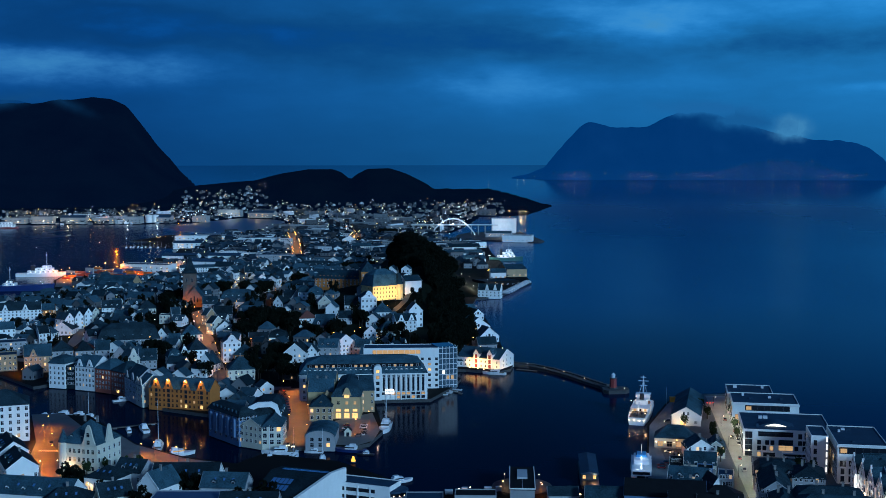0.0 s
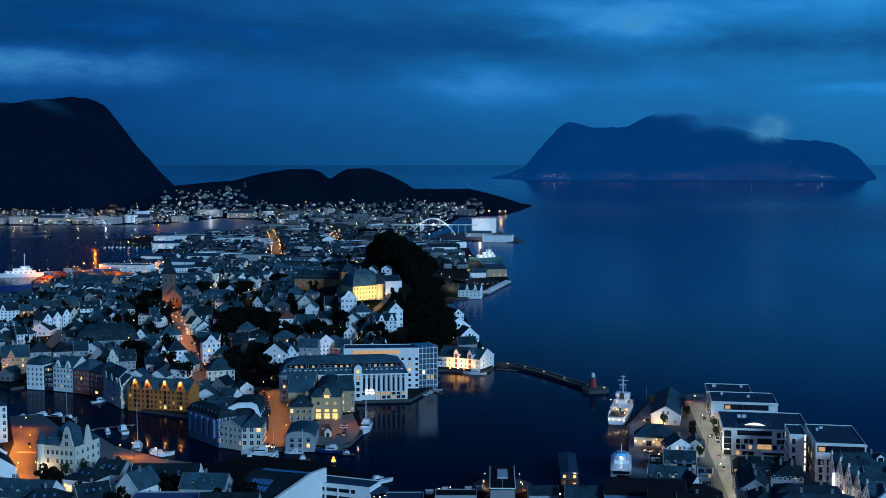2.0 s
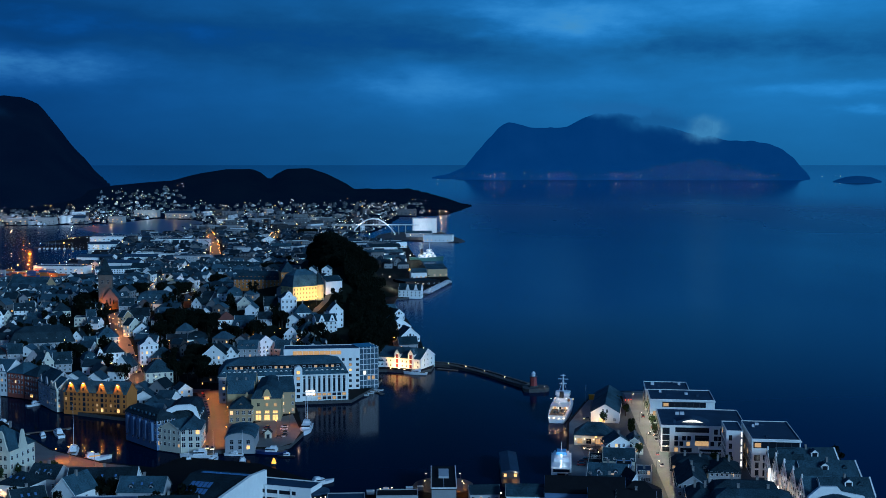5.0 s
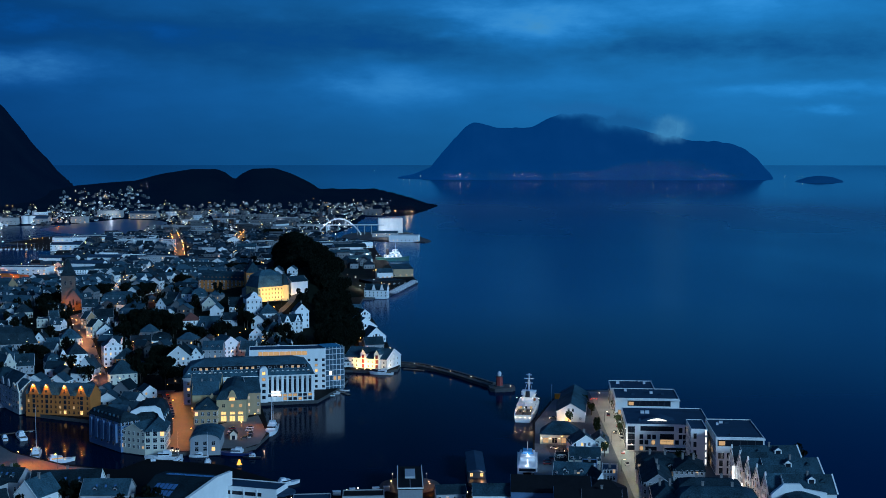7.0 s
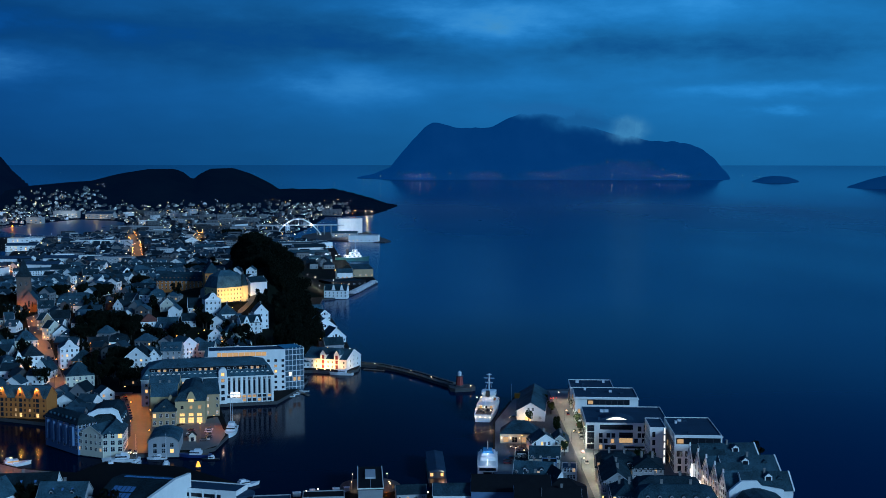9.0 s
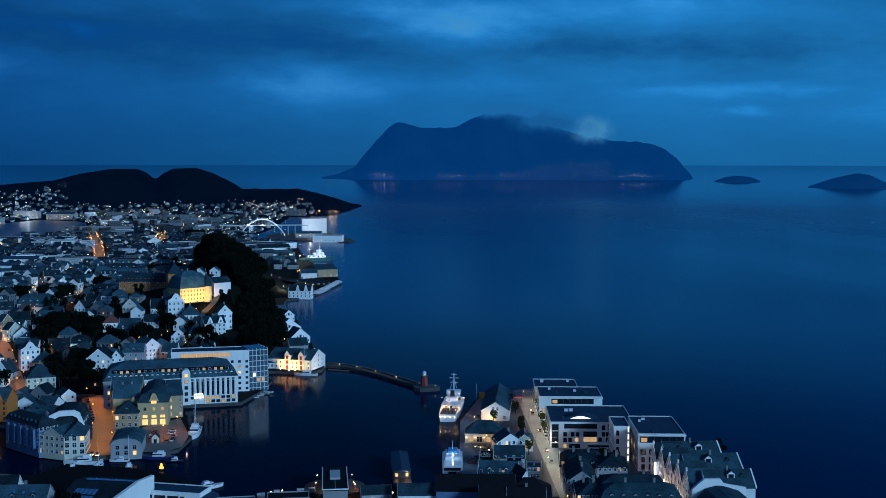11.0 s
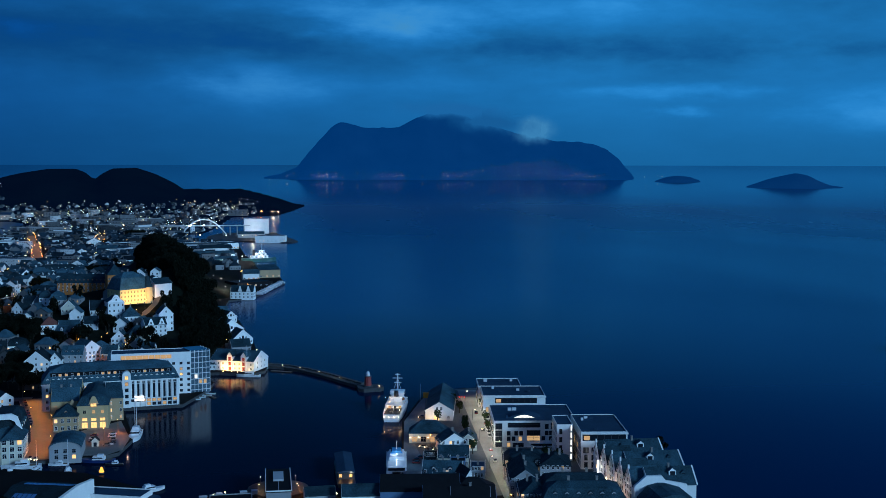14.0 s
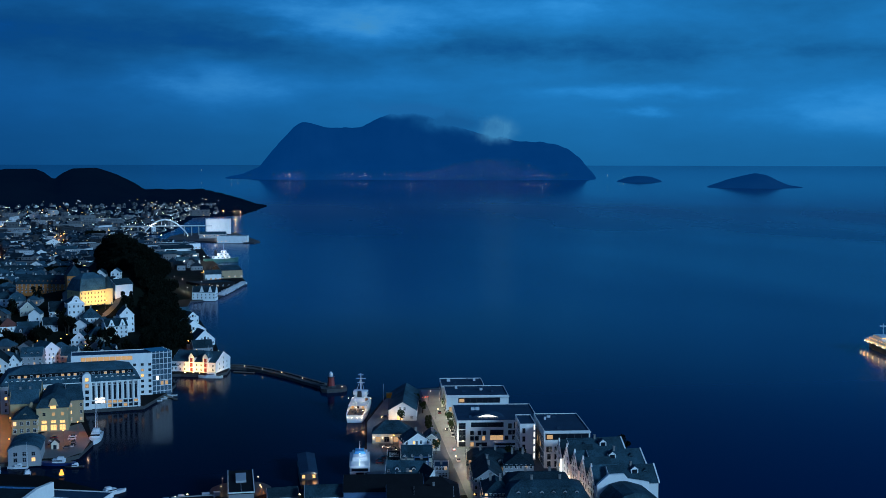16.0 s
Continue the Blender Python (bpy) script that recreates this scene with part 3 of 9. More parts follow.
def mountain(name, tops, r0, r1, mat, label, rough=10.0, na=160, nr=22, ridge=0.55, kind="structure"):
    """Ridge between two distances; tops gives its crest as (heading, height)."""
    bm = bmesh.new()
    azs, zs = [a for a, _ in tops], [z for _, z in tops]
    g = []
    for j in range(nr):
        s = j / (nr - 1)
        r = r0 + (r1 - r0) * s
        up = (s / ridge) ** 0.9 if s < ridge else max(0.0, 1 - (s - ridge) / (1 - ridge)) ** 0.7
        row = []
        for i in range(na):
            az = azs[0] + (azs[-1] - azs[0]) * i / (na - 1)
            x, y = polar(az, r)
            crest = float(np.interp(az, azs, zs))
            soft = float(np.mean([np.interp(az + o, azs, zs) for o in (-0.10, -0.05, 0.05, 0.10)]))
            base = sea_level(r) - 1.5
            k = 0.5 * crest + 0.5 * soft - base
            n = noise.noise((x * 0.011, y * 0.011, 1.7)) * rough + noise.noise((x * 0.035, y * 0.012, 5.1)) * rough * 0.5 + noise.noise((x * 0.09, y * 0.09, 3.1)) * rough * 0.16
            edge = min(1.0, max(0.0, k / 40))
            row.append(bm.verts.new((x, y, base + max(0.0, k) * up + n * edge * up * (1.0 if j != round((nr - 1) * ridge) else 0.6))))
        g.append(row)
    for j in range(nr - 1):
        for i in range(na - 1):
            bm.faces.new((g[j][i], g[j][i + 1], g[j + 1][i + 1], g[j + 1][i]))
    ob = single(name, bm, mat, label, "mountain", kind)
    ob.data.shade_smooth()


def build_mountains():
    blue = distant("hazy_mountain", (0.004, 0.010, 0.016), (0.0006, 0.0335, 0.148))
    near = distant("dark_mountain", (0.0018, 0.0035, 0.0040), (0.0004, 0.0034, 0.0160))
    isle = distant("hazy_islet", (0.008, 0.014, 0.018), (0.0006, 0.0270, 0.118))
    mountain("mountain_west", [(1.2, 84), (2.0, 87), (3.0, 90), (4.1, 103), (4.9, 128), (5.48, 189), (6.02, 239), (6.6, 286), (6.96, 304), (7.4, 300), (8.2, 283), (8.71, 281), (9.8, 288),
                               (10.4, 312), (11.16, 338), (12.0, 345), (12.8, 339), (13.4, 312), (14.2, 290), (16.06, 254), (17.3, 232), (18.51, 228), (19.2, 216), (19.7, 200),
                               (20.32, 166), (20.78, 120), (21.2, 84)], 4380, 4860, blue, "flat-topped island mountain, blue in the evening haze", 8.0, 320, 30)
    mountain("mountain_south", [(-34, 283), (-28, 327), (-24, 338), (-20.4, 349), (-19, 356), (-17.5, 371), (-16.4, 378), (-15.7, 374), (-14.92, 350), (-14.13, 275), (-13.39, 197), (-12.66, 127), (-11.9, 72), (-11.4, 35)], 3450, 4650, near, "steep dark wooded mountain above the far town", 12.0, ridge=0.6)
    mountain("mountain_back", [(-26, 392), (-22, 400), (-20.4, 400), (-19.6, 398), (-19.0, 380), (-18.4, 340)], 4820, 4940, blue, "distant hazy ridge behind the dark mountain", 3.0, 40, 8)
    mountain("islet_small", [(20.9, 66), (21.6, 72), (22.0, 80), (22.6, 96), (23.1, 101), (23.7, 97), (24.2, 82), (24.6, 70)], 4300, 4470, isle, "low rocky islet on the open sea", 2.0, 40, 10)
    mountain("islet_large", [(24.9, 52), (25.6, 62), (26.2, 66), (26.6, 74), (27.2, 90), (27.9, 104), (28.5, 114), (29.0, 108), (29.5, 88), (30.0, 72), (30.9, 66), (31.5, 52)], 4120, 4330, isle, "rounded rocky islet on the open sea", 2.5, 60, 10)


def build_backing_hill():
    """The slope on whose brow the camera stands."""
    bm = bmesh.new()
    n, rr = 48, [0, 40, 90, 150, 220, 300]
    zz = [147.5, 126, 92, 56, 22, 1.0]
    rings = [[bm.verts.new((r * math.sin(k * math.tau / n), r * math.cos(k * math.tau / n) - 6, z + noise.noise((k * 0.9, r * 0.03, 2)) * 5 * (0 < r < 300)))
              for k in range(n)] for r, z in zip(rr[1:], zz[1:])]
    c = bm.verts.new((0, -6, zz[0]))
    for k in range(n):
        bm.faces.new((c, rings[0][(k + 1) % n], rings[0][k]))
        for A, B in zip(rings, rings[1:]):
            bm.faces.new((A[k], A[(k + 1) % n], B[(k + 1) % n], B[k]))
    single("viewpoint_hill", bm, GRASS, "wooded viewpoint hill above the town", "hill", "structure").data.shade_smooth()


build_sea()
slab("ground_town", MAIN, "built-up town peninsula with stone quays")
slab("ground_harbour", NEAR, "near harbour quarter with stone quays")
build_hill()
build_far_land()
build_mountains()
build_backing_hill()


# ---- streets and plots ----
STREETS = [  # centre lines and half widths
    ([(-76.5, 606), (-85, 690), (-100, 765)], 8.0),
    ([(-136, 765), (-160, 826), (-205, 1000), (-221, 1062), (-209, 1092), (-206, 1160), (-236, 1400), (-222, 1790)], 6.5),
    ([(-222, 1790), (-262, 2100), (-320, 2470)], 9.0),
    ([(-172, 2150), (-178, 2440)], 7.0),
    ([(-262, 790), (-300, 960), (-330, 1150)], 6.0),
    ([(-100, 765), (-136, 765), (-240, 850), (-330, 880)], 6.0),
    ([(30, 850), (26, 1000), (24, 1150)], 4.0),
    ([(-163, 1085), (-166, 1150), (-168, 1200), (-166, 1255), (-175, 1330)], 4.5),
]
KEEP = [(-50, 645, 14, 40, 0), (150, 600, 40, 150, 0)]  # plots of the single buildings and open places: x, y, half width, half depth, turn


def taken(x, y, rad):
    for a, b, hw, hd, rot in KEEP:
        c, s = math.cos(radians(rot)), math.sin(radians(rot))
        u, v = (x - a) * c + (y - b) * s, -(x - a) * s + (y - b) * c
        if abs(u) < hw + rad and abs(v) < hd + rad:
            return True
    return False


def facade(x0, y0, x1, y1, d):
    """Plot from the two ends of its front at the ground and its depth: x, y, turn, width."""
    w, a = math.hypot(x1 - x0, y1 - y0), math.atan2(y1 - y0, x1 - x0)
    cx, cy = (x0 + x1) / 2 - math.sin(a) * d / 2, (y0 + y1) / 2 + math.cos(a) * d / 2
    KEEP.append((cx, cy, w / 2, d / 2, math.degrees(a)))
    return cx, cy, math.degrees(a), w


def flood(x, y, z, tx, ty, tz, power, col, size=1.0, cone=95):
    ob = new("floodlight_beam", bpy.data.lights.new("floodlight_beam", "SPOT"))
    ob.data.energy, ob.data.color, ob.data.shadow_soft_size = power, col, size
    ob.data.spot_size, ob.data.spot_blend = radians(cone), 0.6
    ob.matrix_world = look((x, y, z), (tx, ty, tz))


def point_light(x, y, z, power, col, size=0.4):
    ob = new("lamp_light", bpy.data.lights.new("lamp_light", "POINT"))
    ob.data.energy, ob.data.color, ob.data.shadow_soft_size = power, col, size
    ob.location = (x, y, z)


SODIUM, WARM, COOL = (1.0, 0.215, 0.002), (1.0, 0.66, 0.32), (0.85, 0.93, 1.0)


# ---- the far side of the harbour ----
def hotel():
    x, y, rot, w = facade(-89, 723.5, -10, 731.5, 30)
    th = building("hotel", x, y, rot, w, 30, 16.5, "mans", 9.5, WHITE, SLATE, "long white harbour hotel with slate mansard roof and tall window strips", "hotel", seed=3)
    rng = random.Random(9)
    lo, hi = w / 2 - 27.2, w / 2 - 2.6
    for k in range(9):
        u = lo + (hi - lo) * k / 8
        share("window_strip", window_mesh(1.15, 8.6, GLASS, DARK_STEEL, False), th, side_pose("f", w, 30, u, 5.4))
        share("window", window_mesh(1.5, 1.3, GLASS, WHITE), th, side_pose("f", w, 30, u, 14.3))
        if k > 2:
            share("window", window_mesh(2.0, 1.7, GLASS if k > 2 and k % 3 else LIT_SOFT, DARK_STEEL), th, side_pose("f", w, 30, u, 0.7))
        share("window", window_mesh(2.2, 1.5, LIT_SOFT if k in (2, 3, 4, 5, 8) else GLASS, DARK_STEEL), th, side_pose("f", w, 30, u, 3.1))
        bm = bmesh.new()
        box(bm, u + (hi - lo) / 16 - 0.3, u + (hi - lo) / 16 + 0.3, -15.45, -15.02, 0, 16.2)
        part("pilaster", bm, WHITE, th)
    windows(th, "f", w, 30, 12, 4, 1.4, 3.6, 1.3, 1.8, lit=0.12, rng=rng, lo=-w / 2 + 3, hi=w / 2 - 36)
    windows(th, "r", w, 30, 7, 4, 1.5, 3.7, 1.4, 1.9, lit=0.15, rng=rng)
    # stair tower with a rounded head
    bm = bmesh.new()
    tw = 2.5
    pts = [(-tw, 0), (tw, 0), (tw, 19.5)] + [(tw * math.cos(a), 19.5 + tw * math.sin(a)) for a in (math.pi * k / 10 for k in range(1, 10))] + [(-tw, 19.5)]
    prism(bm, [(u + w / 2 - 31.0, z) for u, z in pts], -16.8, -9, "y")
    tower = part("stair_tower", bm, WHITE, th, "white stair tower with a rounded head")
    for k in range(5):
        share("window", window_mesh(1.9, 2.0, LIT if k == 4 else LIT_SOFT if k == 3 else GLASS, DARK_STEEL), tower, pose(w / 2 - 31.0, -16.8, 2.2 + 3.75 * k))
    # two rows of dormers
    for k in range(24):
        u = -w / 2 + 3.4 + k * (w - 6.8) / 23
        if abs(u - w / 2 + 31.0) > 3:
            share("dormer", dormer_mesh(WHITE, 1.8, 1.5, rng.random() < 0.2), th, pose(u, -13.9, 17.4))
    # the recess's darkness is in the colour: a black band, not cut in
    bm = bmesh.new()
    box(bm, -w / 2 + 5, w / 2 - 4, -12.6, -9.5, 19.9, 22.4)
    part("attic_band", bm, BLACK_ROOF, th, "black band in place of the dark attic recess")
    for k in range(20):
        u = -w / 2 + 7 + k * (w - 13) / 19
        share("attic_window", window_mesh(1.5, 1.3, LIT_SOFT if rng.random() < 0.35 else GLASS, WHITE, False), th, pose(u, -12.6, 20.5))
    bm = bmesh.new()
    box(bm, -w / 2 - 0.5, w / 2 + 0.5, -15.6, -15.0, 16.0, 16.5)
    part("cornice", bm, WHITE, th)
    bm = bmesh.new()
    sx = w / 2 - 26.6
    for u, q in ((0, 0.9), (1.3, 0.7), (2.3, 0.9), (3.5, 0.8), (4.7, 1.0)):
        box(bm, sx + u, sx + u + q, -15.75, -15.55, 5.6, 6.6)
    for k in range(6):
        box(bm, sx + 0.1 + k, sx + 0.8 + k, -15.75, -15.55, 3.6, 4.9)
    part("lit_sign", bm, glow("sign_light", (0.9, 0.95, 1.0), 2.2), th, "glowing white hotel sign")


def glass_annex():
    x, y, rot, w = facade(-52, 764, -3, 766, 17)
    th = building("office_annex", x, y, rot, w, 17, 26.4, "flat", 0, WHITE, FELT, "white flat-roofed waterfront block with a lit top storey", "office", front=(11, 6), side=(4, 6), floor=3.5, ww=1.6, wh=1.5, lit=0.10, seed=5, frame_mat=DARK_STEEL)
    bm = bmesh.new()
    box(bm, -w / 2 + 6, w / 2 - 12, -8.7, -8.45, 23.0, 25.4)
    part("ribbon_window", bm, LIT_SOFT, th, "long warm-lit ribbon window")
    bm = bmesh.new()
    for k in range(8):
        box(bm, -w / 2 + 8.5 + k * 3.6, -w / 2 + 8.7 + k * 3.6, -8.8, -8.7, 22.8, 25.6)
    part("mullion", bm, WHITE, th)
    x, y, rot, w = facade(-3, 767, 9, 771, 18)
    tw = thing("glass_tower", x, y, 2, rot, "glazed stair tower with steel grid and glass roof", "tower")
    bm = bmesh.new()
    box(bm, -w / 2, w / 2, -9, 9, -1, 27)
    part("core", bm, surface("blue_curtain_glass", (0.035, 0.075, 0.105), rough=0.12, var=0.4, scale=0.25), tw)
    for k in range(8):
        bm = bmesh.new()
        box(bm, -w / 2 - 0.15, w / 2 + 0.15, -9.15, 9.15, 1.5 + 3.5 * k, 1.85 + 3.5 * k)
        part("floor_band", bm, STEEL, tw)
    for k in range(6):
        bm = bmesh.new()
        u = -w / 2 + k * w / 5
        box(bm, u - 0.12, u + 0.12, -9.25, -9.0, 0, 27.4)
        part("mullion", bm, STEEL, tw)
    for k in range(7):
        bm = bmesh.new()
        v = -9 + 3 * k
        box(bm, w / 2 + 0.0, w / 2 + 0.25, v - 0.12, v + 0.12, 0, 27.4)
        part("mullion", bm, STEEL, tw)
    for k in range(3):
        share("lit_pane", window_mesh(1.8, 2.4, LIT_WHITE if k == 0 else LIT_SOFT, STEEL, False), tw, side_pose("f", w, 18.4, -3 + 3 * k, 5.6 if k else 9.1))


def ochre_block():
    x, y, rot, w = facade(-63.4, 673, -48.8, 673, 46)
    th = building("sand_warehouse", x, y, rot, w + 2, 46, 13, "gx", 0.1, SAND, SLATE, "sand-coloured harbour warehouse with shaped gable and lit ground floor", "warehouse", front=(0, 0), seed=7)
    for ob in list(th.children):
        if ob.name.startswith("roof"):
            bpy.data.objects.remove(ob)
    part("roof", roof_bm(w + 2, 46, 13, "mans", 6.5), SLATE, th)
    part("gable", shaped_gable_bm(8, 12.5, 18.3), SAND, th).matrix_basis = pose(0.5, -22.6, 0)
    for u in (-4.4, 0.5, 5.2):
        share("shop_window", window_mesh(3.0, 3.0, LIT, SAND), th, side_pose("f", w, 46, u, 0.6))
        share("window", window_mesh(1.5, 1.8, LIT_SOFT if u > 0 else GLASS, SAND), th, side_pose("f", w, 46, u, 8.6))
        share("shop_window", window_mesh(2.6, 1.5, LIT, SAND), th, side_pose("f", w, 46, u, 4.5))
    share("window", window_mesh(3.0, 1.6, LIT, SAND), th, side_pose("f", w, 46.8, 0.5, 12.6))
    x, y, rot, w = facade(-48.4, 692, -41.5, 693, 27)
    th = building("ochre_house", x, y, rot, w + 1.4, 27, 13, "gx", 6.5, TAN, SLATE, "tan harbour house with lamps beside its windows", "house", front=(2, 3), side=(6, 3), floor=4, lit=0.35, seed=8)
    for k, (y0, hh) in enumerate(((687, 13.5), (701.5, 15.5))):
        x, y, rot, w = facade(-79.5 - 2.5 * k, y0, -64.6, y0, 14)
        building("slate_roofed_block", x, y, rot, w, 14, hh, "gx", 6.0, SAND, SLATE, "sand-coloured block with broad slate roof", "house", side=(4, 3), lit=0.2, seed=9 + k, chimneys=2)
    x, y, rot, w = facade(-76.5, 667, -63.5, 667, 17)
    th = building("tan_house", x, y, rot, w, 17, 8.5, "hip", 5.5, TAN, SLATE, "tan corner house with slate hip roof and dormer", "house", front=(4, 2), side=(4, 2), lit=0.1, ww=1.5, wh=2.0, floor=4, dormers=1, seed=4)
    part("gable", shaped_gable_bm(5.5, 8.5, 15.5, 0.6), TAN, th).matrix_basis = pose(2.5, 4.0, 0)
    x, y, rot, w = facade(-71.4, 603, -56.2, 603, 24)
    th = building("boat_shed", x, y, rot, w, 24, 9.3, "gy", 3.4, GREY, SLATE, "grey quayside shed with curved roof and three loading bays", "shed", seed=2)
    for ob in list(th.children):
        if ob.name.startswith(("roof", "wall", "bargeboard")):
            bpy.data.objects.remove(ob)
    arc = [(w / 2 * math.cos(a), 6.2 + 3.2 * math.sin(a)) for a in (math.pi * k / 12 for k in range(13))]
    bm = bmesh.new()
    prism(bm, [(-w / 2, -1.5), (w / 2, -1.5)] + arc, -12, 12, "y")
    part("wall", bm, GREY, th)
    bm = bmesh.new()
    prism(bm, [(u * 1.05, z + 0.35) for u, z in arc] + [(u, z + 0.02) for u, z in arc[::-1]], -12.5, 12.5, "y")
    part("roof", bm, SLATE, th, "curved slate roof")
    for u in (-4.2, 0, 4.2):
        for k in range(2):
            share("window", window_mesh(1.7, 1.9, GLASS if not (u > 3 and k == 0) else LIT, GREY), th, side_pose("f", w, 24, u, 0.9 + 2.9 * k))
    kiosk = thing("kiosk", -51.6, 631.3, 2, 0, "small pale kiosk with arched door on the car park", "kiosk")
    part("wall", walls_bm(3.6, 3.6, 3.2, "gy", 1.8), CREAM, kiosk)
    part("roof", roof_bm(3.6, 3.6, 3.2, "gy", 1.8), SLATE_DARK, kiosk)
    share("door", window_mesh(1.6, 2.3, GLASS, CREAM, False), kiosk, side_pose("f", 3.6, 3.6, 0, 0))


def yellow_warehouse():
    x, y, rot, w = facade(-178.4, 708, -138.8, 695, 12)
    th = building("yellow_warehouse", x, y, rot, w, 12, 12.2, "gx", 5.6, OCHRE, SLATE, "long ochre waterfront warehouse with four floodlit gables", "warehouse", seed=12, chimneys=2)
    rng = random.Random(2)
    for k, u in enumerate((-15.6, -7.2, 4.6, 15.2)):
        g = part("gable", shaped_gable_bm(7.4, 11.8, 18.2, 0.5), OCHRE, th, "ochre gable lit by a lamp")
        g.matrix_basis = pose(u, -6.0, 0)
        share("window", window_mesh(1.2, 1.8, GLASS, OCHRE), g, pose(0, -0.5, 13.2))
        point_light(*(Matrix.Translation((x, y, 2)) @ pose(0, 0, 0, 0, 0, rot) @ Vector((u, -7.4, 17.0))), 800, (1.0, 0.58, 0.14), 0.3)
        bm = bmesh.new()
        blob(bm, u, -6.9, 17.4, 0.35)
        part("gable_lamp", bm, BULB_W, th)
        for r in range(4):
            share("hatch", window_mesh(1.6, 2.1, LIT if (r == 0 and k > 1) else GLASS, DARK_STEEL), th, side_pose("f", w, 12, u, 0.9 + 2.95 * r))
    for c in range(14):
        u = -w / 2 + 1.8 + c * (w - 3.6) / 13
        if min(abs(u - q) for q in (-15.6, -7.2, 4.6, 15.2)) < 1.6:
            continue
        for r in range(4):
            share("window", window_mesh(1.1, 1.6, LIT_SOFT if rng.random() < 0.08 else GLASS, OCHRE), th, side_pose("f", w, 12, u, 1.1 + 2.95 * r))
    windows(th, "l", w, 12, 4, 4, 1.1, 3.2, 1.1, 1.6, lit=0.05, rng=rng)


def point_houses():
    """The dark and the cream apartment blocks on the point."""
    x, y, rot, w = facade(-128.5, 639, -107.5, 613, 11)
    th = building("apartment_block", x, y, rot, w, 11, 14.0, "mans", 4.5, DARKBLUE, SLATE_DARK, "dark blue-clad canal apartment block with oriels", "apartments", front=(6, 4), side=(5, 4), floor=3.6, ww=1.5, wh=1.9, lit=0.04, seed=3, dormers=7)
    for k in range(5):
        bm = bmesh.new()
        u = -w / 2 + 3.6 + k * 6.4
        box(bm, u - 1.1, u + 1.1, -6.8, -5.52, 3.0, 12.8)
        part("oriel", bm, DARKBLUE, th)
    x, y, rot, w = facade(-106.5, 613.8, -94.5, 606, 16)
    th = building("cream_house_wing", x, y, rot, w + 1, 16, 10.0, "gy", 4.0, CREAM, SLATE, "cream canal house wing with rows of small windows", "apartments", front=(5, 3), floor=3.3, z0=1.6, ww=1.2, wh=1.7, lit=0.03, seed=6)
    windows(th, "f", w, 16, 2, 1, 10.3, 3, 1.0, 1.4)
    x, y, rot, w = facade(-94.2, 606.2, -84.2, 606.2, 20)
    building("cream_house", x, y, rot, w, 20, 10.6, "hip", 5.0, CREAM, SLATE, "cream canal house with slate hip roof", "apartments", front=(3, 3), side=(6, 3), floor=3.4, z0=1.6, ww=1.9, wh=2.2, lit=0.05, seed=16)
    # the white arched wall that stands over the roofs
    th = thing("arched_block", -97.0, 635, 2, 0, "apartment block with a white arched roof edge", "apartments")
    KEEP.append((-97, 635, 12, 14, 0))
    out = [(-11.6, 0), (-11.6, 9.3), (-6.4, 18.4), (-1.8, 20.6), (5.7, 20.9), (8.6, 19.4), (11.6, 10.8), (11.6, 0)]
    inn = [(10.2, 0), (10.2, 10.2), (7.4, 17.0), (5.0, 18.2), (-1.4, 17.9), (-5.2, 16.0), (-9.4, 8.6), (-9.4, 0)]
    bm = bmesh.new()
    prism(bm, out + inn, -15.0, -13.2, "y")
    part("arched_wall", bm, WHITE, th, "broad white arched gable band")
    bm = bmesh.new()
    prism(bm, [(u * 0.97, z * 0.97) for u, z in out], -13.19, 12, "y")
    part("block", bm, SLATE_DARK, th)
    for k in range(3):
        share("dormer", dormer_mesh(WHITE, 2.4, 2.0), th, pose(10.4, -8 + 6 * k, 12.5, 0, 0, 90))


def canal_front():
    # the dark gap between the white houses is put in as a dark block
    rows = [(-262, 777, -250, 773, 15, 15, "mans", 5, WHITE, "white canal warehouse with arched windows"), (-249.5, 774, -243, 772, 15, 13.5, "flat", 0, SLATE_DARK, "narrow dark block filling the gap between two canal houses"),
            (-242.5, 770.5, -227.5, 764, 17, 14.5, "gx", 6, WHITE, "white canal house with two gables"), (-227, 763, -215, 756, 18, 14, "hip", 6, BRICK, "brown brick canal warehouse"),
            (-214.5, 755.5, -203.5, 745, 18, 14, "hip", 6, BRICK, "red brick corner warehouse with a lit door"), (-202, 741, -190, 722, 17, 13, "gx", 7, GREY, "blue-grey canal house with gables"),
            (-189.5, 721, -183.5, 712.5, 14, 12, "gx", 6, CREAM, "pale plain-walled canal house")]
    for k, (x0, y0, x1, y1, d, h, roof, rh, mat, label) in enumerate(rows):
        x, y, rot, w = facade(x0, y0, x1, y1, d)
        th = building("canal_house", x, y, rot, w - 0.1, d, h, roof, rh, mat, SLATE if k != 1 else BLACK_ROOF, label, "house", front=(max(3, int(w / 2.6)), 4), side=(3, 4), floor=3.3, lit=0.05, seed=20 + k, chimneys=1, group="canal houses")
        if roof == "gx":
            for u in (-w / 4, w / 4):
                part("gable", shaped_gable_bm(6.2, h - 0.4, h + 4.6, 0.35), mat, th).matrix_basis = pose(u, -d / 2, 0)
                share("window", window_mesh(1.1, 1.7, GLASS, WHITE), th, pose(u, -d / 2 - 0.36, h + 0.4))
        elif k == 4:
            share("shop_window", window_mesh(3, 1.8, LIT, BRICK), th, side_pose("f", w, d, 0.5, 0.4))


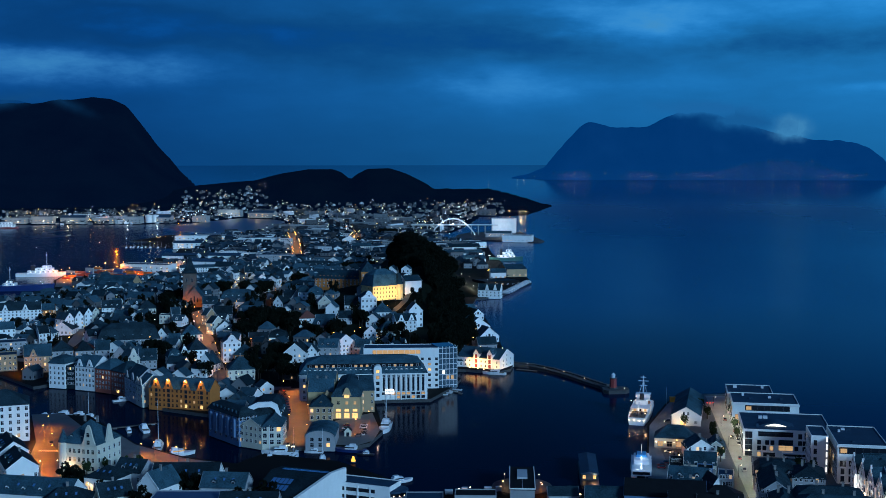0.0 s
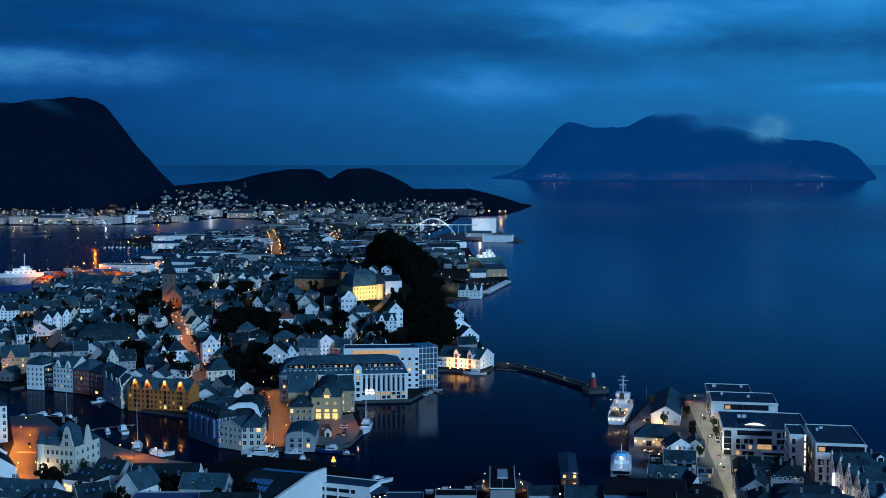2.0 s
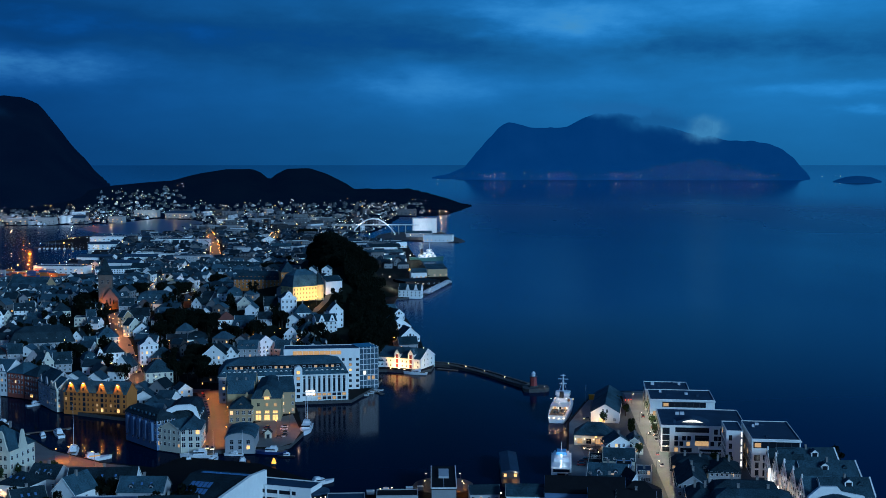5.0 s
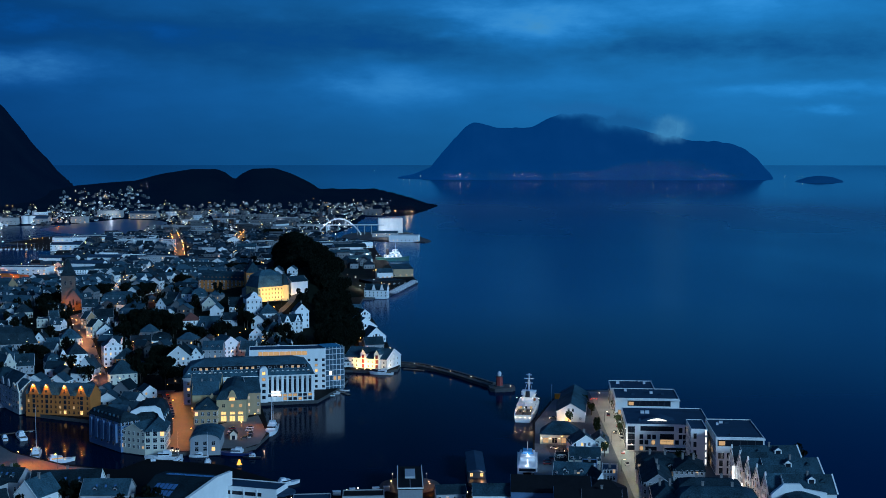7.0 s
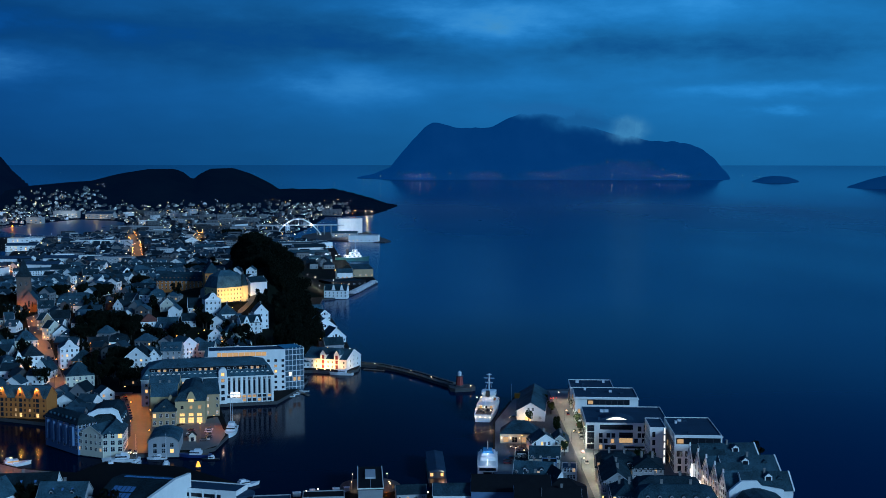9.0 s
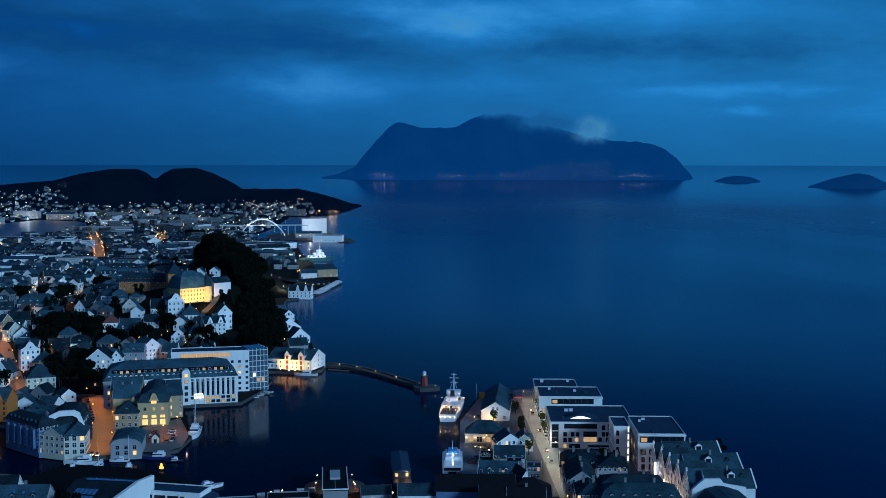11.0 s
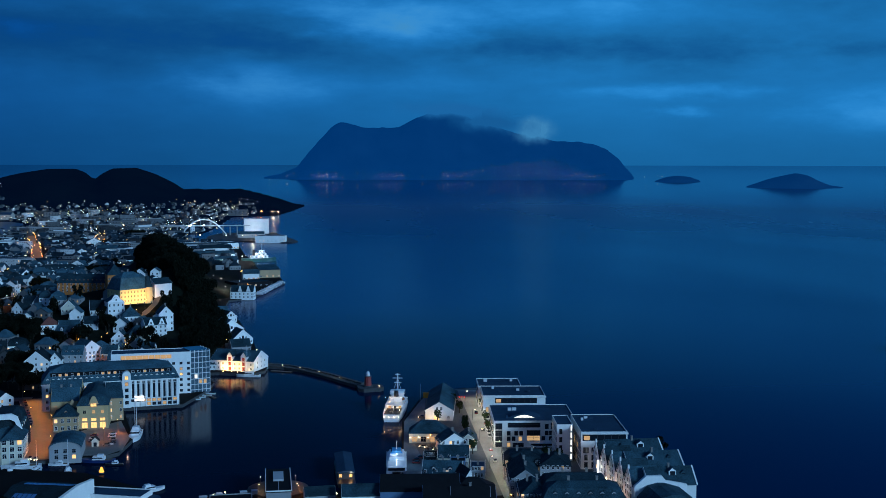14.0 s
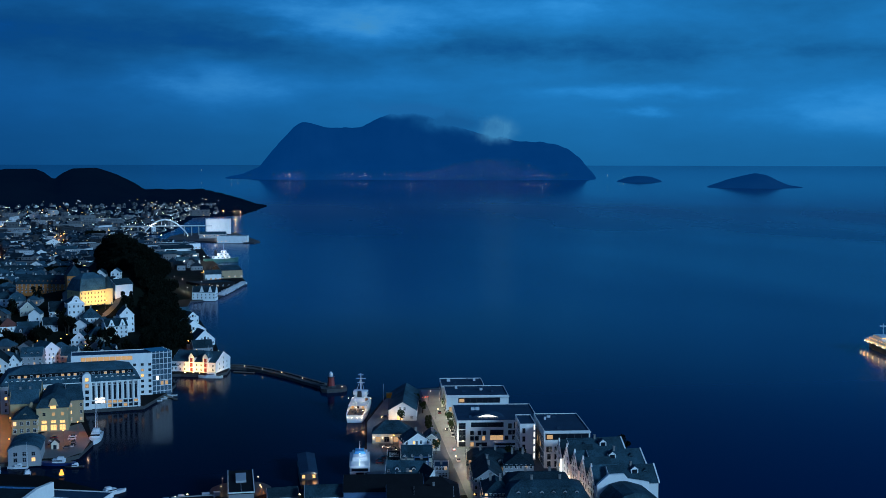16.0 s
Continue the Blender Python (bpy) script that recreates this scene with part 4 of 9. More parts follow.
def castle():
    x, y, rot, w = facade(-60, 1004, -37.5, 1019.5, 20)
    z = ground_z(x, y) + 2.2
    th = building("old_school", x, y, rot, w, 20, 10.8, "mans", 14.0, YELLOW, SLATE, "large yellow floodlit hilltop school with high slate roof", "school", z=z, front=(9, 3), side=(4, 3), floor=3.5, z0=0.8, ww=0.9, wh=1.6, lit=0.05, seed=31, dormers=7, chimneys=1, frame_mat=YELLOW)
    KEEP.append((-42, 1000, 18, 9, rot))
    M = Matrix.Translation((x, y, z)) @ pose(0, 0, 0, 0, 0, rot)
    for k in range(4):
        u = -w / 2 + 4 + k * (w - 8) / 3
        flood(*(M @ Vector((u, -19, 0.8))), *(M @ Vector((u, -10, 6))), 7000, (1.0, 0.58, 0.16), 0.8, 110)
        bm = bmesh.new()
        box(bm, u - 0.4, u + 0.4, -19.6, -19.1, -1, 0.6)
        part("floodlight", bm, DARK_STEEL, th)
    bm = bmesh.new()
    tube(bm, w / 2, -7.5, -2, 11.5, 4.2, 4.2, 20)
    part("turret", bm, YELLOW, th, "round yellow corner turret")
    bm = bmesh.new()
    tube(bm, w / 2, -7.5, 11.5, 21, 4.6, 1.4, 20)
    part("turret_roof", bm, SLATE, th)
    x, y, rot, w = facade(-118, 1082, -72, 1072, 16)
    z = ground_z(x, y)
    th = building("school_wing", x, y, rot, w, 16, 9, "mans", 7.5, OCHRE, SLATE, "long ochre school wing with two rows of dormers", "school", z=z, front=(13, 3), side=(3, 3), floor=2.9, lit=0.03, seed=33, dormers=11, chimneys=3)
    x, y, rot, w = facade(-73, 1050, -60, 1052, 26)
    z = ground_z(x, y)
    building("school_hall", x, y, rot, w, 26, 13, "hip", 9, OCHRE, SLATE, "ochre school hall with steep hip roof", "school", z=z, front=(3, 3), floor=3.8, lit=0.0, seed=34, chimneys=1)
    zs = ground_z(-49, 1016) + 1.5
    x, y, rot, w = facade(-33, 1030, -19, 1038, 15)
    building("school_annex", x, y, rot, w, 15, 15, "gx", 4, WHITE, SLATE, "pale school annex beside the turret", "school", z=zs, seed=35)
    KEEP.append((-92, 1056, 28, 12, 0))
    flood(-34, 1022, ground_z(-34, 1022) + 3, -26, 1043, 36, 5000, (1.0, 0.55, 0.25), 0.6, 100)


def church():
    x, y, rot = -231, 1091, 8
    z = ground_z(x, y)
    th = thing("church", x, y, z, rot, "stone church with square tower and pointed spire, floodlit orange", "church")
    KEEP.append((-232, 1105, 13, 16, rot))
    stone = surface("church_stone", (0.10, 0.075, 0.06), var=0.35, fine=2, bump=0.5)
    bm = bmesh.new()
    box(bm, -10.5, 1.5, 4.5, 16.5, -2, 31.5)
    part("tower", bm, stone, th)
    bm = bmesh.new()
    box(bm, -10.9, 1.9, 4.1, 16.9, 20.4, 21.0)
    part("string_course", bm, stone, th)
    bm = bmesh.new()
    A = [bm.verts.new(p) for p in ((-11.2, 3.8, 31.5), (2.2, 3.8, 31.5), (2.2, 17.2, 31.5), (-11.2, 17.2, 31.5))]
    B = [bm.verts.new(p) for p in ((-8.6, 6.4, 36.5), (-0.4, 6.4, 36.5), (-0.4, 14.6, 36.5), (-8.6, 14.6, 36.5))]
    t = bm.verts.new((-4.5, 10.5, 47.5))
    bm.faces.new(A[::-1])
    for k in range(4):
        bm.faces.new((A[k], A[(k + 1) % 4], B[(k + 1) % 4], B[k]))
        bm.faces.new((B[k], B[(k + 1) % 4], t))
    part("spire", bm, SLATE_DARK, th)
    for u in (-7.0, -2.0):
        share("louvre_window", window_mesh(1.5, 3.4, GLASS, CONCRETE), th, pose(u, 4.5, 23.5))
    part("nave", walls_bm(15, 26, 9.0, "gy", 10.5), stone, th).matrix_basis = pose(0, 13, 0)
    part("nave_roof", roof_bm(15, 26, 9.0, "gy", 10.5), SLATE, th).matrix_basis = pose(0, 13, 0)
    for u in (-3, 0, 3):
        share("nave_window", window_mesh(1.2, 4.0 if u else 5.5, GLASS, stone), th, pose(u, 0, 5))
    share("church_door", window_mesh(2.2, 3.2, GLASS, WOOD, False), th, pose(0, 0, 0))
    M = Matrix.Translation((x, y, z)) @ pose(0, 0, 0, 0, 0, rot)
    for u, v, tu, tv, p in ((-17, 6, -8, 12, 16000), (-11, -7, -5, 0, 22000), (6, -9, 2, 0, 4000)):
        bm = bmesh.new()
        box(bm, u - 0.4, u + 0.4, v - 0.4, v + 0.4, -1, 0.6)
        part("floodlight", bm, DARK_STEEL, th)
        flood(*(M @ Vector((u, v, 1.2))), *(M @ Vector((tu, tv, 5))), p, SODIUM, 0.6, 80)


def white_warehouse():
    # turned so that the gable end by the breakwater shows
    x, y, rot, w = facade(10.4, 850.3, 40.2, 834.5, 24)
    th = building("quay_warehouse", x, y, rot, w, 24, 7.4, "gx", 5.8, WHITE, SLATE, "white timber harbour warehouse, floodlit, with two loading gables", "warehouse", seed=41)
    for u in (-1.5, 9.2):
        g = part("loading_gable", walls_bm(4.2, 9, 10.8, "gy", 3.0), WHITE, th, "white loading gable with red doors")
        g.matrix_basis = pose(u, -8.2, 0)
        part("gable_roof", roof_bm(4.2, 9, 10.8, "gy", 3.0), SLATE, th).matrix_basis = pose(u, -8.2, 0)
        for k in range(3):
            share("red_door", window_mesh(1.7, 2.6, REDWOOD, REDWOOD, False), g, pose(0, -4.5, 0.5 + 3.4 * k))
    for k, u in enumerate((-14.0, -10.5, -7.0, 2.2, 5.6, 14.6)):
        for r in range(2):
            share("window", window_mesh(1.0, 1.4, GLASS, WHITE), th, side_pose("f", w, 24, u, 1.2 + 3.1 * r))
    for v in (-6, 0, 6):
        for r in range(3):
            if r < 2 or v == 0:
                share("window", window_mesh(1.0, 1.4, GLASS, WHITE), th, side_pose("r", w, 24, v, 1.6 + 3.4 * r))
    M = Matrix.Translation((x, y, 2)) @ pose(0, 0, 0, 0, 0, rot)
    for u, p in ((-5.0, 10000), (1.4, 8500), (6.0, 3500), (13.0, 2000)):
        flood(*(M @ Vector((u, -15.6, 0.3))), *(M @ Vector((u + 0.5, -12, 4.8))), p, (1.0, 0.50, 0.13), 0.4, 125)
    flood(*(M @ Vector((w / 2 + 5.0, -9, 0.2))), *(M @ Vector((w / 2, -3, 5.0))), 2500, (1.0, 0.66, 0.32), 0.4, 125)
    # quay apron that carries the lamps
    bm = bmesh.new()
    box(bm, -w / 2 - 1, w / 2 + 3, -16.2, -12.1, -3.5, -0.02)
    part("quay_apron", bm, STONE, th)
    for u in (-5.0, 1.4, 6.0, 13.0):
        bm = bmesh.new()
        box(bm, u - 0.3, u + 0.3, -16.1, -15.7, -0.02, 0.35)
        part("floodlight", bm, BULB_W, th)
    x, y, rot, w = facade(6.3, 849, 17.0, 848, 10)
    building("boathouse", x, y, rot, w, 10, 4.2, "gx", 2.8, WHITE, SLATE, "low white boathouse at the water", "boathouse", front=(4, 1), seed=43)
    # the shore houses behind, gable to gable
    rows = [(27.1, 1109, 30, 12.4, 22, 5.2, "gy", 5, WHITE), (26.7, 1024.7, 23, 22.5, 20, 5.4, "gy", 8, WHITE), (35.5, 971.6, 18, 16.7, 16, 4.6, "gy", 7.5, WHITE), (25.4, 984.6, -1, 9.4, 10, 3.0, "gx", 3, REDWOOD),
            (20.0, 1147, 24, 21.7, 14, 4.0, "gx", 5, GREY), (14.3, 1064, 24, 10.0, 14, 4.5, "gx", 5, WHITE), (34, 930, 10, 15, 12, 4.5, "gx", 5, GREY)]
    for k, (x, y, rot, w, d, h, roof, rh, mat) in enumerate(rows):
        KEEP.append((x, y, w / 2, d / 2, rot))
        th = building("shore_house", x, y, rot, w, d, h, roof, rh, mat, TILE_RED if mat == REDWOOD else SLATE, "gabled red boathouse with tile roof" if mat == REDWOOD else "gabled timber shore house with slate roof", "house", front=(5 if w > 15 else 3, 1), side=(3, 1), lit=0.06, seed=50 + k, group="shore houses", z=2.0)
        if roof == "gy":
            share("loading_door", window_mesh(1.8, 2.2, GLASS, WHITE, False), th, side_pose("f", w, d, 0, h + 0.3))
            for u in (-2.6, 2.6):
                share("window", window_mesh(1.0, 1.4, GLASS, WHITE), th, side_pose("f", w, d, u, h + 0.3))
    x, y, rot, w = facade(38, 1290, 62, 1284, 14)
    th = building("dock_house", x, y, rot, w, 14, 8, "gx", 6, WHITE, SLATE, "white dock house with two gables", "house", front=(6, 2), side=(3, 2), seed=61, lit=0.1)
    for u in (-2, 7):
        part("gable", shaped_gable_bm(5.5, 7.5, 14, 0.35), WHITE, th).matrix_basis = pose(u, -7, 0)
    for x0, y0, x1, y1, d, h, roof, mat, lab in ((50, 1398, 92, 1418, 34, 5.5, "flat", BLACK_ROOF, "low dark slipway hall by the dock"), (82, 1515, 108, 1520, 50, 10, "gx", TAN, "rust-brown dock hall with curved roof"),
                                                 (60, 1490, 80, 1492, 14, 8, "gx", WHITE, "small white gabled dock office"), (30, 1700, 62, 1705, 25, 8, "gx", WHITE, "white fish hall beside the quay"),
                                                 (-10, 1775, 60, 1785, 30, 10, "gx", WHITE, "long white fish-processing hall on the quay"), (-55, 2010, 75, 2040, 45, 9, "flat", WHITE, "long low pale harbour warehouse"),
                                                 (10, 1880, 60, 1890, 30, 12, "gx", WHITE, "large white gabled harbour hall")):
        x, y, rot, w = facade(x0, y0, x1, y1, d)
        building("harbour_hall", x, y, rot, w, d, h, roof, 4.5, mat, SLATE, lab, "hall", front=(max(4, int(w / 6)), 1), seed=70, lit=0.3, ww=2.2, wh=1.6, floor=4)


def breakwater():
    """Curved stone breakwater with its round-cornered head and red lighthouse."""
    bm = bmesh.new()
    line = [(47, 865), (65, 853), (78, 835), (90, 812), (99, 791), (107, 773)]
    for (x0, y0), (x1, y1) in zip(line, line[1:]):
        n = max(1, int(math.dist((x0, y0), (x1, y1)) / 2.5))
        rng = random.Random(int(x0))
        dx, dy = x1 - x0, y1 - y0
        L = math.hypot(dx, dy)
        for k in range(n):
            for side in (-2.2, 0, 2.2):
                s = (k + 0.5) / n
                cx, cy = x0 + dx * s - dy / L * side, y0 + dy * s + dx / L * side
                h = 2.0 + rng.uniform(-0.15, 0.15) if side <= 0 else 2.9 + rng.uniform(-0.2, 0.2)
                m = pose(cx, cy, 0, 0, 0, math.degrees(math.atan2(dy, dx)) + rng.uniform(-3, 3))
                vs = box(bm, -1.45, 1.45, -1.2, 1.2, -3, h)
                bmesh.ops.transform(bm, matrix=m, verts=vs)
    single("breakwater", bm, STONE, "curved granite breakwater closing the harbour", "breakwater", "structure")
    bm = bmesh.new()
    prism(bm, [(-8, -5), (-5, -8), (6, -7), (9, -3), (9, 4), (5, 7.5), (-5, 7), (-8, 4)], -3, 2.4, "z")
    single("breakwater_head", bm, STONE, "granite head of the breakwater", "breakwater", "structure", Matrix.Translation((112, 763, 0)))
    th = thing("lighthouse", 111, 764, 2.4, 0, "small dark red octagonal lighthouse with pale lantern", "lighthouse")
    bm = bmesh.new()
    tube(bm, 0, 0, 0, 0.7, 3.4, 3.4, 8)
    part("plinth", bm, STONE, th)
    bm = bmesh.new()
    tube(bm, 0, 0, 0.7, 6.6, 2.5, 2.0, 8)
    part("tower", bm, REDWOOD, th)
    bm = bmesh.new()
    tube(bm, 0, 0, 6.6, 6.9, 2.8, 2.8, 12)
    part("gallery", bm, DARK_STEEL, th)
    bm = bmesh.new()
    tube(bm, 0, 0, 6.9, 8.6, 1.3, 1.3, 8)
    part("lantern", bm, STEEL, th, "pale lantern room")
    bm = bmesh.new()
    tube(bm, 0, 0, 8.6, 10.2, 1.6, 0.15, 8)
    part("lantern_roof", bm, STEEL, th)
    for k in range(5):
        x, y = line[0][0] + 3 + k * 11.5, None
        y = float(np.interp(x, [p[0] for p in line], [p[1] for p in line])) - 2.6
        bollard(x, y, 2.1)
    bollard(117.5, 758, 2.4)
    th = thing("jetty", 60, 842, 0, -30, "low wooden jetty beside the breakwater", "jetty")
    bm = bmesh.new()
    box(bm, -8, 8, -1.2, 1.2, 0.3, 0.7)
    part("deck", bm, WOOD, th)
    for u in (-7, 0, 7):
        bm = bmesh.new()
        tube(bm, u, 0, -2, 0.3, 0.25, 0.25, 6)
        part("pile", bm, WOOD, th)


def bollard(x, y, z):
    th = thing("quay_light", x, y, z, 0, "low warm bollard light on the stones", "lamp", "quay lights")
    bm = bmesh.new()
    tube(bm, 0, 0, 0, 0.9, 0.12, 0.12, 6)
    part("post", bm, DARK_STEEL, th)
    bm = bmesh.new()
    blob(bm, 0, 0, 1.1, 0.32)
    part("lamp_head", bm, BULB_W, th)


def arch_bridge():
    th = thing("arch_bridge", 20, 2418, 2, 0, "white steel arch bridge carrying a road across the sound", "bridge")
    n, half, rise = 26, 46, 33
    for side in (-4.5, 4.5):
        bm = bmesh.new()
        prev = None
        for k in range(n + 1):
            u = -half + 2 * half * k / n
            p = (u, side, rise * (1 - (u / half) ** 2) - 1)
            if prev:
                rod(bm, prev, p, 1.3, 6)
            prev = p
        part("arch", bm, STEEL, th)
    bm = bmesh.new()
    box(bm, -85, 92, -5.5, 5.5, 18.2, 19.6)
    part("deck", bm, CONCRETE, th)
    bm = bmesh.new()
    box(bm, -85, 92, -5.7, -5.5, 19.6, 20.5)
    part("railing", bm, STEEL, th)
    for k in range(1, 14):
        u = -half + 2 * half * k / 14
        top = rise * (1 - (u / half) ** 2) - 1
        if top > 21:
            bm = bmesh.new()
            rod(bm, (u, -4.5, 19), (u, -4.5, top), 0.22)
            part("hanger", bm, STEEL, th)
    for u in (-80, -66, -52, -38, 38, 52, 66, 80):
        bm = bmesh.new()
        box(bm, u - 0.8, u + 0.8, -3.5, 3.5, -4, 18.2)
        part("pier", bm, CONCRETE, th)
    for u in (-30, 0, 30):
        flood(20 + u, 2406, 22, 20 + u * 0.8, 2414, 28, 16000, COOL, 0.8, 120)
    # the quay island beyond, with its big white block
    bm = bmesh.new()
    prism(bm, [(20, 2290), (95, 2230), (176, 2175), (190, 2212), (165, 2490), (60, 2492), (30, 2400)], -4, 2, "z")
    single("ground_quay", bm, ASPHALT, "paved outer harbour quay", "quay", "structure")
    building("cold_store", 127, 2468, 0, 50, 32, 30, "flat", 0, WHITE, FELT, "big white windowless cold store on the outer quay", "store", seed=3)
    # no lamp stands here: light added to brighten the white cold store
    point_light(118, 2425, 16, 16000, (0.9, 0.95, 1.0), 1.0)
    building("quay_shed", 140, 2205, -12, 55, 26, 11, "flat", 0, WHITE, FELT, "long white shed on the outer quay", "shed", seed=4, front=(8, 1), lit=0.4)
    building("quay_hall", 110, 2330, -8, 50, 24, 8, "gx", 4, GREY, SLATE, "grey hall on the outer quay", "hall", seed=5, front=(8, 2), lit=0.4)


# ---- the near quarter ----
def near_left():
    x, y, rot, w = facade(-250, 611, -220.5, 621.5, 22)
    building("white_office", x, y, rot, w, 22, 19.5, "hip", 7, WHITE, SLATE_DARK, "white four-storey office with dark roof beside the bridge", "office", front=(8, 5), side=(6, 5), floor=3.6, z0=2.2, ww=1.4, wh=2.0, lit=0.05, seed=3)
    point_light(-224, 610, 4.5, 350, WARM)
    point_light(-216, 613, 4.5, 700, WARM)
    x, y, rot, w = facade(-183, 557.5, -164, 551.5, 20)
    th = building("corner_house", x, y, rot, w, 20, 14.2, "hip", 9.8, CREAM, SLATE, "cream corner house with shaped gables, turret and lit doorway", "house", seed=5, dormers=3, chimneys=2)
    rng = random.Random(8)
    for r in range(3):
        for c in range(7):
            u = -w / 2 + 2.4 + c * (w - 4.8) / 6
            share("window", window_mesh(1.25, 2.0, LIT_SOFT if (r, c) in ((1, 2), (0, 3)) else GLASS, CREAM), th, side_pose("f", w, 20, u, 1.6 + 4.1 * r))
    part("gable", shaped_gable_bm(8.5, 13.8, 23.6, 0.6), CREAM, th).matrix_basis = pose(5.6, -10, 0)
    for k in range(2):
        share("window", window_mesh(1.6, 2.0, GLASS, CREAM), th, pose(5.6, -10.6, 14.4 + 3.6 * k))
    g = part("gable", shaped_gable_bm(7.5, 13.8, 22.6, 0.6), CREAM, th)
    g.matrix_basis = pose(w / 2, 0, 0, 0, 0, 90)
    windows(th, "r", w, 20, 5, 3, 1.6, 4.1, 1.25, 2.0, lit=0.06, rng=rng)
    bm = bmesh.new()
    tube(bm, -w / 2 + 0.8, -9.2, -1, 14.6, 2.3, 2.3, 14)
    part("turret", bm, CREAM, th)
    bm = bmesh.new()
    tube(bm, -w / 2 + 0.8, -9.2, 14.6, 20.6, 2.6, 0.2, 14)
    part("turret_roof", bm, SLATE, th)
    share("lit_doorway", window_mesh(2.6, 3.0, LIT, CREAM), th, side_pose("f", w, 20.1, -5.4, 0.3))
    point_light(*(Matrix.Translation((x, y, 2)) @ pose(0, 0, 0, 0, 0, rot) @ Vector((-5.4, -12.6, 3.2))), 900, WARM)
    # roofs along the foot of the hill
    rows = [(-212, 570, -62, 24, 14, 9, "gx", 5, WHITE, SLATE_DARK), (-197.5, 541, -62, 24, 14, 9, "gx", 5, WHITE, SLATE_DARK), (-172, 494, -12, 36, 15, 9, "gx", 5.5, WHITE, SLATE),
            (-150, 522, -20, 16, 15, 8, "hip", 4.5, WHITE, SLATE_DARK), (-141, 531, -16, 14, 13, 8.5, "gx", 4.5, GREY, SLATE_DARK), (-124, 508, -28, 12, 15, 8, "gy", 6.5, WHITE, SLATE),
            (-116, 527.5, 0, 30, 15.5, 6, "gx", 6, WHITE, SLATE_DARK), (-157, 485, 10, 20, 14, 8, "hip", 5, GREY, SLATE_DARK), (-104, 482, 0, 34, 16, 9.5, "flat", 0, GREY, surface("blue_metal_roof", (0.05, 0.085, 0.16), rough=0.5, var=0.15)),
            (-95, 509, -6, 20, 13, 7.5, "gx", 5, GREY, SLATE), (-141, 496, 30, 14, 12, 7, "gx", 5, CREAM, SLATE_DARK), (-80, 480, 0, 24, 13, 7.5, "gx", 4.5, GREY, SLATE_DARK), (-230, 588, -20, 22, 12, 8, "gx", 4, GREY, SLATE),
            (-224, 545, -30, 24, 16, 10, "gx", 5, GREY, SLATE_DARK), (-207, 508, -30, 20, 14, 9, "gx", 5, WHITE, SLATE_DARK), (-250, 600, -30, 20, 14, 8, "hip", 5, GREY, SLATE)]
    for k, (x, y, rot, w, d, h, roof, rh, wall, rm) in enumerate(rows):
        KEEP.append((x, y, w / 2, d / 2, rot))
        th = building("hillfoot_house", x, y, rot, w, d, h, roof, rh, wall, rm, "house at the foot of the hill with broad dark roof", "house", front=(max(3, int(w / 4)), 2), side=(3, 2), lit=0.12, seed=90 + k, chimneys=1 if roof != "flat" else 0, dormers=4 if k == 2 else 2 if k in (0, 1, 4, 6, 9, 11, 13) else 0)
        if roof in ("gx", "hip"):
            for q in range(3):
                bm = bmesh.new()
                box(bm, -0.45, 0.45, -0.7, 0.7, 0, 0.14)
                o = part("skylight", bm, SKYGLASS, th)
                s = math.degrees(math.atan2(rh, d / 2 if roof == "gx" else min(w, d) / 2))
                o.matrix_basis = pose((q - 1) * w * 0.2, -d * 0.25, h + rh * 0.5 + 0.36, s)


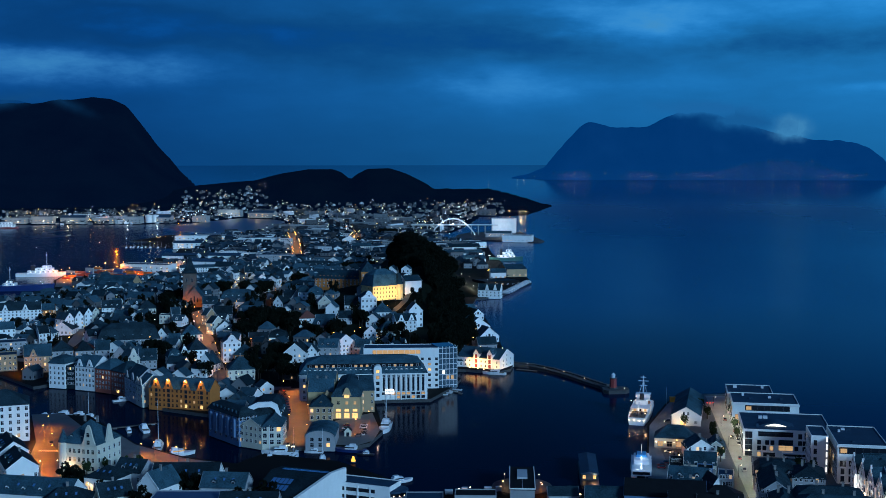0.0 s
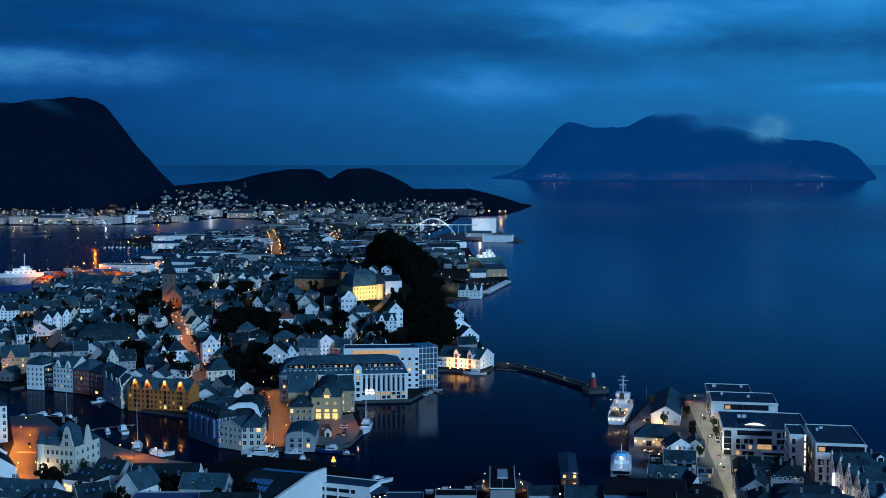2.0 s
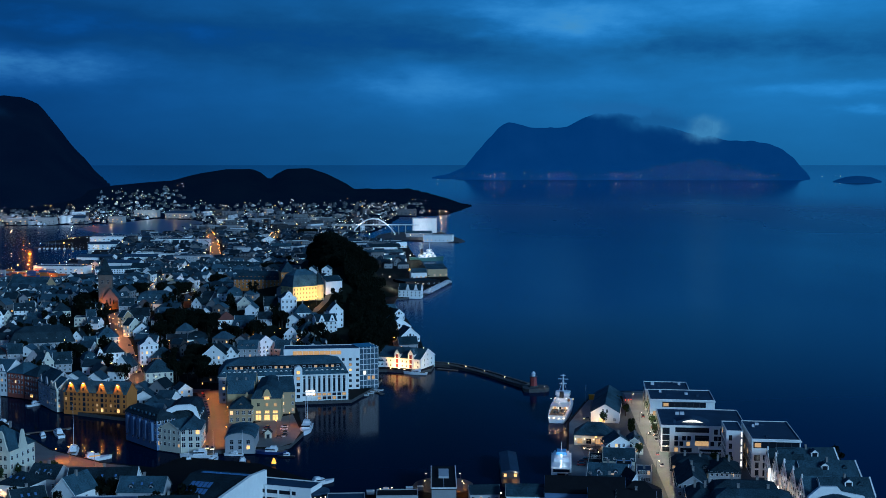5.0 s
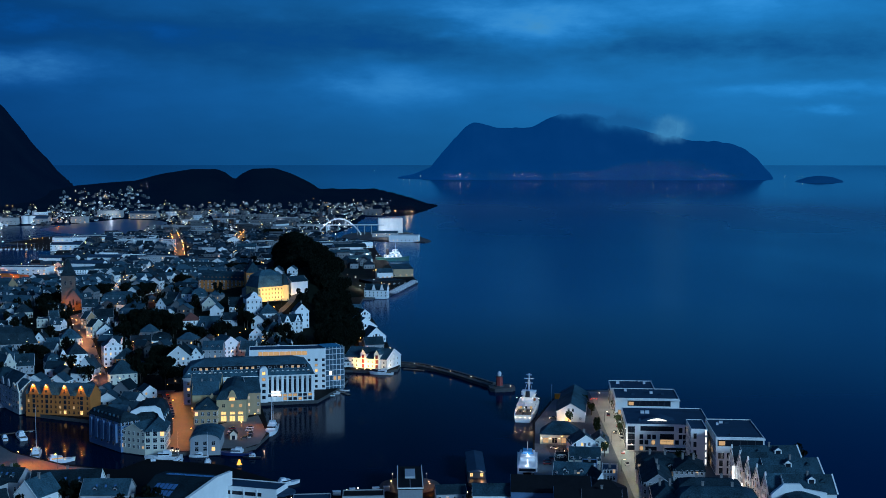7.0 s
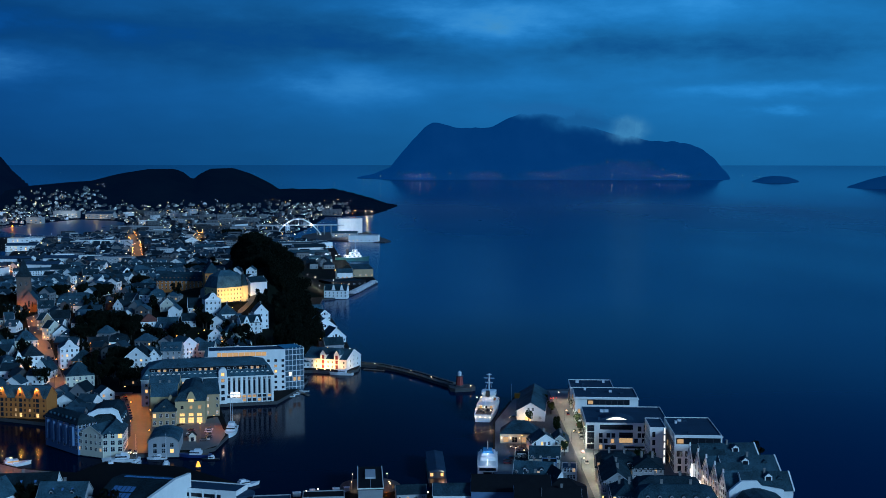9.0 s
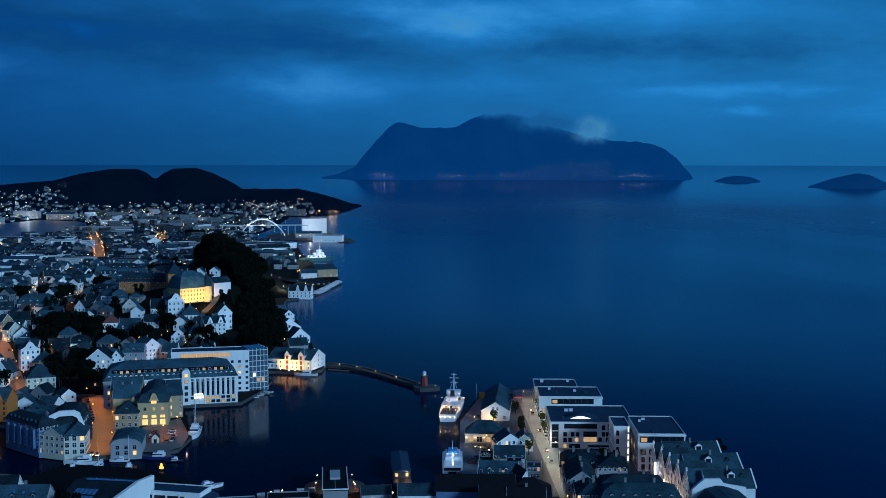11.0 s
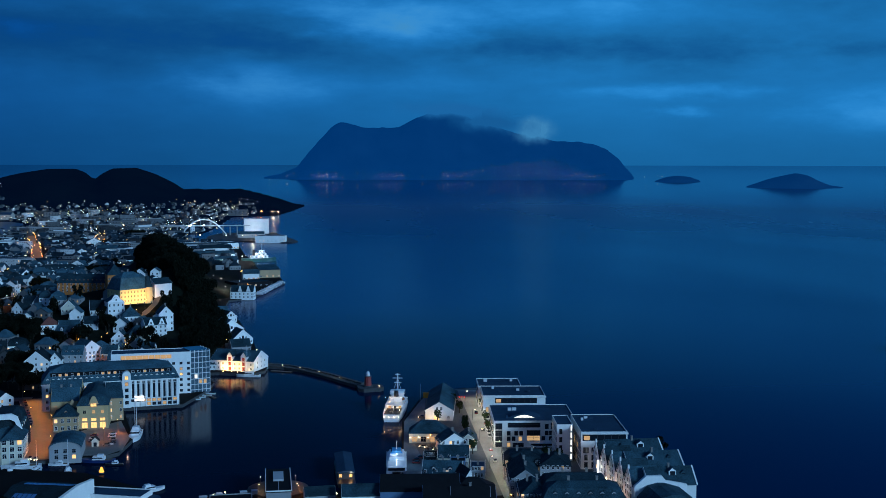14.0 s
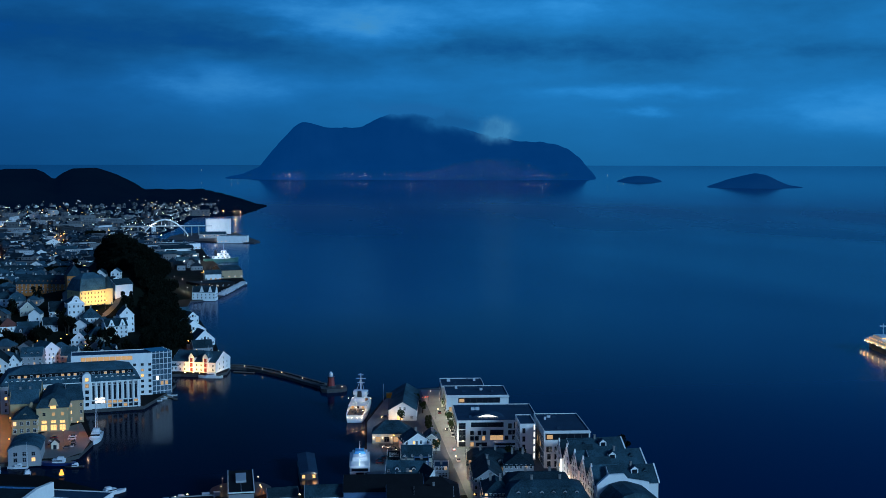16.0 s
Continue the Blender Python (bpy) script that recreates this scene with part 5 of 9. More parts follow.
def near_middle():
    # the block with the sloping white wing wall and roof glazing
    th = thing("conference_block", -63, 505, 2, -19, "dark low block with glazed roof strips and a white wedge wall", "building")
    KEEP.append((-63, 505, 20, 16, -19))
    bm = bmesh.new()
    prism(bm, [(-14, 0), (14, 0), (14, 11.6), (4, 12.6), (-14, 7.0)], -15, 14.6, "x")
    for v in bm.verts:
        if v.co.x > 14:
            v.co.x -= (14 - v.co.y) * 0.27
    part("block", bm, SLATE_DARK, th)
    for k in range(2):
        for q in range(5):
            bm = bmesh.new()
            box(bm, -0.8, 0.8, -2.0, 2.0, 0, 0.12)
            part("roof_glazing", bm, SKYGLASS, th).matrix_basis = pose(-10 + q * 2.0, -8.8 + 5.0 * k, 8.72 + 1.55 * k, 17.3)
    for q in range(5):
        bm = bmesh.new()
        box(bm, -2.0, 2.0, -1.4, 1.4, 0, 0.25)
        part("roof_glazing", bm, SKYGLASS, th).matrix_basis = pose(-9 + q * 4.4, 8.0, 12.3, -5.7)
    bm = bmesh.new()
    prism(bm, [(-34, 0), (0.5, 0), (0.5, 13.6), (-9, 13.4), (-34, 7.6)], 0.1, 1.7, "x")
    part("wedge_wall", bm, WHITE, th, "white sloping wing wall").matrix_basis = pose(14.8, 14, 0, 0, 0, -15.2)
    th = building("quay_hotel_wing", -37.2, 514, -22, 35, 12, 7.4, "flat", 0, WHITE, FELT, "low white quay wing with ribbon windows and lit terrace", "building", seed=3)
    KEEP.append((-35, 513, 16, 7, -22))
    for k in range(2):
        bm = bmesh.new()
        box(bm, -16, 10.4, -6.12, -5.95, 0.9 + 3.4 * k, 2.5 + 3.4 * k)
        part("ribbon_window", bm, GLASS, th)
    for k in range(5):
        bm = bmesh.new()
        box(bm, -16.2 + k * 6, -15.4 + k * 6, -6.3, -6.0, 0.4, 7.0)
        part("pier", bm, WHITE, th)
    bm = bmesh.new()
    tube(bm, 17.4, 0, -2, 3.2, 5.8, 5.8, 28)
    part("round_end", bm, WHITE, th, "rounded white end with a lit lower storey")
    bm = bmesh.new()
    tube(bm, 17.4, 0, 3.2, 4.8, 5.4, 5.4, 28)
    part("round_glazing", bm, GLASS, th)
    bm = bmesh.new()
    tube(bm, 17.4, 0, 4.8, 5.6, 5.8, 5.8, 28)
    part("round_roof", bm, FELT, th)
    for k in range(6):
        a = radians(-150 + 26 * k)
        bm = bmesh.new()
        blob(bm, 17.4 + 5.6 * math.cos(a), 5.6 * math.sin(a), 3.7, 0.22)
        part("terrace_lamp", bm, BULB_W, th)
    # pier building on its round platform
    th = thing("pier_house", 36.2, 536, 2, -3.3, "flat-roofed pier building on a round stone platform", "building")
    bm = bmesh.new()
    tube(bm, 0, -5, -5, 0.3, 13.8, 13.8, 32)
    part("platform", bm, STONE, th)
    bm = bmesh.new()
    box(bm, -5.4, 5.4, -29.6, 8, 0.3, 5.2)
    part("wall", bm, GREY, th)
    bm = bmesh.new()
    box(bm, -5.7, 5.7, -30, 8.4, 5.2, 5.6)
    part("roof", bm, BLACK_ROOF, th)
    for u in (-5.6, 5.6):
        bm = bmesh.new()
        box(bm, u - 0.18, u + 0.18, -30, 8.4, 5.6, 6.0)
        part("roof_edge", bm, WHITE, th)
    bm = bmesh.new()
    box(bm, -5.4, 5.4, -30.1, -29.8, 5.6, 6.1)
    part("roof_edge", bm, WHITE, th)
    bm = bmesh.new()
    box(bm, -0.09, 0.09, -29.8, -13, 5.6, 5.72)
    part("roof_seam", bm, GREY, th)
    bm = bmesh.new()
    box(bm, -2.2, 2.4, -13.0, 0.5, 5.6, 6.5)
    part("roof_light", bm, GREY, th, "pale square roof light")
    for u, v in ((-8.5, -9), (8.5, -10), (9, -13), (-8, 4), (8, 4), (-3.4, 8.8)):
        bm = bmesh.new()
        tube(bm, u, v, 0.3, 3.2, 0.08, 0.06, 6)
        part("post", bm, DARK_STEEL, th)
        bm = bmesh.new()
        blob(bm, u, v, 3.3, 0.25)
        part("lamp_globe", bm, BULB_W, th)
    point_light(27, 527, 5, 500, WARM)
    point_light(45, 526, 5, 800, SODIUM)
    point_light(46, 520, 5, 600, SODIUM)
    rows = [(14, 504, -2, 18, 10, 4.6, "flat", 0, GREY, BLACK_ROOF), (52, 506, 0, 13, 9, 4.2, "gx", 2.6, GREY, SLATE_DARK), (72, 498, -97, 12, 22, 5.6, "gy", 3.4, WHITE, SLATE), (84, 507, -40, 8, 7, 4.2, "gx", 2.4, WHITE, SLATE),
            (95, 498, -10, 34, 24, 8, "gx", 4, DARKBLUE, BLACK_ROOF), (108, 478, -10, 30, 20, 8, "gx", 4, DARKBLUE, BLACK_ROOF), (-8, 494, 0, 16, 12, 6, "flat", 0, GREY, FELT)]
    for k, (x, y, rot, w, d, h, roof, rh, wall, rm) in enumerate(rows):
        KEEP.append((x, y, w / 2, d / 2, rot))
        building("quay_house", x, y, rot, w, d, h, roof, rh, wall, rm, "low quayside house with grey roof", "house", front=(4, 1), seed=110 + k, lit=0.3)
    # round pavilion roof between the low houses
    th = thing("quay_pavilion", 56, 513, 2, 0, "round quay pavilion with a dark domed roof", "pavilion")
    bm = bmesh.new()
    tube(bm, 0, 0, 0, 3.0, 3.4, 3.4, 24)
    part("wall", bm, GREY, th)
    for k in range(5):
        a, b = radians(18 * k), radians(18 * (k + 1))
        bm = bmesh.new()
        tube(bm, 0, 0, 3.0 + 2.2 * math.sin(a), 3.0 + 2.2 * math.sin(b), 3.7 * math.cos(a), max(0.05, 3.7 * math.cos(b)), 24)
        part("roof_ring", bm, SLATE_DARK, th)
    # pale machines and warm lamps on the quay edge
    for x, y, w, h in ((2.5, 519, 3.4, 1.7), (9.5, 521, 2.4, 2.2), (20, 521, 3.0, 2.4), (25, 524, 2.6, 1.8)):
        unit = thing("quay_cabinet", x, y, 2, 4, "pale metal cabinet on the quay edge", "cabinet", "quay cabinets")
        bm = bmesh.new()
        box(bm, -w / 2, w / 2, -1, 1, 0, h)
        part("body", bm, GREY, unit)
        bm = bmesh.new()
        box(bm, -w / 2 - 0.1, w / 2 + 0.1, -1.1, 1.1, h, h + 0.15)
        part("lid", bm, STEEL, unit)
    for x, y in ((6.9, 518.6), (12.0, 520.9), (60, 509.5), (65.5, 507.5)):
        quay_globe(x, y)
    point_light(12.5, 518.5, 5.5, 420, SODIUM)
    point_light(61, 507, 5.0, 300, WARM)


def quay_globe(x, y):
    th = thing("globe_lamp", x, y, 2, 0, "glowing globe lamp on a short quay post", "lamp", "quay globe lamps")
    bm = bmesh.new()
    tube(bm, 0, 0, 0, 2.2, 0.07, 0.06, 6)
    part("post", bm, DARK_STEEL, th)
    bm = bmesh.new()
    blob(bm, 0, 0, 2.4, 0.34)
    part("globe", bm, BULB_W, th)


AX = -10.7  # the turn of the right-hand quay and its street


def right_quay():
    # gabled hall at the end of the quay
    th = building("quay_chapel", 143.5, 684, -14, 16.0, 60, 5.8, "gy", 4.6, WHITE, SLATE, "long white gabled quay hall with lit entrance gable", "hall", side=(8, 1), lit=0.25, seed=2)
    KEEP.append((146, 684, 8, 29, -17))
    for u in (-1.2, 1.2):
        share("window", window_mesh(1.1, 1.8, GLASS, WHITE), th, side_pose("f", 16.0, 60, u, 6.0))
    share("lit_doorway", window_mesh(3.2, 2.4, LIT, WHITE), th, side_pose("f", 16.0, 60, -1.5, 0.3))
    for k in range(3):
        bm = bmesh.new()
        box(bm, -0.8, 0.8, -30.25, -30.05, 1.4 + k * 0.55, 1.65 + k * 0.55)
        part("sign_bar", bm, DARK_STEEL, th).matrix_basis = pose(5.4, 0, 0)
    point_light(131.5, 652, 4.5, 1100, WARM)
    point_light(154, 664, 4.5, 500, WARM)
    # lamp-lit row house and its neighbours
    x, y, rot, w = facade(112, 604, 127, 600.5, 13)
    th = building("brick_row_house", x, y, rot, w + 5, 13, 5.2, "hip", 6.0, CREAM, SLATE, "cream quay house with a lamp-lit row of large windows", "house", seed=3)
    for k in range(4):
        share("window", window_mesh(2.6, 2.6, LIT_SOFT if k % 2 == 0 else GLASS, CREAM), th, side_pose("f", w + 5, 13, -7.2 + 4.6 * k, 0.9))
        bm = bmesh.new()
        blob(bm, -9.4 + 4.6 * k, -6.9, 3.2, 0.25)
        part("wall_lamp", bm, BULB_W, th)
        point_light(*(Matrix.Translation((x, y, 2)) @ pose(0, 0, 0, 0, 0, rot) @ Vector((-9.4 + 4.6 * k, -7.6, 3.2))), 60, WARM)
    rows = [(128.5, 587, 0, 14, 14, 5.2, "gy", 4.5, WHITE, SLATE), (138, 590, -12, 9, 16, 5.0, "gy", 3.5, CREAM, SLATE), (123, 557, -12, 15, 12, 5.0, "gx", 4.5, CREAM, SLATE), (112.5, 562, -11, 6, 9, 3.2, "gx", 2.6, CREAM, SLATE_DARK), (112, 530, -17, 18, 11, 4.6, "gx", 4.5, WHITE, SLATE),
            (122, 542, -13, 7.2, 8, 6.2, "flat", 0, DARKBLUE, BLACK_ROOF), (129.8, 534, -14, 7, 13, 5.2, "flat", 0, GREY, FELT), (117, 505, 7, 7, 13, 7.0, "gy", 5.5, WHITE, SLATE_DARK), (108, 508, -12, 10, 11, 5.5, "gx", 4, GREY, SLATE),
            (117, 490, -12, 18, 14, 7, "hip", 5, GREY, BLACK_ROOF), (112, 474, -12, 16, 14, 7, "gx", 5, GREY, BLACK_ROOF)]
    for k, (x, y, rot, w, d, h, roof, rh, wall, rm) in enumerate(rows):
        KEEP.append((x, y, w / 2, d / 2, rot))
        building("quay_row_house", x, y, rot, w, d, h, roof, rh, wall, rm, "slate-roofed house beside the quay street", "house", front=(4, 2), side=(3, 2), lit=0.12, seed=130 + k, chimneys=1, dormers=2 if k in (1, 4, 7) else 0, group="quay street houses")
    modern_blocks()
    # right of the street
    rows = [(152, 532, -14, 20, 22, 7, "mans", 5, GREY, SLATE_DARK, 3), (144, 506, -12, 14, 30, 8, "gy", 5, GREY, SLATE_DARK, 0), (163, 520, -14, 14, 20, 9, "hip", 4, GREY, SLATE_DARK, 0), (160, 481, -11, 30, 16, 8, "mans", 6, GREY, SLATE_DARK, 6),
            (158, 464, -11, 34, 14, 9, "mans", 6, GREY, SLATE, 6), (140, 478, -12, 12, 22, 8, "hip", 5, GREY, SLATE, 0)]
    for k, (x, y, rot, w, d, h, roof, rh, wall, rm, dm) in enumerate(rows):
        KEEP.append((x, y, w / 2, d / 2, rot))
        building("street_block", x, y, rot, w, d, h, roof, rh, wall, rm, "dark-roofed street block with dormers", "apartments", front=(6, 3), side=(6, 3), lit=0.12, seed=150 + k, chimneys=2, dormers=dm, group="street blocks")
    gabled_row()


def modern_block(name, x, y, w, d, h, label, top=(6, 6), seed=1, plan=None):
    """top: margins of the ribbon of glass under the roof; plan: openings of the front as (from, to, low, high, lit) in shares of its width and height."""
    th = building(name, x, y, AX, w, d, h, "flat", 0, PALE, FELT, label, "office", seed=seed)
    KEEP.append((x, y, w / 2, d / 2, AX))
    rng = random.Random(seed)
    for s in "fl":
        span = w if s == "f" else d
        n = int(span / 3.6)
        for r in range(int((h - 1.5) / 3.6)):
            for c in range(n):
                u = -span / 2 + 2.4 + c * (span - 4.8) / (n - 1)
                if s == "f" and (plan or 3.6 + 3.6 * r > h - 3.8):
                    continue
                wide = rng.random() < 0.30
                m = LIT_SOFT if rng.random() < 0.10 else GLASS
                share("window", window_mesh(2.5 if wide else 1.5, 2.6, m, DARK_STEEL, wide), th, side_pose(s, w, d, u, 0.9 + 3.6 * r))
    for a, b, lo, hi, lit in plan or ():
        share("window", window_mesh((b - a) * w, (hi - lo) * h, LIT_SOFT if lit else GLASS, DARK_STEEL, (b - a) * w > 2.2), th, side_pose("f", w, d, (a + b - 1) * w / 2, lo * h))
    if top:
        bm = bmesh.new()
        box(bm, -w / 2 + top[0], w / 2 - top[1], -d / 2 - 0.06, -d / 2 + 0.2, h - 4.0, h - 1.0)
        part("top_glazing", bm, GLASS, th)
        n = int((w - top[0] - top[1]) / 3.2)
        for k in range(n + 1):
            bm = bmesh.new()
            u = -w / 2 + top[0] + k * (w - top[0] - top[1]) / n
            box(bm, u - 0.1, u + 0.1, -d / 2 - 0.14, -d / 2 - 0.06, h - 4.0, h - 1.0)
            part("mullion", bm, DARK_STEEL, th)
        bm = bmesh.new()
        box(bm, -w / 2 + top[0] + 0.5, -w / 2 + top[0] + 3.5, -d / 2 - 0.09, -d / 2 - 0.06, h - 3.6, h - 1.6)
        part("lit_pane", bm, LIT_SOFT, th)
        bm = bmesh.new()
        box(bm, -w / 2 - 0.3, w / 2 + 0.3, -d / 2 - 0.9, -d / 2 - 0.02, h - 0.7, h + 0.1)
        part("roof_edge", bm, WHITE, th)
    for k in range(4):
        bm = bmesh.new()
        a, b = rng.uniform(-w / 3, w / 3), rng.uniform(-d / 3, d / 3)
        q = rng.uniform(0.5, 1.1)
        box(bm, a - q, a + q, b - 0.7, b + 0.7, h, h + rng.uniform(0.7, 1.6))
        part("roof_unit", bm, STEEL if k % 2 else FELT, th)
    return th


FRONT_PLAN = [(0.02, 0.10, 0.70, 0.93, 0), (0.02, 0.10, 0.45, 0.66, 0), (0.02, 0.10, 0.26, 0.43, 0), (0.02, 0.10, 0.03, 0.20, 0), (0.17, 0.56, 0.78, 0.95, 0), (0.62, 0.66, 0.72, 0.90, 0), (0.69, 0.76, 0.72, 0.95, 0),
              (0.81, 0.85, 0.72, 0.90, 0), (0.87, 0.91, 0.72, 0.90, 0), (0.16, 0.20, 0.47, 0.63, 0), (0.25, 0.29, 0.47, 0.63, 0), (0.31, 0.35, 0.47, 0.63, 0), (0.40, 0.56, 0.47, 0.66, 0), (0.40, 0.56, 0.27, 0.45, 1),
              (0.62, 0.66, 0.48, 0.64, 0), (0.67, 0.71, 0.48, 0.64, 0), (0.76, 0.83, 0.28, 0.66, 0), (0.90, 0.98, 0.50, 0.68, 0), (0.16, 0.20, 0.26, 0.42, 0), (0.22, 0.26, 0.26, 0.42, 0), (0.30, 0.34, 0.26, 0.42, 1),
              (0.58, 0.62, 0.28, 0.43, 0), (0.67, 0.71, 0.28, 0.43, 0), (0.90, 0.98, 0.28, 0.44, 0), (0.16, 0.20, 0.03, 0.19, 1), (0.23, 0.36, 0.03, 0.17, 0), (0.70, 0.98, 0.02, 0.20, 0)]


def modern_blocks():
    modern_block("modern_block", 182, 664, 36, 30, 13.5, "white modern office with wide glazed top storey", (7, 5), seed=3)
    modern_block("modern_block", 182.2, 697, 26, 26, 12.5, "white modern office at the end of the quay street", (6, 2), seed=4)
    th = modern_block("modern_block", 176.0, 603, 43, 42, 13.6, "white modern block with dark top glazing and eyebrow roof light", None, seed=5, plan=FRONT_PLAN)
    bm = bmesh.new()
    pts = [(-9, 0)] + [(-9 + 18 * k / 10, 2.2 * math.sin(math.pi * k / 10)) for k in range(1, 10)] + [(9, 0)]
    prism(bm, pts, -14, -6, "y")
    part("eyebrow_roof", bm, FELT, th).matrix_basis = pose(-5, 2, 13.7)
    bm = bmesh.new()
    prism(bm, [(u * 0.6, z * 0.6) for u, z in pts], -14.1, -14.01, "y")
    part("eyebrow_glazing", bm, LIT_WHITE, th, "warm-lit eyebrow window").matrix_basis = pose(-5, 2, 13.8)
    for k in range(4):
        bm = bmesh.new()
        rod(bm, (4 + 3 * k, -21.4, 0), (5.4 + 3 * k if k % 2 else 2.6 + 3 * k, -21.4, 5), 0.22)
        part("splayed_column", bm, STEEL, th)
    bus = thing("parked_bus", 176, 580, 2, AX, "long white coach parked before the modern block", "bus")
    bm = bmesh.new()
    box(bm, -7, 7, -1.25, 1.25, 0.5, 3.2)
    bmesh.ops.bevel(bm, geom=bm.edges[:], offset=0.25, segments=2, affect="EDGES")
    part("body", bm, HULL_WHITE, bus)
    bm = bmesh.new()
    box(bm, -6.6, 6.6, -1.3, -1.24, 1.5, 2.6)
    part("side_glass", bm, GLASS, bus)
    for u in (-4.6, 4.2):
        for v in (-1.15, 1.15):
            bm = bmesh.new()
            prism(bm, [(u + 0.5 * math.cos(k * math.tau / 12), 0.5 + 0.5 * math.sin(k * math.tau / 12)) for k in range(12)], v - 0.15, v + 0.15, "y")
            part("wheel", bm, DARK_STEEL, bus)
    # corner block with its glazed stair
    th = modern_block("modern_block", 196, 553, 22.4, 40, 18, "white modern corner block with recessed glazed stair", (0.8, 0.8), seed=6)
    x, y = 180.5, 563
    th = building("stair_block", x, y, AX, 8, 22, 18, "flat", 0, WHITE, FELT, "white stair block with a lit glass slot", "office", side=(5, 4), floor=4.1, ww=1.3, wh=2.4, seed=8, frame_mat=DARK_STEEL)
    KEEP.append((x, y, 5, 12, AX))
    for k in range(5):
        share("lit_slot", window_mesh(0.7, 2.6, LIT_WHITE, STEEL, False), th, side_pose("f", 8, 22, 3.2, 1.0 + 3.6 * k))
    for u, r in ((-2.0, 0), (-2.0, 1), (-2.0, 2), (-2.0, 3)):
        share("window", window_mesh(1.3, 2.4, GLASS, DARK_STEEL), th, side_pose("f", 8, 22, u, 1.4 + 4.1 * r))


def gabled_row():
    """White terrace with five steep gables to the street and three long slate roofs behind them."""
    for k, (x, y, L) in enumerate(((188.5, 521.6, 26.0), (189.5, 498.2, 25.0), (188.0, 470.5, 21.0))):
        w, h, rh = 20.0 if k < 2 else 14.0, 11.0, 6.0
        cx = x + L / 2
        th = building("terrace_wing", cx, y, -94, w, L, h, "gy", rh, WHITE, SLATE, "long slate-roofed wing of the gabled terrace with white dormers", "apartments", seed=170 + k, group="terrace wings", chimneys=1)
        KEEP.append((cx, y, L / 2, w / 2, 0))
        bm = bmesh.new()
        prism(bm, [(-w / 2 - 0.4, h - 0.4), (0, h + rh - 0.3), (w / 2 + 0.4, h - 0.4), (w / 2 + 0.4, h + 0.4), (0, h + rh + 0.5), (-w / 2 - 0.4, h + 0.4)], L / 2 - 0.1, L / 2 + 0.5, "y")
        part("gable_coping", bm, WHITE, th)
        share("dormer", dormer_mesh(WHITE, 3.2, 2.8), th, pose(w / 2 * 0.50, (3.0, -2.0, 1.0)[k], h + rh * 0.38, 0, 0, 90))
        share("dormer", dormer_mesh(SLATE, 2.0, 1.6), th, pose(w / 2 * 0.45, (-6.0, 7.0, 6.0)[k], h + rh * 0.40, 0, 0, 90))
    for k, (x, y) in enumerate(((184.3, 521.8), (184.2, 510.6), (184.0, 499.6), (183.4, 487.2), (182.2, 474.0))):
        w, L, h, rh = 10.6, 12.0, 10.0, 6.8
        th = building("terrace_gable", x + L / 2, y, -94, w, L, h, "gy", rh, WHITE, SLATE, "tall white terrace house with a steep gable to the street", "apartments", front=(4, 3), floor=3.2, z0=0.9, ww=1.0, wh=1.9, lit=0.08, seed=180 + k, group="terrace gables")
        KEEP.append((x + L / 2, y, L / 2, w / 2, 0))
        for u, z in ((-1.2, 10.3), (1.2, 10.3), (0, 13.2)):
            share("window", window_mesh(0.9, 1.6 if z < 12 else 1.1, GLASS, WHITE), th, side_pose("f", w, L, u, z))
        part("gable_head", shaped_gable_bm(2.2, 15.0, 17.9, 0.3), WHITE, th).matrix_basis = pose(0, -L / 2, 0)
        bm = bmesh.new()
        box(bm, w / 2 - 0.12, w / 2 + 0.12, -L / 2 - 0.22, -L / 2, 0, 10)
        part("downpipe", bm, STEEL, th)
    for k, (x, y) in enumerate(((182.6, 516.6), (182.3, 504), (181.8, 492), (181.0, 480))):
        # light added well out from the wall lamp, to brighten the whole facade
        point_light(x - 4.0, y, 6.5, 620, (1.0, 0.80, 0.70), 0.4)
        lamp = thing("wall_lamp", x + 0.6, y, 7.5 if k == 0 else 6.0, 0, "bright wall lamp between the gables", "lamp", "gable lamps")
        bm = bmesh.new()
        box(bm, -0.2, 0.2, -0.3, 0.3, -3.6 if k == 0 else -0.5, 3.6 if k == 0 else 0.5)
        part("lamp_body", bm, BULB_C if k == 0 else BULB_W, lamp)
    # mansard with a white arched edge in front
    th = thing("arched_mansard", 190.5, 452.5, 2, -4, "dark mansard block with a white stepped edge", "apartments")
    KEEP.append((190.5, 452.5, 11.5, 11, -4))
    bm = bmesh.new()
    prism(bm, [(-11.5, 0), (11.5, 0), (11.5, 12.4), (2.2, 14.2), (0.4, 16.4), (-6.5, 16.4), (-11.5, 12.2)], 7.0, 8.6, "y")
    part("stepped_wall", bm, WHITE, th)
    bm = bmesh.new()
    prism(bm, [(-11, 0), (11, 0), (11, 7.4), (8, 11.4), (1.5, 13.4), (-1.5, 13.6), (-6, 12.6), (-10.4, 8)], -12, 6.9, "y")
    part("roof_body", bm, SLATE, th)
    for u in (-5, 0, 5):
        share("dormer", dormer_mesh(WHITE if u == 5 else SLATE_DARK, 2.6, 2.2), th, pose(u, -12.4, 5.4))


hotel()
glass_annex()
ochre_block()
yellow_warehouse()
point_houses()
canal_front()
castle()
church()
white_warehouse()
breakwater()
arch_bridge()
near_left()
near_middle()
right_quay()


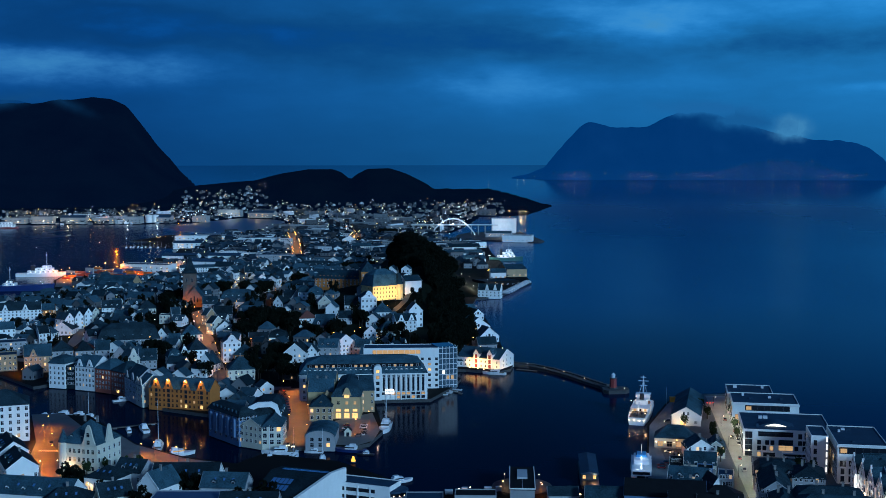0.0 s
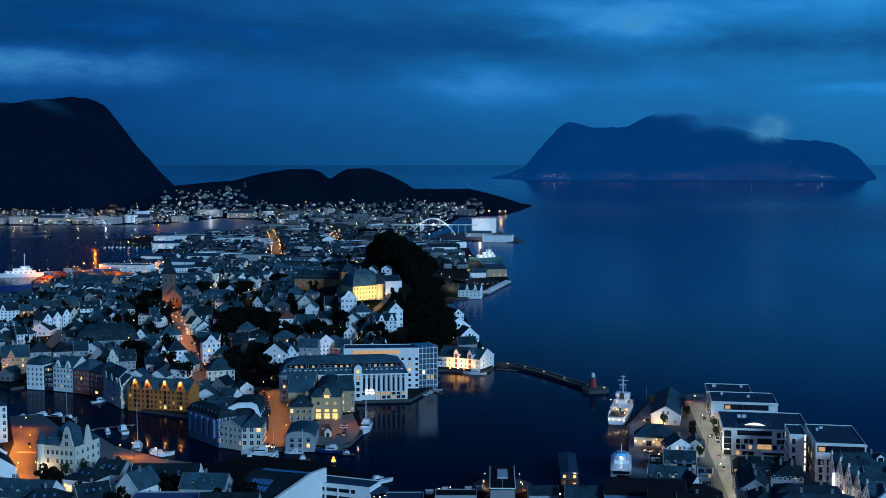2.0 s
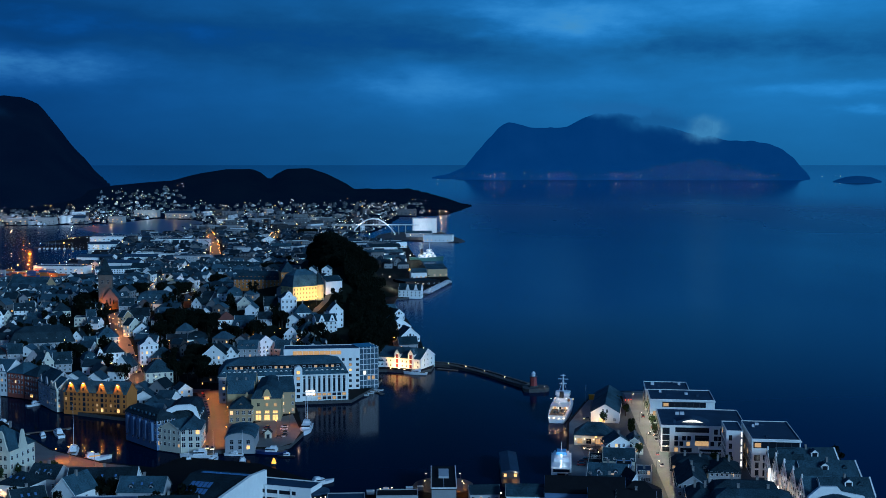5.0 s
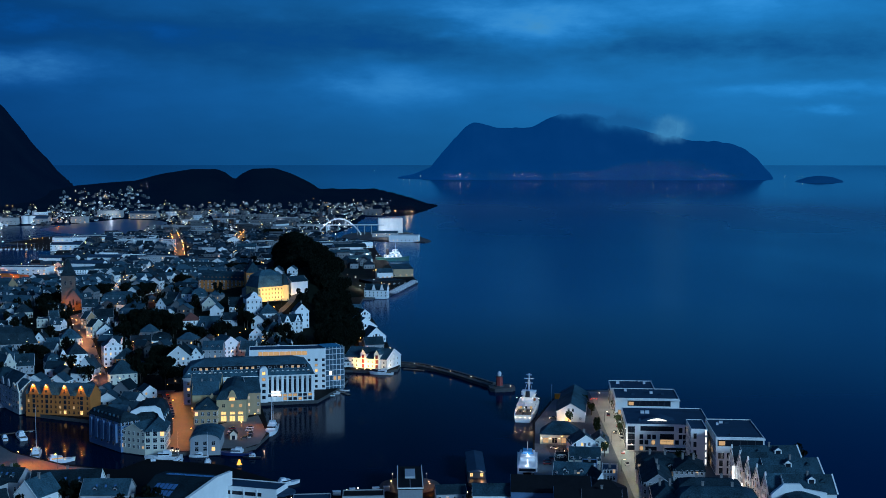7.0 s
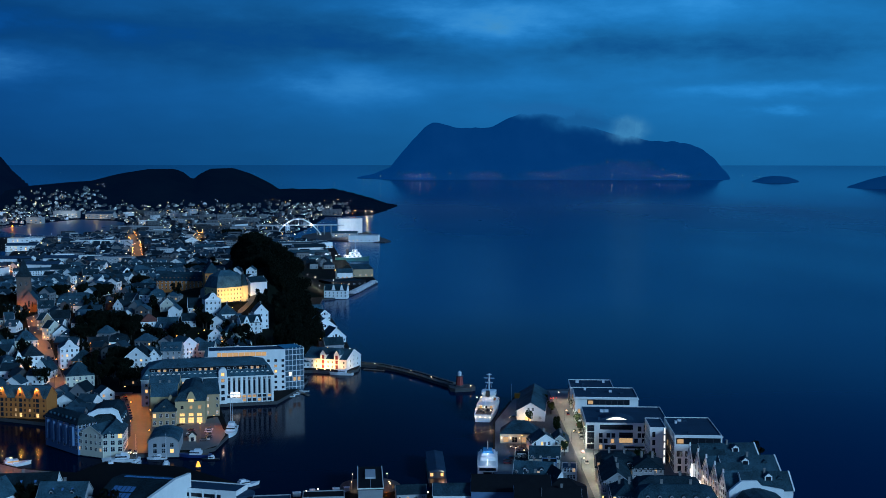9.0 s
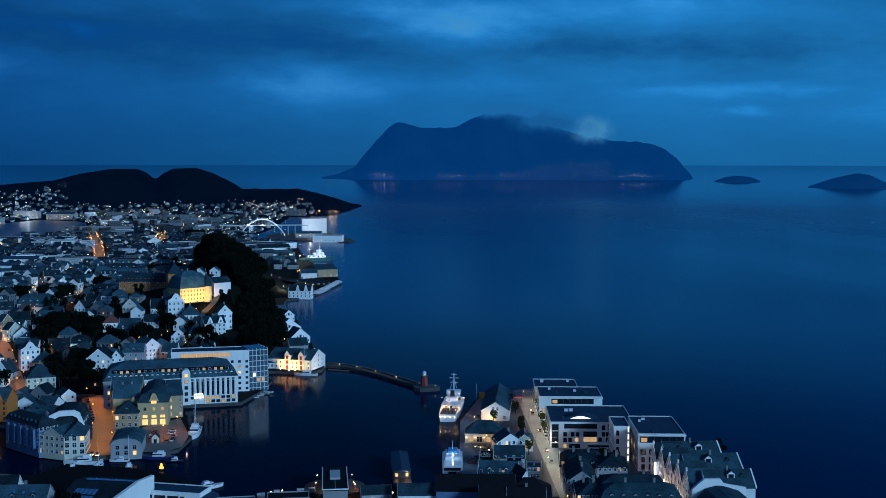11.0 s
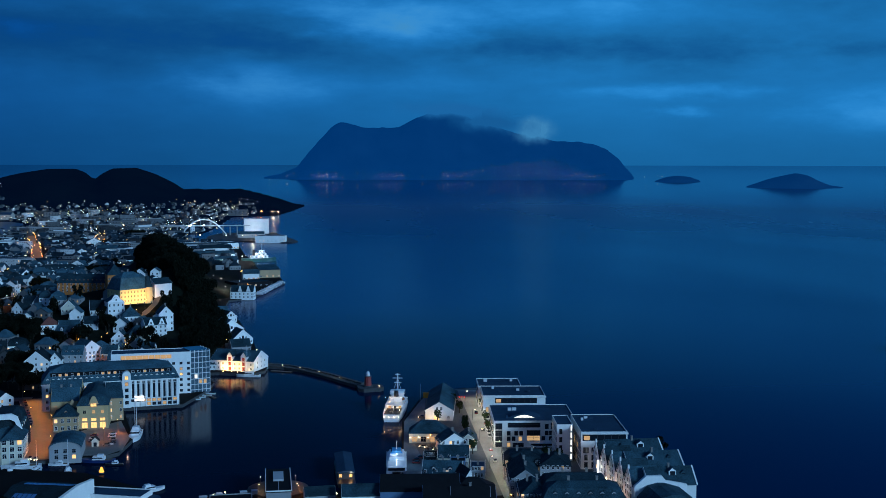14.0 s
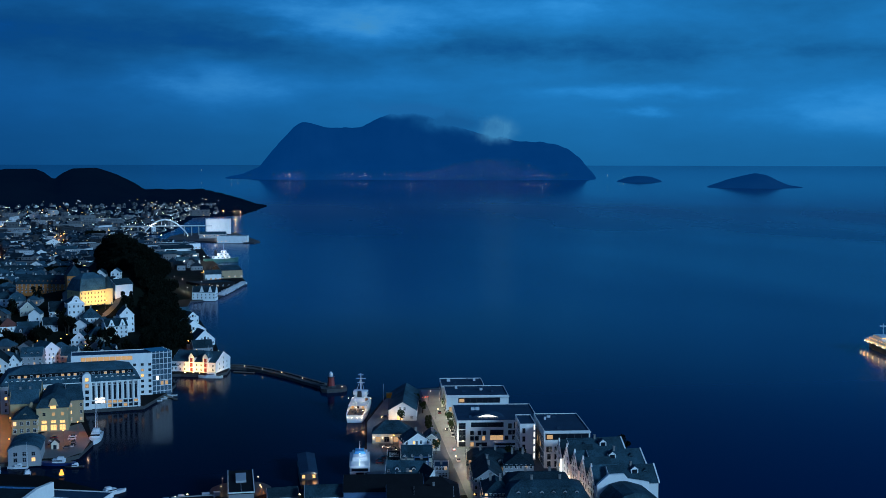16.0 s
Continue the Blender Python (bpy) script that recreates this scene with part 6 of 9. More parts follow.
# ---- the mass of the town ----
GROVES = [(-157, 987, 16), (-141, 982, 18), (-126, 969, 14), (-159, 958, 11), (-128, 867, 16), (-120, 812, 16), (-112, 762, 10), (-108, 785, 10), (-224, 1168, 16), (-213, 1185, 16), (-193, 1166, 19), (-180, 1189, 18), (-260, 1117, 16), (-239, 1051, 8),
          (-287, 1221, 14), (-164, 1303, 19), (-215, 886, 11), (-82, 941, 10), (-102, 940, 8), (-68, 973, 8), (-36, 933, 8), (-80, 952, 8), (-141, 1222, 10), (-259, 1229, 10), (-113, 2380, 20), (-69, 2242, 20), (-60, 2100, 22), (-115, 1667, 14), (-110, 1500, 22), (-230, 1158, 12), (-206, 1150, 13), (-184, 1152, 11), (-163, 1000, 11)]


def wood_edge(y):
    """How far west the wood on the ridge reaches."""
    return float(np.interp(y, [880, 1006, 1060, 1120, 1300, 1640], [-13, -13, -16, -40, -62, -95]))


def free(x, y, rad):
    if any(line_dist(l, x, y) < hw + rad for l, hw in STREETS):
        return False
    return not taken(x, y, rad) and all(math.hypot(x - a, y - b) > r + rad * 0.5 for a, b, r in GROVES)


WORDS = {"gy": "gable-fronted", "gx": "gabled", "hip": "hip-roofed", "mans": "mansard-roofed", "flat": "flat-roofed"}
TINTS = {WHITE.name: "white", CREAM.name: "cream", GREY.name: "grey", TAN.name: "tan", OCHRE.name: "ochre", REDWOOD.name: "red"}


def town_house(x, y, z, rot, w, d, h, roof, rh, wall, side="", lit=0.05, rows=0, dormers=0, gables=(), shaped=False, dark=False, red=False):
    """One house of the old town; side names the flank that has windows besides the front."""
    KEEP.append((x, y, w / 2, d / 2, rot))
    n = rows or max(1, min(3, round(h / 3.4)))
    floor = h / n * 0.97
    seed = int(x * 7 + y * 3)
    rng = random.Random(seed)
    tall = min(1.8, floor * 0.52)
    dark = dark or rng.random() < 0.25
    roof_mat = TILE_RED if red else SLATE_DARK if dark else SLATE
    covering = "red tile" if red else "dark slate" if dark else "slate"
    label = f"{WORDS[roof]} {TINTS[wall.name]} town house with {'flat felt' if roof == 'flat' else covering} roof"
    th = building("house", x, y, rot, w, d, h, roof, rh, wall, FELT if roof == "flat" else roof_mat, label, z=z, seed=seed,
                  front=(max(2, round(w / 3.3)), n), floor=floor, z0=floor * 0.30, ww=1.15, wh=tall, lit=lit, chimneys=0 if roof == "flat" else 1,
                  dormers=dormers, group="town houses")
    if side:
        windows(th, side, w, d, max(2, int(d / 4.5)), min(n, 3), floor * 0.30, floor, 1.1, tall, lit=lit, rng=rng)
    if shaped:
        part("gable", shaped_gable_bm(w * 0.98, h - 0.3, h + rh + 1.6, 0.3), wall, th).matrix_basis = pose(0, -d / 2 + 0.1, 0)
    if roof == "gy":
        share("window", window_mesh(1.0, 1.4, GLASS, WHITE), th, pose(0, -d / 2 - (0.32 if shaped else 0), h + rh * 0.22))
    for u in gables:
        g = part("gable", shaped_gable_bm(6.0, h - 0.3, h + 5.0, 0.35), wall, th)
        g.matrix_basis = pose(u, -d / 2, 0)
        share("window", window_mesh(1.1, 1.6, GLASS, WHITE), th, pose(u, -d / 2 - 0.36, h + 0.8))
    return th


town_house(-385.6, 1061.6, 3.5, 20, 42.2, 16, 14.1, "gx", 6, WHITE, "", gables=(-9.5, 7.5), rows=5)
town_house(-367.9, 1086.2, 4.6, 24, 16.5, 14, 9.9, "gx", 5, OCHRE, "l", lit=0.4)
town_house(-363.1, 972.1, 3.0, 30, 14.2, 13, 10.0, "gx", 5, WHITE, "l")
town_house(-341.8, 971.8, 3.4, 4, 15.3, 16, 6.9, "gy", 5, WHITE, "r")
town_house(-322.1, 943.3, 3.3, 29, 8.3, 14, 10.5, "gx", 5, WHITE, "l", dark=True)
town_house(-320.4, 996.0, 4.6, -2, 16.0, 18, 5.0, "gy", 6, WHITE, "r", dark=True)
town_house(-322.7, 1001.1, 5.1, 53, 8.6, 14, 12.1, "gy", 5, WHITE, "l")
town_house(-319.1, 1016.2, 5.8, 52, 8.2, 14, 11.2, "gy", 5, WHITE, "l")
town_house(-316.7, 1034.5, 6.7, 52, 7.8, 14, 10.4, "gy", 5, WHITE, "l")
town_house(-316.0, 1056.5, 7.7, 51, 6.9, 12, 8.5, "gy", 4, CREAM, "l")
town_house(-295.8, 1014.7, 6.7, 16, 7.6, 12, 5.6, "gy", 5, WHITE, "")
town_house(-309.7, 1097.7, 9.3, 16, 18.0, 14, 6.0, "gx", 6, WHITE, "", dormers=3)
town_house(-286.9, 1048.8, 9.1, 15, 13.0, 14, 4.2, "gx", 5, CREAM, "")
town_house(-298.1, 1118.0, 10.9, 5, 7.3, 12, 5.0, "gy", 4, CREAM, "r")
town_house(-268.0, 1064.1, 11.2, 14, 15.2, 16, 7.4, "hip", 7, CREAM, "", lit=0.12)
town_house(-243.0, 1027.4, 9.9, 8, 9.2, 13, 7.1, "flat", 0, CREAM, "r")
town_house(-234.2, 1027.4, 10.3, 18, 7.6, 12, 8.1, "gx", 5, GREY, "l")
town_house(-252.4, 940.7, 4.2, 15, 48.3, 26, 5.6, "mans", 12, GREY, "", dormers=6, rows=2)
town_house(-226.4, 950.0, 5.0, -1, 9.7, 14, 5.6, "gy", 6, WHITE, "r")
town_house(-213.7, 932.5, 4.4, 13, 9.2, 12, 4.6, "gx", 5, GREY, "")
town_house(-333.5, 902.3, 2.5, 25, 24.1, 16, 10.2, "flat", 0, GREY, "l", rows=4)
town_house(-327.4, 948.0, 3.3, 19, 19.2, 16, 5.8, "gx", 6, GREY, "")
town_house(-312.2, 839.3, 2.0, 20, 12.9, 16, 11.2, "flat", 0, TAN, "", lit=0.2)
town_house(-288.3, 833.1, 2.0, 19, 18.6, 18, 11.8, "gx", 7, TAN, "", gables=(-3.0,), lit=0.1)
town_house(-281.7, 865.3, 2.4, 18, 15.7, 16, 9.6, "hip", 7, GREY, "", dark=True)
town_house(-268.9, 875.8, 2.6, 22, 13.2, 16, 7.9, "hip", 7, GREY, "l")
town_house(-231.2, 849.5, 2.4, -5, 13.5, 18, 7.6, "gy", 8, GREY, "r")
town_house(-223.7, 836.2, 2.3, 40, 9.2, 12, 8.3, "gy", 6, CREAM, "l", shaped=True)
town_house(-257.0, 884.0, 2.8, 16, 10.6, 14, 7.1, "gx", 6, GREY, "")
town_house(-213.8, 847.6, 2.4, 14, 12.6, 15, 5.9, "gx", 7, GREY, "", dormers=2)
town_house(-197.1, 857.4, 2.5, 23, 10.3, 13, 5.9, "mans", 6, WHITE, "l", dormers=2)
town_house(-191.4, 861.9, 2.6, 22, 7.8, 13, 6.8, "gy", 5, WHITE, "l", shaped=True)
town_house(-184.7, 878.3, 2.8, 20, 13.9, 14, 7.8, "hip", 8, WHITE, "l", dark=True)
town_house(-204.7, 953.0, 5.4, 17, 16.9, 14, 5.6, "hip", 7, CREAM, "l")
town_house(-166.2, 829.5, 2.3, -13, 11.7, 14, 5.7, "gy", 8, WHITE, "r")
town_house(-158.1, 871.6, 2.7, 18, 12.9, 14, 14.5, "gy", 4, WHITE, "l", shaped=True, rows=4)
town_house(-146.9, 867.4, 2.6, 5, 15.3, 14, 5.9, "hip", 7, OCHRE, "r")
town_house(-139.0, 802.9, 2.1, 15, 18.1, 16, 7.1, "hip", 8, CREAM, "l")
town_house(-146.3, 930.0, 4.8, 9, 15.4, 13, 5.4, "gx", 5, GREY, "")
town_house(-132.3, 941.9, 6.1, 0, 14.8, 13, 4.1, "mans", 6, WHITE, "r", lit=0.25, dormers=1)
town_house(-105.2, 842.4, 2.3, -1, 16.4, 22, 12.2, "gy", 7, WHITE, "r", rows=4)
town_house(-94.0, 849.3, 2.3, -2, 7.5, 18, 11.5, "gy", 5, WHITE, "r", rows=4)
town_house(-83.7, 859.6, 2.4, -2, 14.3, 16, 13.3, "gx", 5, GREY, "r", rows=4, dormers=3)
town_house(-78.3, 893.5, 3.2, 35, 18.9, 16, 9.5, "gy", 7, WHITE, "l")
town_house(-60.8, 889.8, 3.0, -6, 11.3, 14, 7.7, "gx", 5, CREAM, "r")
town_house(-83.6, 882.0, 2.8, 5, 10.2, 12, 3.4, "gx", 4, WHITE, "", dormers=1)
town_house(-113.7, 981.5, 13.8, 12, 14.3, 14, 6.6, "hip", 6, WHITE, "l", red=True)
town_house(-98.2, 978.5, 14.5, 6, 16.1, 12, 3.8, "gx", 5, WHITE, "", lit=0.2)
town_house(-81.7, 979.1, 15.4, 5, 11.3, 13, 5.7, "gx", 5, GREY, "", dark=True)
town_house(-191.2, 1100.6, 17.1, 10, 34.2, 18, 6.4, "mans", 8, WHITE, "", dormers=5)
town_house(-215.0, 1084.1, 15.2, 11, 13.8, 14, 5.3, "gx", 6, GREY, "", dormers=2)
town_house(-192.9, 1029.4, 12.1, 11, 16.1, 14, 6.0, "gx", 6, GREY, "")
town_house(-173.2, 1006.4, 11.3, 10, 12.7, 13, 5.9, "hip", 6, GREY, "")
town_house(-182.1, 978.3, 7.7, 11, 14.3, 14, 4.8, "gy", 6, WHITE, "")
town_house(-190.5, 979.4, 7.4, -29, 6.7, 14, 9.6, "gx", 5, CREAM, "r", lit=0.4)
town_house(-202.7, 1013.9, 10.1, -28, 6.0, 12, 8.9, "gx", 5, TAN, "r", lit=0.4)
town_house(-141.8, 1036.8, 19.5, -27, 10.1, 14, 7.0, "gy", 6, WHITE, "r")
town_house(-136.3, 1052.1, 22.6, -27, 11.2, 14, 7.1, "gx", 6, GREY, "r")
town_house(-123.8, 1045.3, 26.0, 7, 10.1, 13, 9.1, "mans", 6, WHITE, "")
town_house(-112.0, 1030.2, 25.8, 1, 13.0, 14, 8.9, "mans", 7, GREY, "r", dormers=2)
town_house(-101.2, 1016.5, 24.5, -4, 12.0, 13, 4.9, "gy", 6, CREAM, "r")
town_house(-74.7, 1006.3, 24.3, 4, 19.4, 13, 4.4, "gx", 7, WHITE, "", dark=True)
town_house(-64.3, 996.9, 21.6, 16, 13.2, 13, 14.4, "gy", 4, WHITE, "l", shaped=True, rows=3)
town_house(-51.0, 984.1, 17.6, 8, 15.2, 14, 7.6, "hip", 7, WHITE, "l")
town_house(-23.7, 963.9, 15.3, 11, 11.3, 15, 13.9, "gy", 6, WHITE, "l", rows=3)
town_house(-31.7, 952.4, 12.2, 17, 17.1, 13, 10.1, "gx", 5, WHITE, "l", gables=(-4.0, 4.5))
town_house(-44.2, 946.1, 9.0, 13, 15.7, 13, 6.4, "hip", 7, CREAM, "l")
town_house(-56.7, 941.7, 7.4, -6, 12.0, 13, 6.3, "gy", 6, WHITE, "r")
town_house(-158.9, 1476.0, 9.3, 6, 45.4, 14, 11.4, "mans", 6, WHITE, "", dormers=5, rows=3)
town_house(-191.4, 1424.6, 10.1, 28, 13.2, 14, 9.6, "gy", 6, WHITE, "l")
town_house(-195.0, 1390.2, 10.7, 33, 10.4, 12, 9.4, "gy", 5, WHITE, "l")
town_house(-235.8, 1456.6, 7.8, 9, 18.3, 14, 7.1, "gx", 6, GREY, "", dormers=2)
town_house(-227.4, 1488.3, 7.4, 9, 10.1, 12, 7.2, "gy", 5, WHITE, "")
town_house(-329.5, 1807.0, 2.1, 10, 26.3, 16, 11.4, "flat", 0, WHITE, "", rows=3)
town_house(-243.2, 1706.3, 3.0, 13, 54.5, 18, 13.2, "flat", 0, GREY, "l", rows=3, lit=0.1)
town_house(-168.4, 1880.0, 2.2, 10, 18.1, 14, 9.0, "gy", 5, WHITE, "l")
town_house(-188.6, 1880.5, 2.1, 6, 21.7, 14, 12.6, "flat", 0, GREY, "")
town_house(-166.0, 2084.1, 2.0, 5, 24.0, 14, 12.0, "gy", 6, WHITE, "")
town_house(-134.9, 1952.0, 2.0, 4, 31.8, 14, 9.3, "gx", 5, WHITE, "")
town_house(-145.2, 1577.6, 6.4, -10, 22.0, 14, 10.6, "gy", 6, WHITE, "r")
town_house(-319.5, 1584.2, 3.3, 15, 68.0, 22, 6.2, "gx", 3, WHITE, "")
town_house(-345.8, 1388.5, 3.9, 24, 27.8, 16, 10.9, "flat", 0, WHITE, "l", rows=3, lit=0.1)
town_house(-341.4, 1465.1, 3.6, 18, 24.5, 16, 5.7, "gx", 4, WHITE, "l")


def fill_town():
    """The crowd of houses between and behind the single ones."""
    rng = random.Random(11)
    a = radians(-14)
    for i in range(-60, 60):
        for j in range(-60, 70):
            u, v = i * 13.5 + rng.uniform(-2.5, 2.5), j * 18.0 + rng.uniform(-3.0, 3.0)
            x, y = -180 + u * math.cos(a) - v * math.sin(a), 1150 + u * math.sin(a) + v * math.cos(a)
            if y > 1640 or (x < -285 and y > 1410 - (x + 285) * 0.1) or (x > 20 and y > 1160) or not inside(MAIN, x, y) or line_dist(SHORE, x, y) < 11 or line_dist(BAY, x, y) < 25:
                continue
            if x > wood_edge(y) - 8 and y > 890 or abs(math.degrees(math.atan2(x, y))) > 23 or not free(x, y, 5.0):
                continue
            near = y < 1130
            if rng.random() < (0.30 if near else 0.12):
                continue
            turn = -14 + rng.choice((0, 0, 0, 90, -90, 180, 40)) + rng.uniform(-9, 9)
            w, d = (rng.uniform(18, 28), rng.uniform(11, 15)) if rng.random() < 0.12 and not near else (rng.uniform(8, 14), rng.uniform(9, 13))
            MID.append((x, y, ground_z(x, y), turn, w, d, rng.uniform(4.0, 7.5) if near else rng.uniform(6.0, 12.0), rng.choice(("gy", "gy", "gx", "gx", "hip"))))


FAR, MID = [], []


def far_spots():
    rng = random.Random(23)
    # the middle of the peninsula and the far shore
    for _ in range(900):
        x, y = rng.uniform(-430, 60), rng.uniform(1640, 2460)
        if inside(MAIN, x, y) and line_dist(SHORE, x, y) > 15 and line_dist(BAY, x, y) > 25 and free(x, y, 5) and line_dist(RIDGE, x, y) > 50:
            big = rng.random() < 0.12
            FAR.append((x, y, ground_z(x, y), rng.uniform(-25, 25) + rng.choice((0, 90)), rng.uniform(18, 42) if big else rng.uniform(9, 15), rng.uniform(10, 16),
                        rng.uniform(8, 14) if big else rng.uniform(5, 8.5), "flat" if big else rng.choice(("gy", "gx", "hip"))))
    for _ in range(2600):
        az, r = rng.uniform(-22, 3.0), 2500 + 1100 * rng.random() ** 1.3
        x, y = polar(az, r)
        if not inside(FAR_COAST, x, y) or line_dist(FAR_COAST, x, y, True) < 16:
            continue
        if r > 3330 and not (-12.5 < az < -8.5 and r < 3560):
            continue
        big = rng.random() < 0.10 and r < 3100
        FAR.append((x, y, far_z(x, y), rng.uniform(-40, 40) + rng.choice((0, 90)), rng.uniform(25, 60) if big else rng.uniform(6.5, 10), rng.uniform(6, 8.5),
                    rng.uniform(9, 16) if big else rng.uniform(2.6, 4.6), "flat" if big else rng.choice(("gy", "gx"))))


def joined(name, items, label, category, wall, pale_wall, share_pale, roof_mat):
    """Houses too many and too far to count, as one mesh."""
    V, F, M = [], [], []
    rng = random.Random(3)
    for x, y, z, rot, w, d, h, roof in items:
        c, s = math.cos(radians(rot)), math.sin(radians(rot))
        b = len(V)
        pale = 5 if rng.random() < share_pale else 0
        rh = 0.6 if roof == "flat" else min(w, d) * rng.uniform(0.32, 0.46)
        loc = [(-w / 2, -d / 2, -2), (w / 2, -d / 2, -2), (w / 2, d / 2, -2), (-w / 2, d / 2, -2), (-w / 2, -d / 2, h), (w / 2, -d / 2, h), (w / 2, d / 2, h), (-w / 2, d / 2, h)]
        fs, ms = [(0, 1, 5, 4), (1, 2, 6, 5), (2, 3, 7, 6), (3, 0, 4, 7)], [pale] * 4
        o = 0.5
        n = len(loc)
        if roof == "gy":
            loc += [(0, -d / 2, h + rh), (0, d / 2, h + rh)]
            fs += [(4, 5, n), (6, 7, n + 1)]
            ms += [pale, pale]
            n = len(loc)
            loc += [(-w / 2 - o, -d / 2 - o, h - 0.3), (0, -d / 2 - o, h + rh + 0.2), (w / 2 + o, -d / 2 - o, h - 0.3), (-w / 2 - o, d / 2 + o, h - 0.3), (0, d / 2 + o, h + rh + 0.2), (w / 2 + o, d / 2 + o, h - 0.3)]
            fs += [(n, n + 1, n + 4, n + 3), (n + 1, n + 2, n + 5, n + 4)]
            ms += [1, 1]
        elif roof == "gx":
            loc += [(-w / 2, 0, h + rh), (w / 2, 0, h + rh)]
            fs += [(7, 4, n), (5, 6, n + 1)]
            ms += [pale, pale]
            n = len(loc)
            loc += [(-w / 2 - o, -d / 2 - o, h - 0.3), (-w / 2 - o, 0, h + rh + 0.2), (-w / 2 - o, d / 2 + o, h - 0.3), (w / 2 + o, -d / 2 - o, h - 0.3), (w / 2 + o, 0, h + rh + 0.2), (w / 2 + o, d / 2 + o, h - 0.3)]
            fs += [(n, n + 3, n + 4, n + 1), (n + 1, n + 4, n + 5, n + 2)]
            ms += [1, 1]
            for u in ((-w * 0.25, w * 0.25) if w > 13 else (0.0,)):
                n, y0, y1, z0 = len(loc), -d / 2 + 0.4, -d * 0.12, h + 0.5
                loc += [(u - 1, y0, z0), (u + 1, y0, z0), (u + 1, y0, z0 + 1.7), (u, y0, z0 + 2.8), (u - 1, y0, z0 + 1.7), (u + 1, y1, z0 + 1.7), (u, y1 + 1, z0 + 2.8), (u - 1, y1, z0 + 1.7), (u + 1, y1, z0), (u - 1, y1, z0)]
                fs += [(n, n + 1, n + 2, n + 3, n + 4), (n + 1, n + 8, n + 5, n + 2), (n, n + 4, n + 7, n + 9), (n + 2, n + 5, n + 6, n + 3), (n + 4, n + 3, n + 6, n + 7)]
                ms += [5, 1, 1, 1, 1]
                loc += [(u - 0.5, y0 - 0.05, z0 + 0.4), (u + 0.5, y0 - 0.05, z0 + 0.4), (u + 0.5, y0 - 0.05, z0 + 1.6), (u - 0.5, y0 - 0.05, z0 + 1.6)]
                fs.append((n + 10, n + 11, n + 12, n + 13))
                ms.append(4 if rng.random() < 0.1 else 2)
        else:
            q = 0.5 if roof == "flat" else min(w, d) * 0.46
            zz = h if roof == "flat" else h + rh
            loc += [(-w / 2 - 0.3, -d / 2 - 0.3, h), (w / 2 + 0.3, -d / 2 - 0.3, h), (w / 2 + 0.3, d / 2 + 0.3, h), (-w / 2 - 0.3, d / 2 + 0.3, h),
                    (-w / 2 + q, -d / 2 + q, zz + 0.05), (w / 2 - q, -d / 2 + q, zz + 0.05), (w / 2 - q, d / 2 - q, zz + 0.05), (-w / 2 + q, d / 2 - q, zz + 0.05)]
            fs += [(n, n + 1, n + 5, n + 4), (n + 1, n + 2, n + 6, n + 5), (n + 2, n + 3, n + 7, n + 6), (n + 3, n, n + 4, n + 7), (n + 4, n + 5, n + 6, n + 7)]
            ms += [1] * 5
        # windows on all four walls, set a little proud
        for side in range(4):
            span, off = (w, d / 2) if side % 2 == 0 else (d, w / 2)
            k = max(2, int(span / 3.4))
            for fl in range(max(1, int(h / 3.2))):
                for q in range(k):
                    if rng.random() < 0.15:
                        continue
                    u = (q + 0.5) / k * span - span / 2
                    z0 = 1.0 + fl * 3.1
                    n = len(loc)
                    for du, dz in ((-0.6, 0), (0.6, 0), (0.6, 1.6), (-0.6, 1.6)):
                        t = u + du
                        loc.append(((t, -off - 0.05), (off + 0.05, t), (-t, off + 0.05), (-off - 0.05, -t))[side] + (z0 + dz,))
                    fs.append((n, n + 1, n + 2, n + 3))
                    r = rng.random()
                    ms.append(3 if r < 0.025 else 4 if r < 0.06 else 2)
        V += [(x + c * px - s * py, y + s * px + c * py, z + pz) for px, py, pz in loc]
        F += [tuple(b + i for i in f) for f in fs]
        M += ms
    me = bpy.data.meshes.new(name)
    me.from_pydata(V, [], F)
    for m in (wall, roof_mat, GLASS, LIT, LIT_SOFT, pale_wall):
        me.materials.append(m)
    me.polygons.foreach_set("material_index", M)
    return tagged(new(name, me), label, category, kind="stuff")


MID_WALL = surface("mid_house_walls", (0.13, 0.135, 0.14), var=0.1, rnd=0.8, island=True)


# ---- trees ----
def leaf_cloud(rng, n, rx, ry, rz, size):
    """Leaf clumps as tilted quads, grouped in lobes with gaps between."""
    V, F = [], []
    lobes = [(rng.uniform(-0.65, 0.65) * rx, rng.uniform(-0.65, 0.65) * ry, rng.uniform(-0.6, 0.75) * rz, rng.uniform(0.30, 0.55)) for _ in range(9)]
    for _ in range(n):
        lx, ly, lz, lr = rng.choice(lobes)
        d = Vector((rng.gauss(0, 1), rng.gauss(0, 1), rng.gauss(0, 1))).normalized() * rng.uniform(0.55, 1.0) ** 0.5
        p = Vector((lx + d.x * lr * rx, ly + d.y * lr * ry, lz + d.z * lr * rz))
        q = Euler((rng.uniform(0, 6), rng.uniform(0, 6), rng.uniform(0, 6))).to_matrix()
        s = size * rng.uniform(0.6, 1.3)
        b = len(V)
        V += [tuple(p + q @ Vector(c)) for c in ((-s, 0, -s * 0.3), (0, -s * 0.6, 0.1 * s), (s, 0, -s * 0.2), (0, s * 0.6, 0.15 * s))]
        F.append((b, b + 1, b + 2, b + 3))
    return V, F


